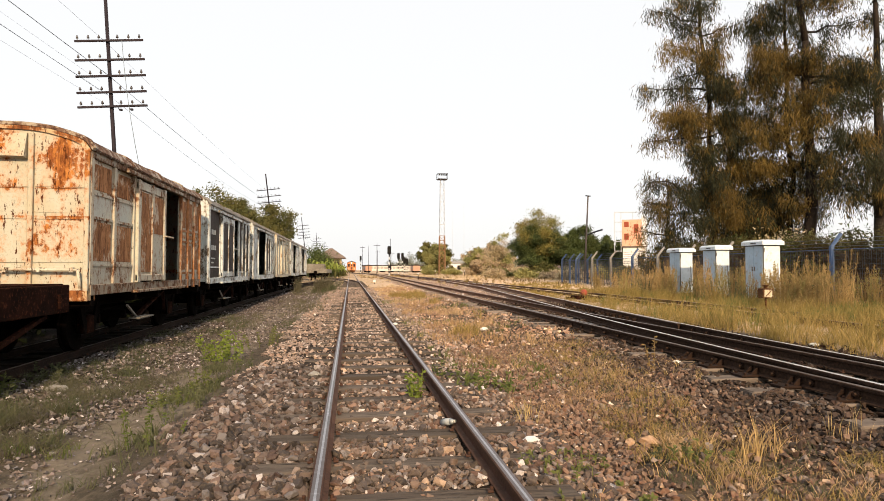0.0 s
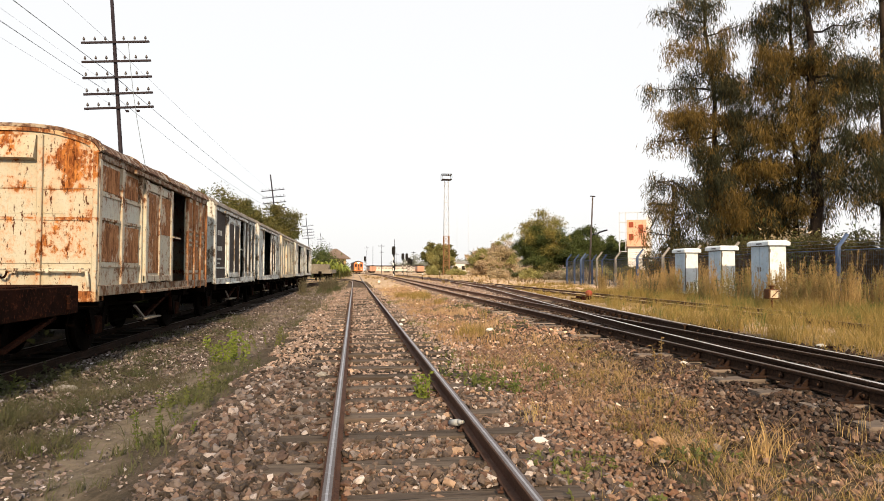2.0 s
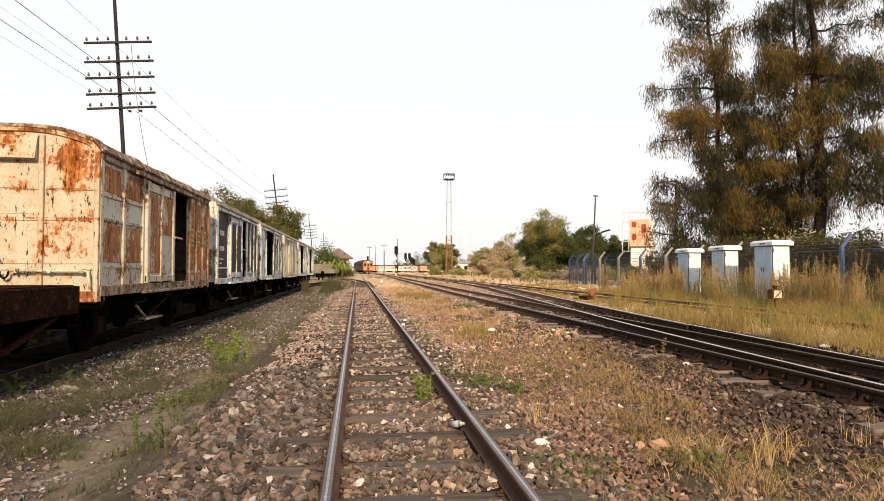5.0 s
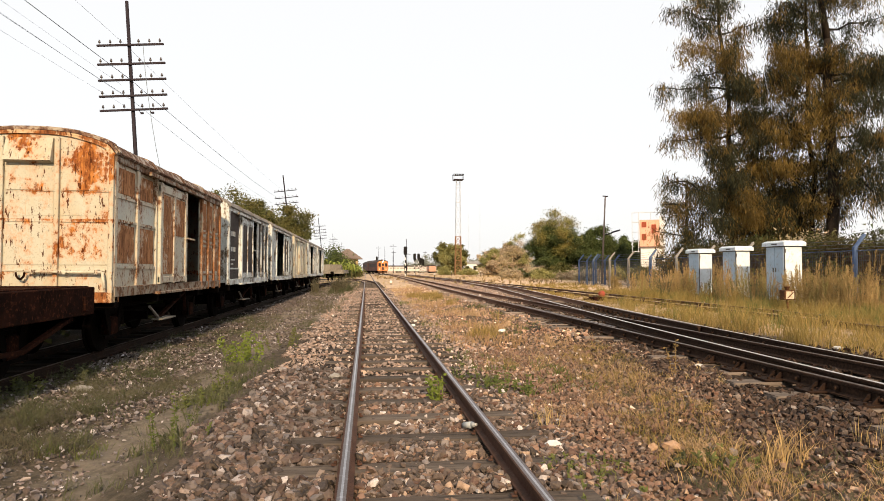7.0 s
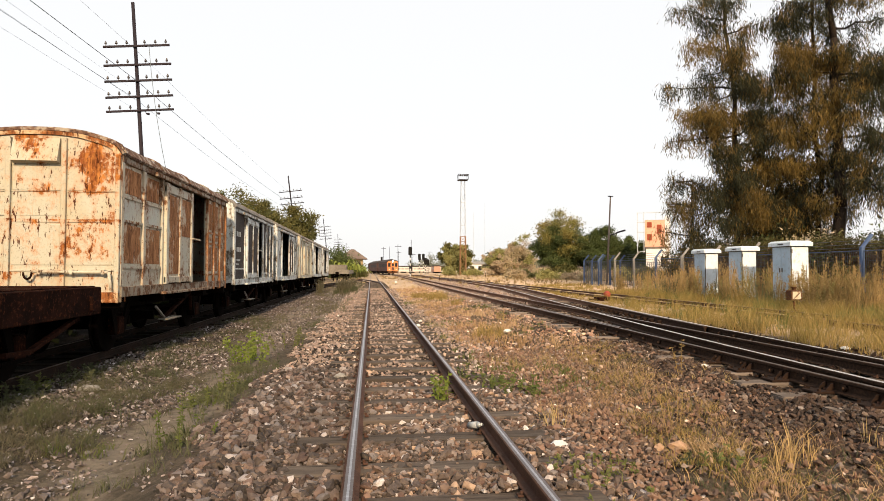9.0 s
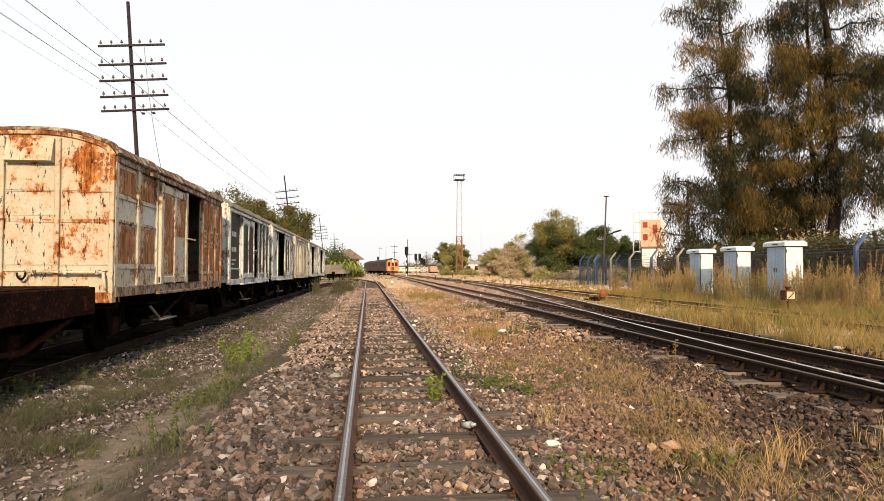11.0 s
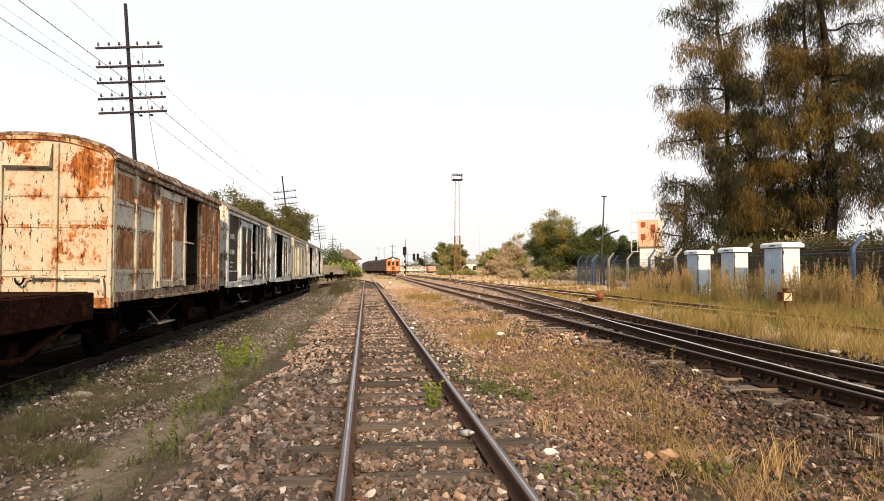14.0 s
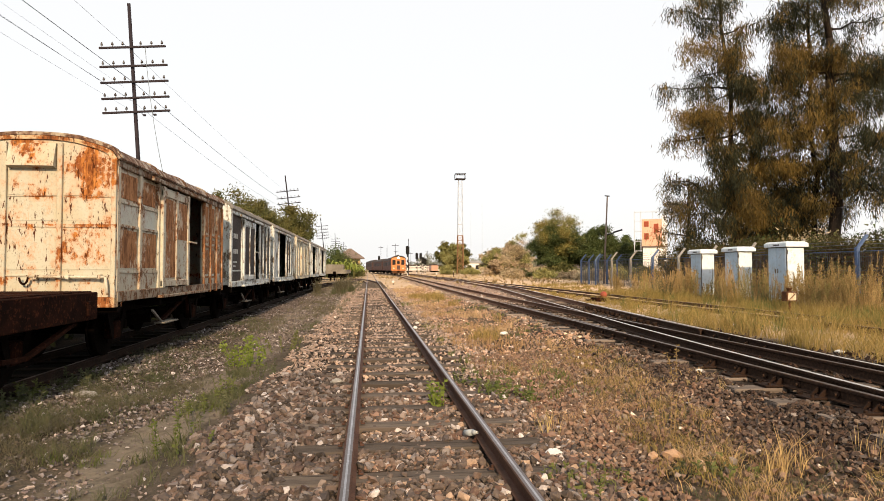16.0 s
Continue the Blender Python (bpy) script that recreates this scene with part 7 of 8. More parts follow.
for i, (bx, by, bh) in enumerate(((-5.3, 97, 3.0), (-4.4, 96, 3.0), (-3.5, 97, 2.9), (-2.6, 96, 2.7), (-4.0, 99, 3.4), (-6.2, 99, 3.4), (-2.1, 99, 2.4))):
    banana(bx, by, bh, 70 + i)


def palm(x, y, h):
    rng = random.Random(5)
    t = thing("palm_tree", pose(x, y, float(lie(x, y)) - 0.05), label="small dark fan palm beyond the tracks", category="palm tree")
    bm = fresh()
    limb(bm, (0, 0, 0), (0.2, 0, h), 0.2, 0.14, rng, 4, 0.01)
    part("trunk", bm, BARK, t)
    for k in range(16):
        a, e = k * 2.4, rng.uniform(-0.5, 1.1)
        bm, prev = fresh(), None
        for i in range(5):
            f = i / 4
            c = Vector((0.2 + 2.0 * f * math.cos(a) * math.cos(e), 2.0 * f * math.sin(a) * math.cos(e), h + 2.0 * f * math.sin(e) - 0.8 * f * f))
            w = 0.3 * (1 - f) + 0.03
            s = Vector((-math.sin(a), math.cos(a), 0.2)) * w
            cur = (bm.verts.new(c - s), bm.verts.new(c + s))
            if prev:
                bm.faces.new((prev[0], cur[0], cur[1], prev[1]))
            prev = cur
        part("frond", bm, LEAF_DARK, t)


palm(31.5, 168, 5.6)


# ---- fence, cabinets and small railway furniture ----
FX, F0, F1 = 15.5, 10.5, 44.7


def fence():
    t = thing("mesh_fence", label="blue-grey wire mesh fence with concrete posts bent outward at the top", category="fence")
    ys = [F1 - 2.99 * i for i in range(12)]
    def post(x, y, mat, bend=True):
        bm = fresh()
        z = float(lie(x, y)) - 0.05
        block(bm, x - 0.06, x + 0.06, y - 0.06, y + 0.06, z, z + 1.9, 0.012)
        if bend:
            bar(bm, (x, y, z + 1.86), (x + 0.36, y, z + 2.3), 0.085, 0.085)
        part("post", bm, mat, t)
    for i, y in enumerate(ys):
        post(FX, y, BLUEPAINT if i in (0, 1, 4, 9) else CONCRETE)
    for x in (FX + 0.6, FX + 1.3, FX + 2.0, FX + 2.8):
        post(x, F1, BLUEPAINT)
    # wires of the mesh, laid as thin bars both ways
    bm = fresh()
    z0 = 0.32
    for k in range(12):
        bar(bm, (FX, F1, z0 + 0.15 * k), (FX, F0, z0 + 0.15 * k), 0.008, 0.008)
        bar(bm, (FX, F1, z0 + 0.15 * k), (FX + 8, F1, z0 + 0.15 * k), 0.014, 0.014)
    for i in range(int((F1 - F0) / 0.09)):
        bar(bm, (FX, F0 + 0.09 * i, z0), (FX, F0 + 0.09 * i, z0 + 1.65), 0.006, 0.006)
    for i in range(50):
        bar(bm, (FX + 0.16 * i, F1, z0), (FX + 0.16 * i, F1, z0 + 1.65), 0.02, 0.014)
    part("wire_mesh", bm, MESHWIRE, t)
    bm = fresh()
    bar(bm, (FX, F1, z0 + 1.68), (FX, F0, z0 + 1.68), 0.022, 0.022)
    part("top_rail", bm, BLUEPAINT, t)
    bm = fresh()
    for k in range(3):
        x = FX + 0.12 + 0.11 * k
        rod(bm, (x, F1, z0 + 1.78 + 0.13 * k), (x, F0, z0 + 1.78 + 0.13 * k), 0.008, seg=4)
    part("barbed_wire", bm, MESHWIRE, t)


fence()
fw = thing("boundary_wall", label="low overgrown brown wall behind the fence", category="wall", kind="structure")
bm = fresh()
block(bm, 17.0, 17.2, 6, 32, 0.1, 2.0, 0.02)
part("wall_body", bm, surface("mossy_brown_wall", (0.11, 0.07, 0.045), (0.075, 0.055, 0.036), 1.2, (0.16, 0.11, 0.075), 9, 0.95, 0.5), fw)


def creeper():
    nr = np.random.default_rng(3)
    for (a, b2, mat, nm, n, top) in ((11, 31, VINE_BROWN, "dry_creeper", 420, 2.25), (11, 31, LEAF_VINE, "green_creeper", 150, 2.6)):
        tips = [(Vector((16.95 + nr.uniform(-0.15, 0.25), nr.uniform(a, b2), nr.uniform(2.0 if top > 2.5 else 0.3, top))), nr.uniform(0.6, 1.3)) for _ in range(n)]
        ob = leaf_cloud(nm, tips, 130, 0.22, 0.065, mat, nr, 0.3, 0.5)
        tagged(ob, "creeper and dry stems hanging over the wall", "creeper", kind="stuff")


creeper()


def cabinet(x, y, w, d, h, label, turn=0):
    z = float(lie(x, y))
    t = thing("relay_cabinet", pose(x, y, z, 0, 0, turn), label=label, category="relay cabinet", group="relay cabinets by the fence")
    bm = fresh()
    block(bm, -w / 2 - 0.03, w / 2 + 0.03, -d / 2 - 0.03, d / 2 + 0.03, -0.1, 0.12, 0.015)
    part("plinth", bm, CONCRETE, t, "grey concrete plinth")
    bm = fresh()
    block(bm, -w / 2, w / 2, -d / 2, d / 2, 0.122, h - 0.16, 0.015)
    part("body", bm, CABINET, t)
    bm = fresh()     # overhanging lid with sloped edges
    a, b2 = w / 2 + 0.09, d / 2 + 0.09
    lo = [(-a, -b2, h - 0.17), (a, -b2, h - 0.17), (a, b2, h - 0.17), (-a, b2, h - 0.17)]
    vs = [bm.verts.new(p) for p in lo] + [bm.verts.new((p[0], p[1], h - 0.06)) for p in lo] + [bm.verts.new((p[0] * 0.84, p[1] * 0.84, h)) for p in lo]
    bm.faces.new(vs[3::-1])
    for r in (0, 4):
        for i in range(4):
            bm.faces.new((vs[r + i], vs[r + (i + 1) % 4], vs[r + 4 + (i + 1) % 4], vs[r + 4 + i]))
    bm.faces.new(vs[8:12])
    lid = part("lid", bm, CABINET, t)
    bm = fresh()
    block(bm, -a - 0.004, -a + 0.004, -0.22, 0.06, h - 0.13, h - 0.09)
    part("vent_slot", bm, CABSHADOW, lid)
    for k in (-1, 1):
        bm = fresh()
        y0, y1 = (-d / 2 + 0.03, -0.008) if k < 0 else (0.008, d / 2 - 0.03)
        block(bm, -w / 2 - 0.02, -w / 2 - 0.001, y0, y1, 0.18, h - 0.2, 0.006)
        door = part("door", bm, CABDOOR, t, "pale blue-grey steel door")
        bm = fresh()
        block(bm, -w / 2 - 0.05, -w / 2 - 0.02, k * 0.06 - 0.015, k * 0.06 + 0.015, h * 0.5, h * 0.5 + 0.14, 0.004)
        part("handle", bm, CABSHADOW, door)
    bm = fresh()
    block(bm, -w / 2 - 0.012, -w / 2 + 0.012, -d / 2 - 0.012, -d / 2 + 0.012, 0.16, h - 0.19)
    part("corner_seal", bm, CABSHADOW, t, "dark weathered corner seal")
    # dark band that paints the shade below the lid's overhang
    bm = fresh()
    block(bm, -w / 2 - 0.015, w / 2 + 0.015, -d / 2 - 0.015, d / 2 + 0.015, h - 0.2, h - 0.165)
    part("lid_shade_band", bm, CABSHADOW, t, "dark band put in as the shade under the lid")
    for z0 in (0.35, h - 0.4):
        bm = fresh()
        rod(bm, (-w / 2 + 0.02, -d / 2 - 0.02, z0), (-w / 2 + 0.02, -d / 2 - 0.02, z0 + 0.12), 0.014, seg=6)
        part("hinge", bm, CABSHADOW, t)
    bm = fresh()
    rod(bm, (w / 2 - 0.1, -d / 2 - 0.012, h * 0.62), (w / 2 - 0.06, -d / 2 - 0.012, h * 0.2), 0.012, seg=5)
    part("stain_strip", bm, CONCRETE, t)


for cy in (18.04, 20.58, 23.08):
    cabinet(13.16 if cy < 20 else 13.08, cy, 0.6 if cy < 20 else 0.54, 0.94 if cy < 20 else 0.84, 2.03 if cy < 20 else 1.95, "white steel relay cabinet with blue-grey doors and a sloped lid", 0)


def point_indicator(x, y):
    z = float(lie(x, y)) - 0.03
    t = thing("point_indicator", pose(x, y, z, 0, 0, -8), label="rusty brown point indicator with a barred white target", category="railway sign")
    bm = fresh()
    rod(bm, (0, 0, 0), (0, 0, 0.36), 0.03)
    block(bm, -0.12, 0.12, -0.1, 0.1, 0, 0.08, 0.01)
    part("post", bm, RUSTBOX, t)
    bm = fresh()
    block(bm, -0.14, 0.14, -0.14, 0.14, 0.34, 0.6, 0.012)
    box = part("target_box", bm, RUSTBOX, t)
    bm = fresh()
    block(bm, -0.105, 0.105, -0.148, -0.141, 0.37, 0.57)
    part("white_face", bm, IVORY, box)
    bm = fresh()
    bar(bm, (-0.08, -0.15, 0.39), (0.08, -0.15, 0.55), 0.075, 0.008)
    part("diagonal_bar", bm, RUSTBOX, box)
    bm = fresh()
    rod(bm, (0, 0, 0.6), (0, 0, 0.66), 0.05)
    rod(bm, (0, 0, 0.66), (0, 0, 0.7), 0.08)
    part("cap", bm, RUSTBOX, t)


point_indicator(10.83, 14.64)


def point_lever(x, y):
    t = thing("point_lever", pose(x, y, float(lie(x, y)) - 0.02), label="red-painted point lever box with a weight beside the turnout", category="point lever")
    bm = fresh()
    block(bm, -0.22, 0.22, -0.28, 0.28, 0, 0.16, 0.02)
    part("base", bm, BROWNSTEEL, t)
    bm = fresh()
    bmesh.ops.create_uvsphere(bm, u_segments=16, v_segments=10, radius=0.135, matrix=Matrix.Translation((0.2, 0, 0.26)))
    part("weight", bm, REDPAINT, t)
    bm = fresh()
    bar(bm, (0, 0, 0.1), (0.2, 0, 0.3), 0.05, 0.05)
    bar(bm, (-0.5, 0.0, 0.06), (0, 0, 0.1), 0.05, 0.05)
    part("lever", bm, BROWNSTEEL, t)


point_lever(8.25, 21.9)


def marker_disc(x, y, r, h, label):
    t = thing("marker_lamp", pose(x, y, float(lie(x, y)) - 0.02), label=label, category="railway sign")
    bm = fresh()
    rod(bm, (0, 0, 0), (0, 0, h), 0.03)
    part("post", bm, BROWNSTEEL, t)
    bm = fresh()
    rod(bm, (0, -0.05, h), (0, 0.05, h), r, seg=18)
    part("disc", bm, SIGNALWHITE, t)


marker_disc(1.85, 56.6, 0.125, 0.3, "white round marker disc low beside the track")
marker_disc(7.3, 70, 0.09, 0.7, "white marker lamp on a dark post among the far tracks")
marker_disc(12.2, 92, 0.08, 0.9, "white marker lamp on a dark post among the far tracks")
marker_disc(17.4, 96, 0.08, 0.9, "white marker lamp on a dark post among the far tracks")


def signal(x, y, h, label, striped=True):
    t = thing("colour_light_signal", pose(x, y, float(lie(x, y)) - 0.03), label=label, category="railway signal")
    n = 8
    for k in range(n):
        bm = fresh()
        rod(bm, (0, 0, k * (h - 1.6) / n), (0, 0, (k + 1) * (h - 1.6) / n), 0.1, seg=8)
        part("post_band", bm, SIGNALWHITE if k % 2 == 0 or not striped else SIGNALBLACK, t)
    bm = fresh()
    block(bm, -0.33, 0.33, -0.05, 0.02, h - 1.65, h - 0.1, 0.15)
    head = part("backboard", bm, SIGNALBLACK, t)
    bm = fresh()
    for z in (h - 1.3, h - 0.85, h - 0.4):
        rod(bm, (0, -0.05, z), (0, -0.28, z), 0.13, 0.12, 10)
    part("lamp_hood", bm, SIGNALBLACK, head)
    bm = fresh()
    rod(bm, (0.2, 0.1, 0), (0.2, 0.1, h - 0.5), 0.03, seg=5)
    part("ladder", bm, SIGNALBLACK, t)


signal(6.7, 114, 5.6, "black colour-light signal on a black and white banded post")
signal(3.1, 210, 5.9, "black colour-light signal beyond the crossover")
signal(11.3, 152, 5.3, "black colour-light signal on a banded post among the far tracks")
signal(12.6, 156, 5.4, "black colour-light signal on a banded post among the far tracks")
signal(13.3, 158, 4.4, "black colour-light signal on a banded post among the far tracks")
signal(14.1, 160, 4.1, "black colour-light signal on a banded post among the far tracks")
signal(9.0, 150, 2.6, "low black signal beside the far track", False)


def thin_pole(x, y, h, label, arms=0):
    t = thing("yard_pole", pose(x, y, float(lie(x, y)) - 0.03), label=label, category="pole")
    bm = fresh()
    rod(bm, (0, 0, 0), (0, 0, h), 0.075 if h < 15 else 0.06, 0.055 if h < 15 else 0.03, 7)
    part("pole", bm, POLEIRON if h < 15 else MASTWHITE, t)
    for k in range(arms):
        bm = fresh()
        block(bm, -0.9, 0.9, -0.06, 0.06, h - 0.6 - 0.7 * k, h - 0.48 - 0.7 * k)
        part("crossarm", bm, POLEIRON, t)


for px, py, ph, pa in ((8.4, 138, 8.0, 0), (6.9, 172, 8.3, 1), (5.6, 205, 9.0, 0), (4.2, 235, 10, 1), (13.5, 210, 7.0, 1), (10.0, 240, 8.5, 1), (24, 260, 9, 1), (31, 230, 11, 0), (30.9, 190, 19, 0), (34.4, 190, 22, 0)):
    thin_pole(px, py, ph, "thin dark pole among the far tracks", pa)


def lattice_mast(x, y, h):
    t = thing("floodlight_mast", pose(x, y, float(lie(x, y)) - 0.05), label="tall lattice floodlight mast, orange below and white above", category="light mast")
    def w(z):
        return 0.68 - 0.28 * z / h
    cut = 0.385 * h
    for lo, hi, mat, nm in ((0, cut, MASTORANGE, "lower_lattice"), (cut, h - 1.3, MASTWHITE, "upper_lattice")):
        bm = fresh()
        n = max(4, int((hi - lo) / (1.0 if lo == 0 else 2.4)))
        th = 0.12 if lo == 0 else 0.055
        for k in range(n):
            z0, z1 = lo + (hi - lo) * k / n, lo + (hi - lo) * (k + 1) / n
            for (ax, ay), (cx, cy) in (((-1, -1), (1, -1)), ((1, -1), (1, 1)), ((1, 1), (-1, 1)), ((-1, 1), (-1, -1))):
                bar(bm, (ax * w(z0), ay * w(z0), z0), (ax * w(z1), ay * w(z1), z1), th, th)
                bar(bm, (ax * w(z0), ay * w(z0), z0), (cx * w(z1), cy * w(z1), z1), 0.07 if lo == 0 else 0.045, 0.07 if lo == 0 else 0.045)
                if lo == 0 or k % 2 == 0:
                    bar(bm, (ax * w(z1), ay * w(z1), z1), (cx * w(z1), cy * w(z1), z1), 0.07, 0.07)
        part(nm, bm, mat, t)
    bm = fresh()
    block(bm, -1.1, 1.1, -1.1, 1.1, h - 1.35, h - 1.2, 0.02)
    part("platform", bm, POLEIRON, t)
    for a, b2 in (((-1.1, -1.1), (1.1, -1.1)), ((1.1, -1.1), (1.1, 1.1)), ((1.1, 1.1), (-1.1, 1.1)), ((-1.1, 1.1), (-1.1, -1.1))):
        bm = fresh()
        bar(bm, (*a, h - 0.1), (*b2, h - 0.1), 0.1, 0.1)
        part("rail", bm, POLEIRON, t)
        bm = fresh()
        bar(bm, (*a, h - 1.2), (*a, h - 0.05), 0.08, 0.08)
        part("post", bm, POLEIRON, t)
    for k in range(4):
        bm = fresh()
        block(bm, -0.9 + 0.5 * k, -0.6 + 0.5 * k, -1.3, -1.05, h - 0.55, h - 0.2, 0.03)
        part("floodlight", bm, SIGNALBLACK, t)


lattice_mast(20.1, 139, 22.8)


def lamp_post(x, y, h):
    t = thing("lamp_post", pose(x, y, float(lie(x, y)) - 0.05, 0, 2.8, 0), label="grey concrete lamp post with a side arm behind the fence", category="street lamp")
    bm = fresh()
    rod(bm, (0, 0, 0), (0, 0, h), 0.085, 0.055, 8)
    part("post", bm, surface("brown_grey_post", (0.2, 0.15, 0.12), (0.26, 0.22, 0.2), 0.8, None, 12, 0.8, 0.2), t)
    bm = fresh()
    block(bm, -0.2, 0.2, -0.06, 0.06, h - 0.02, h + 0.05, 0.01)
    part("cap_bracket", bm, POLEIRON, t)
    bm = fresh()
    bar(bm, (0, 0, 3.85), (1.25, 0, 4.3), 0.07, 0.07)
    bar(bm, (0.6, 0, 4.1), (1.3, 0, 4.34), 0.12, 0.12)
    part("lamp_arm", bm, POLEIRON, t)


lamp_post(17.75, 46.0, 6.9)


# ---- buildings ----
def signal_cabin(x, y):
    t = thing("signal_cabin", pose(x, y, 0.05), label="small ochre signal cabin under a hipped clay-tile roof", category="signal cabin")
    bm = fresh()
    block(bm, -1.9, 1.9, -1.9, 1.9, 0, 3.3, 0.02)
    part("wall", bm, PLASTER_Y, t)
    bm = fresh()
    e, rz, top = 2.7, 3.3, 5.2
    v = [bm.verts.new(p) for p in ((-e, -e, rz), (e, -e, rz), (e, e, rz), (-e, e, rz), (-e, -e, rz + 0.12), (e, -e, rz + 0.12), (e, e, rz + 0.12), (-e, e, rz + 0.12), (-0.25, 0, top), (0.25, 0, top))]
    for f in ((3, 2, 1, 0), (0, 1, 5, 4), (1, 2, 6, 5), (2, 3, 7, 6), (3, 0, 4, 7), (4, 5, 9, 8), (5, 6, 9), (6, 7, 8, 9), (7, 4, 8)):
        bm.faces.new([v[i] for i in f])
    part("roof", bm, ROOFTILE, t)
    for k in range(3):
        win = new("window")
        win.parent = t
        bm = fresh()
        block(bm, -1.5 + k * 1.1, -0.7 + k * 1.1, -1.96, -1.89, 1.9, 3.0, 0.01)
        part("frame", bm, TIMBER, win)
        bm = fresh()
        block(bm, -1.43 + k * 1.1, -0.77 + k * 1.1, -1.975, -1.962, 1.98, 2.92)
        part("pane", bm, TRAINGLASS, win)


signal_cabin(-3.8, 116)


def orange_house(x, y):
    t = thing("apartment_block", pose(x, y, 0.1, 0, 0, -25), label="orange brick building on a white base with red shutters and scaffold", category="building")
    bm = fresh()
    block(bm, -1.1, 1.5, -2.5, 3, 0, 3.9, 0.02)
    part("base_wall", bm, PLASTER_W, t)
    bm = fresh()
    block(bm, -1.2, 0.95, -2.6, 3, 3.9, 7.0, 0.02)
    part("upper_wall", bm, BRICKORANGE, t)
    bm = fresh()
    block(bm, 0.96, 1.5, -2.45, 2.9, 3.99, 7.4, 0.02)
    part("stair_tower", bm, PLASTER_W, t, "white plastered stair tower")
    bm = fresh()
    block(bm, -1.3, 1.55, -2.7, 3.1, 3.82, 3.98, 0.02)
    part("ledge", bm, ROOFTILE, t)
    for u, z0, z1 in ((-0.95, 6.15, 6.75), (-0.95, 4.7, 5.4), (0.1, 5.45, 6.45)):
        win = new("window")
        win.parent = t
        bm = fresh()
        block(bm, u, u + 0.5, -2.68, -2.59, z0, z1, 0.01)
        part("shutter", bm, REDSHUTTER, win)
    bm = fresh()
    block(bm, 0.5, 1.2, -2.56, -2.49, 1.7, 2.8)
    part("base_window", bm, TRAINGLASS, t)
    bm = fresh()
    for u in (-2.0, -1.3):
        bar(bm, (u, -2.8, 3.3), (u, -2.8, 7.9), 0.07, 0.07)
    for z in (3.4, 4.5, 5.6, 6.7, 7.8):
        bar(bm, (-2.0, -2.8, z), (1.4 if z > 7 else -1.2, -2.8, z), 0.07, 0.07)
    for u in (0.0, 0.7, 1.4):
        bar(bm, (u, -2.8, 7.0), (u, -2.8, 7.8), 0.06, 0.06)
    part("scaffold_frame", bm, MASTWHITE, t)


orange_house(32.61, 69.0)


def shed(x, y, w, d, h, mat, label, turn=0):
    t = thing("low_building", pose(x, y, 0.1, 0, 0, turn), label=label, category="building")
    bm = fresh()
    block(bm, -w / 2, w / 2, -d / 2, d / 2, 0, h, 0.02)
    part("wall", bm, mat, t)
    bm = fresh()
    prism(bm, [(-w / 2 - 0.4, -d / 2 - 0.4, h), (-w / 2 - 0.4, d / 2 + 0.4, h), (-w / 2 - 0.4, 0, h + d * 0.18)], (w + 0.8, 0, 0))
    part("roof", bm, ROOFTILE if mat is not PLASTER_W else CONCRETE, t)
    for k in range(max(2, int(w / 3))):
        bm = fresh()
        u = -w / 2 + (k + 0.5) * w / max(2, int(w / 3))
        block(bm, u - 0.5, u + 0.5, -d / 2 - 0.05, -d / 2 + 0.01, h * 0.4, h * 0.8)
        part("window", bm, TRAINGLASS, t)


shed(30.5, 185, 4.6, 4, 3.2, PLASTER_W, "small white building beyond the tracks")
shed(34, 108, 8, 4, 1.7, CONCRETE, "low grey shed among the scrub", 8)


def far_coach(x, y, L, side, label, turn=90):
    """A parked coach at the end of the yard."""
    t = thing("parked_coach", pose(x, y, 0.12, 0, 0, turn), label=label, category="railway coach", group="parked coaches at the end of the yard")
    bm = fresh()
    block(bm, -1.35, 1.35, 0, L, 0.7, 2.9, 0.05)
    part("body", bm, side, t)
    bm = fresh()
    prism(bm, [(-1.4, 0, 2.9), (-1.0, 0, 3.3), (0, 0, 3.45), (1.0, 0, 3.3), (1.4, 0, 2.9)], (0, L, 0))
    part("roof", bm, TRAINROOF, t)
    for s in (-1, 1):
        for k in range(int(L / 1.6)):
            bm = fresh()
            block(bm, s * 1.36 - 0.02, s * 1.36 + 0.02, 0.6 + 1.6 * k, 1.7 + 1.6 * k, 1.7, 2.5)
            part("window", bm, HAZYGLASS, t)
    for yb in (2.5, L - 2.5):
        bm = fresh()
        block(bm, -1.0, 1.0, yb - 1.3, yb + 1.3, 0.15, 0.7, 0.1)
        part("bogie", bm, DIRTYSTEEL_SHADED, t)


far_coach(34, 292, 18, HAZYGREY, "haze-paled grey parked coach far down the yard", 80)
far_coach(17.2, 295, 12, HAZYGREY, "haze-paled grey parked coach far down the yard", 83)
far_coach(26.0, 250, 6, FADEDORANGE, "faded orange parked coach far down the yard", 5)
far_coach(7.6, 275, 20, FADEDORANGE, "faded orange parked railcar far down the yard", 2)


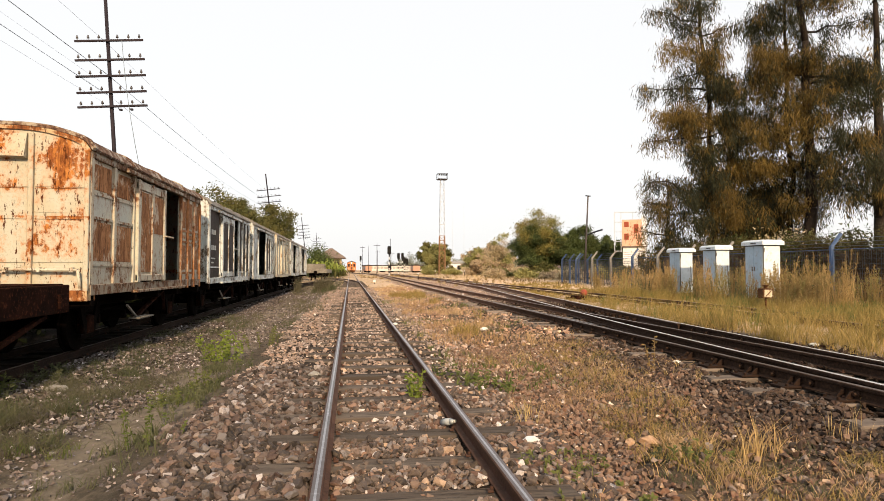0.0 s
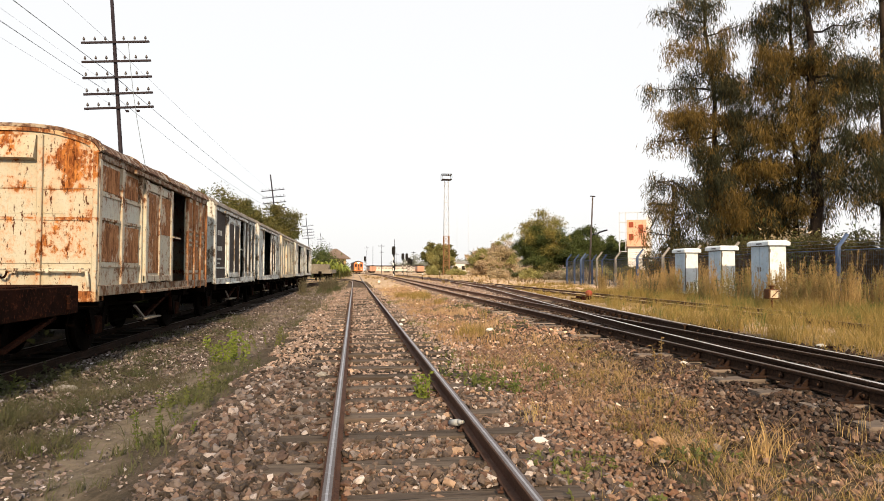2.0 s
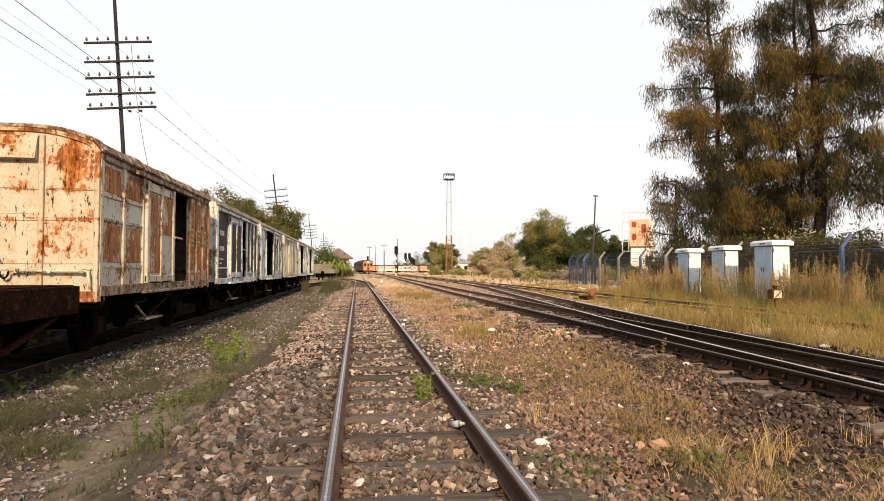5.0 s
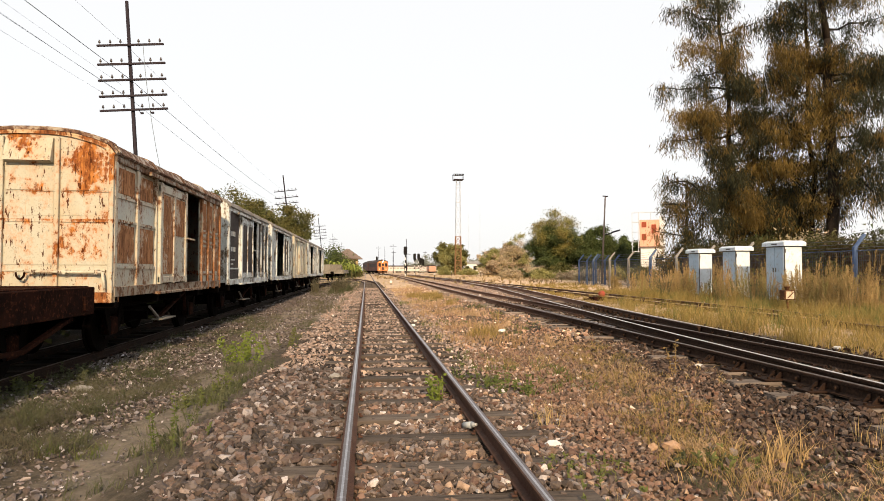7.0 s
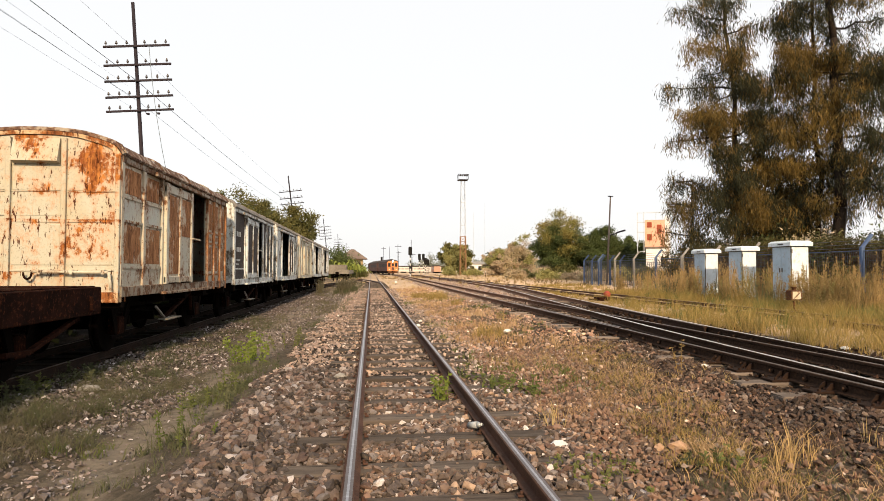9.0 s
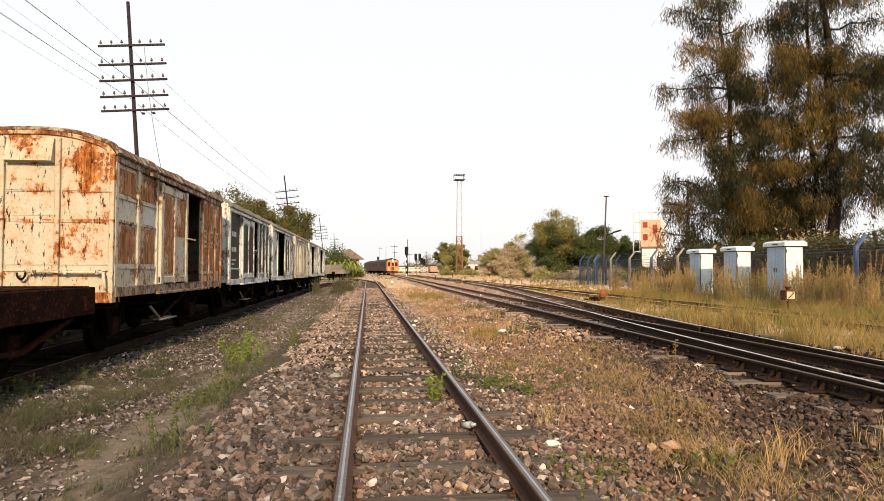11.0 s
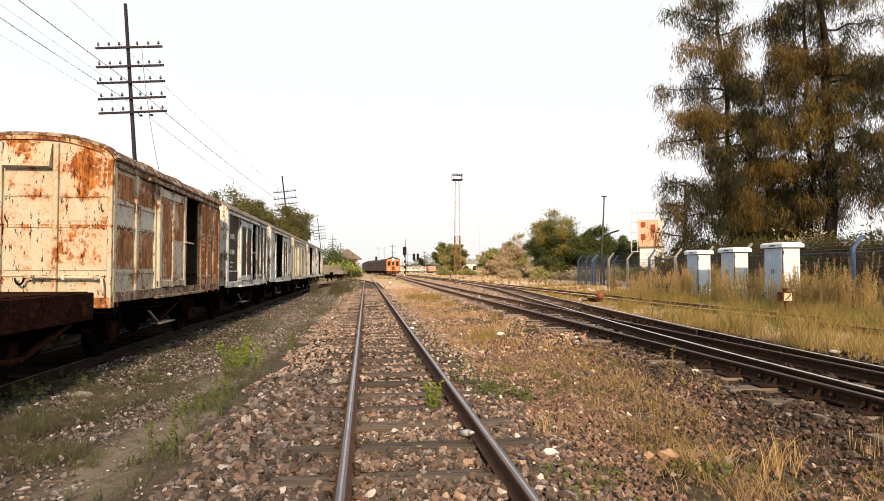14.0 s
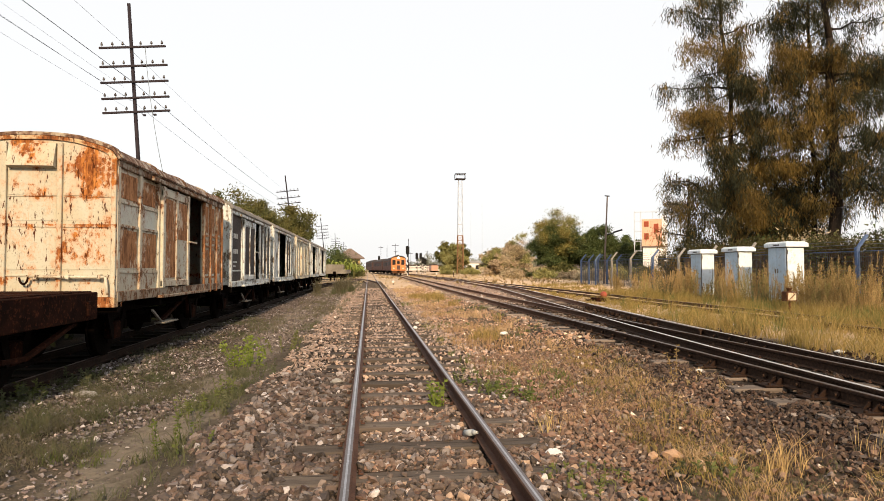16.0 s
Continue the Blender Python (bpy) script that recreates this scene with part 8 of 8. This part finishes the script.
# ---- the railcar train ----
def railcar(front, label):
    """One car of the train; its own space: the front at y = 0 faces -y, the car runs to +y; z from the rail top."""
    t = thing("diesel_railcar", label=label, category="railcar", group="cars of the diesel train")
    L, H = 19.6, 1.38
    bm = fresh()
    for s in (-1, 1):
        block(bm, min(s * H, s * (H - 0.08)), max(s * H, s * (H - 0.08)), 0.35, L, 0.85, 2.95)
    block(bm, -H, H, L - 0.08, L, 0.85, 2.95)
    block(bm, -H, H, 0.35, L, 0.8, 0.95)
    body = part("body", bm, TRAINSIDE, t)
    bm = fresh()
    prof = [(-1.42, 0.3, 2.93), (-1.36, 0.3, 3.15), (-1.05, 0.3, 3.42), (-0.55, 0.3, 3.58), (0, 0.3, 3.63), (0.55, 0.3, 3.58), (1.05, 0.3, 3.42), (1.36, 0.3, 3.15), (1.42, 0.3, 2.93)]
    prism(bm, prof, (0, L - 0.3, 0))
    roof = part("roof", bm, TRAINROOF, t)
    for k in range(6):
        bm = fresh()
        block(bm, -0.25, 0.25, 2.0 + 3.0 * k, 2.6 + 3.0 * k, 3.55, 3.78, 0.05)
        part("roof_vent", bm, TRAINROOF, roof)
    for s in (-1, 1):
        for k in range(10):
            bm = fresh()
            xa, xb = s * (H + 0.004), s * (H - 0.03)
            block(bm, min(xa, xb), max(xa, xb), 2.6 + 1.5 * k, 3.7 + 1.5 * k, 1.85, 2.65)
            win = part("window", bm, TRAINGLASS, body)
        for y0 in (0.9, 18.0):
            bm = fresh()
            xa, xb = s * (H + 0.006), s * (H - 0.03)
            block(bm, min(xa, xb), max(xa, xb), y0, y0 + 0.8, 0.95, 2.75)
            part("side_door", bm, TRAINSIDE, body)
        bm = fresh()
        xa, xb = s * (H + 0.008), s * (H - 0.01)
        block(bm, min(xa, xb), max(xa, xb), 1.9, L, 1.55, 1.68)
        part("waist_band", bm, TRAINSIDE, body)
    # front: bevelled corners, three windows, gangway door
    bm = fresh()
    ring = [(-1.38, 0.4, 0.85), (-1.2, 0.06, 0.85), (-0.5, 0.0, 0.85), (0.5, 0.0, 0.85), (1.2, 0.06, 0.85), (1.38, 0.4, 0.85)]
    prism(bm, ring, (0, 0, 2.15))
    top = [(-1.38, 0.4, 3.0), (-1.2, 0.06, 3.0), (-0.5, 0, 3.0), (0.5, 0, 3.0), (1.2, 0.06, 3.0), (1.38, 0.4, 3.0)]
    cap = [(-1.3, 0.42, 3.2), (-1.05, 0.16, 3.25), (-0.45, 0.1, 3.34), (0.45, 0.1, 3.34), (1.05, 0.16, 3.25), (1.3, 0.42, 3.2)]
    a, c = [bm.verts.new(p) for p in top], [bm.verts.new(p) for p in cap]
    for i in range(5):
        bm.faces.new((a[i], a[i + 1], c[i + 1], c[i]))
    bm.faces.new(c)
    face = part("front", bm, TRAINORANGE if front else TRAINSIDE, t, "orange front" if front else "")
    bm = fresh()
    prism(bm, [(-1.38, 0.05, 3.16), (-1.0, 0.05, 3.42), (-0.5, 0.05, 3.56), (0.5, 0.05, 3.56), (1.0, 0.05, 3.42), (1.38, 0.05, 3.16), (0.5, 0.05, 3.32), (-0.5, 0.05, 3.32)], (0, 0.3, 0))
    part("roof_brow", bm, TRAINROOF, t)
    for u0, u1 in ((-1.12, -0.52), (0.52, 1.12)):
        bm = fresh()
        block(bm, u0, u1, -0.012, 0.1, 1.9, 2.8, 0.01)
        part("windscreen", bm, TRAINGLASS, face)
    bm = fresh()
    block(bm, -0.36, 0.36, -0.05, 0.02, 0.95, 2.85, 0.01)
    door = part("gangway_door", bm, TRAINORANGE if front else TRAINSIDE, face)
    bm = fresh()
    block(bm, -0.25, 0.25, -0.062, -0.04, 2.0, 2.7)
    part("door_window", bm, TRAINGLASS, door)
    if front:
        bm = fresh()
        rod(bm, (0, 0.1, 3.18), (0, -0.06, 3.18), 0.24, seg=16)
        part("headlamp_housing", bm, TRAINORANGE, face)
        bm = fresh()
        rod(bm, (0, -0.055, 3.18), (0, -0.075, 3.18), 0.18, seg=16)
        part("headlamp", bm, HEADLAMP, face, "bright headlamp")
        for s in (-1, 1):
            bm = fresh()
            rod(bm, (s * 0.85, 0.1, 1.25), (s * 0.85, -0.05, 1.25), 0.13, seg=12)
            part("lower_lamp", bm, SIGNALWHITE, face)
        bm = fresh()
        block(bm, -1.15, 1.15, -0.06, 0.3, 0.35, 0.85, 0.03)
        for k in range(7):
            bar(bm, (-0.9 + 0.3 * k, -0.1, 0.15), (-0.9 + 0.3 * k, -0.02, 0.6), 0.05, 0.05)
        part("cowcatcher", bm, RUSTBOX, t, "rust-brown cowcatcher")
        bm = fresh()
        block(bm, -0.3, 0.3, -0.068, -0.04, 1.0, 1.8, 0.01)
        part("door_panel", bm, TRAINSIDE, door)
    bm = fresh()
    block(bm, -0.2, 0.2, -0.5, 0.1, 0.6, 0.85, 0.04)
    part("coupler", bm, DIRTYSTEEL_SHADED, t)
    for yb in (3.2, L - 3.2):
        bg = new("bogie")
        bg.parent, bg.matrix_basis = t, pose(0, yb, 0)
        bm = fresh()
        for s in (-1, 1):
            block(bm, s * 0.95 - 0.06, s * 0.95 + 0.06, -1.5, 1.5, 0.35, 0.65, 0.03)
        block(bm, -0.95, 0.95, -0.25, 0.25, 0.4, 0.7, 0.03)
        part("bogie_frame", bm, DIRTYSTEEL_SHADED, bg)
        for yw in (-1.05, 1.05):
            bm = fresh()
            for s in (-1, 1):
                rod(bm, (s * 0.47, yw, 0.4), (s * 0.6, yw, 0.4), 0.4, seg=18)
            rod(bm, (-0.5, yw, 0.4), (0.5, yw, 0.4), 0.06)
            part("wheelset", bm, DIRTYSTEEL_SHADED, bg)
    bm = fresh()
    block(bm, -1.0, 1.0, 6.0, 13.5, 0.25, 0.84, 0.05)
    part("underfloor_engine", bm, DIRTYSTEEL_SHADED, t)
    return t


CARS = [railcar(True, "leading orange-fronted maroon diesel railcar with lit headlamp"),
        railcar(False, "maroon diesel railcar, second in the train"),
        railcar(False, "maroon diesel railcar, third in the train"),
        railcar(False, "maroon diesel railcar, last in the train")]


def motions():
    """The train rolls out of the crossover towards the viewer."""
    def front_y(t):
        return 197.0 - 5.1 * t
    for k, car in enumerate(CARS):
        rows = []
        for i in range(33):
            t = 0.5 * i
            ya = front_y(t) + 20.3 * k
            p1, p2 = Vector((train_x(ya + 3.2), ya + 3.2)), Vector((train_x(ya + 16.4), ya + 16.4))
            d = p2 - p1
            yaw = -math.degrees(math.atan2(d.x, d.y))
            org = p1 - d.normalized() * 3.2
            rows.append((t, pose(org.x, org.y, 0.35, 0, 0, yaw)))
        walk(car, rows)


motions()
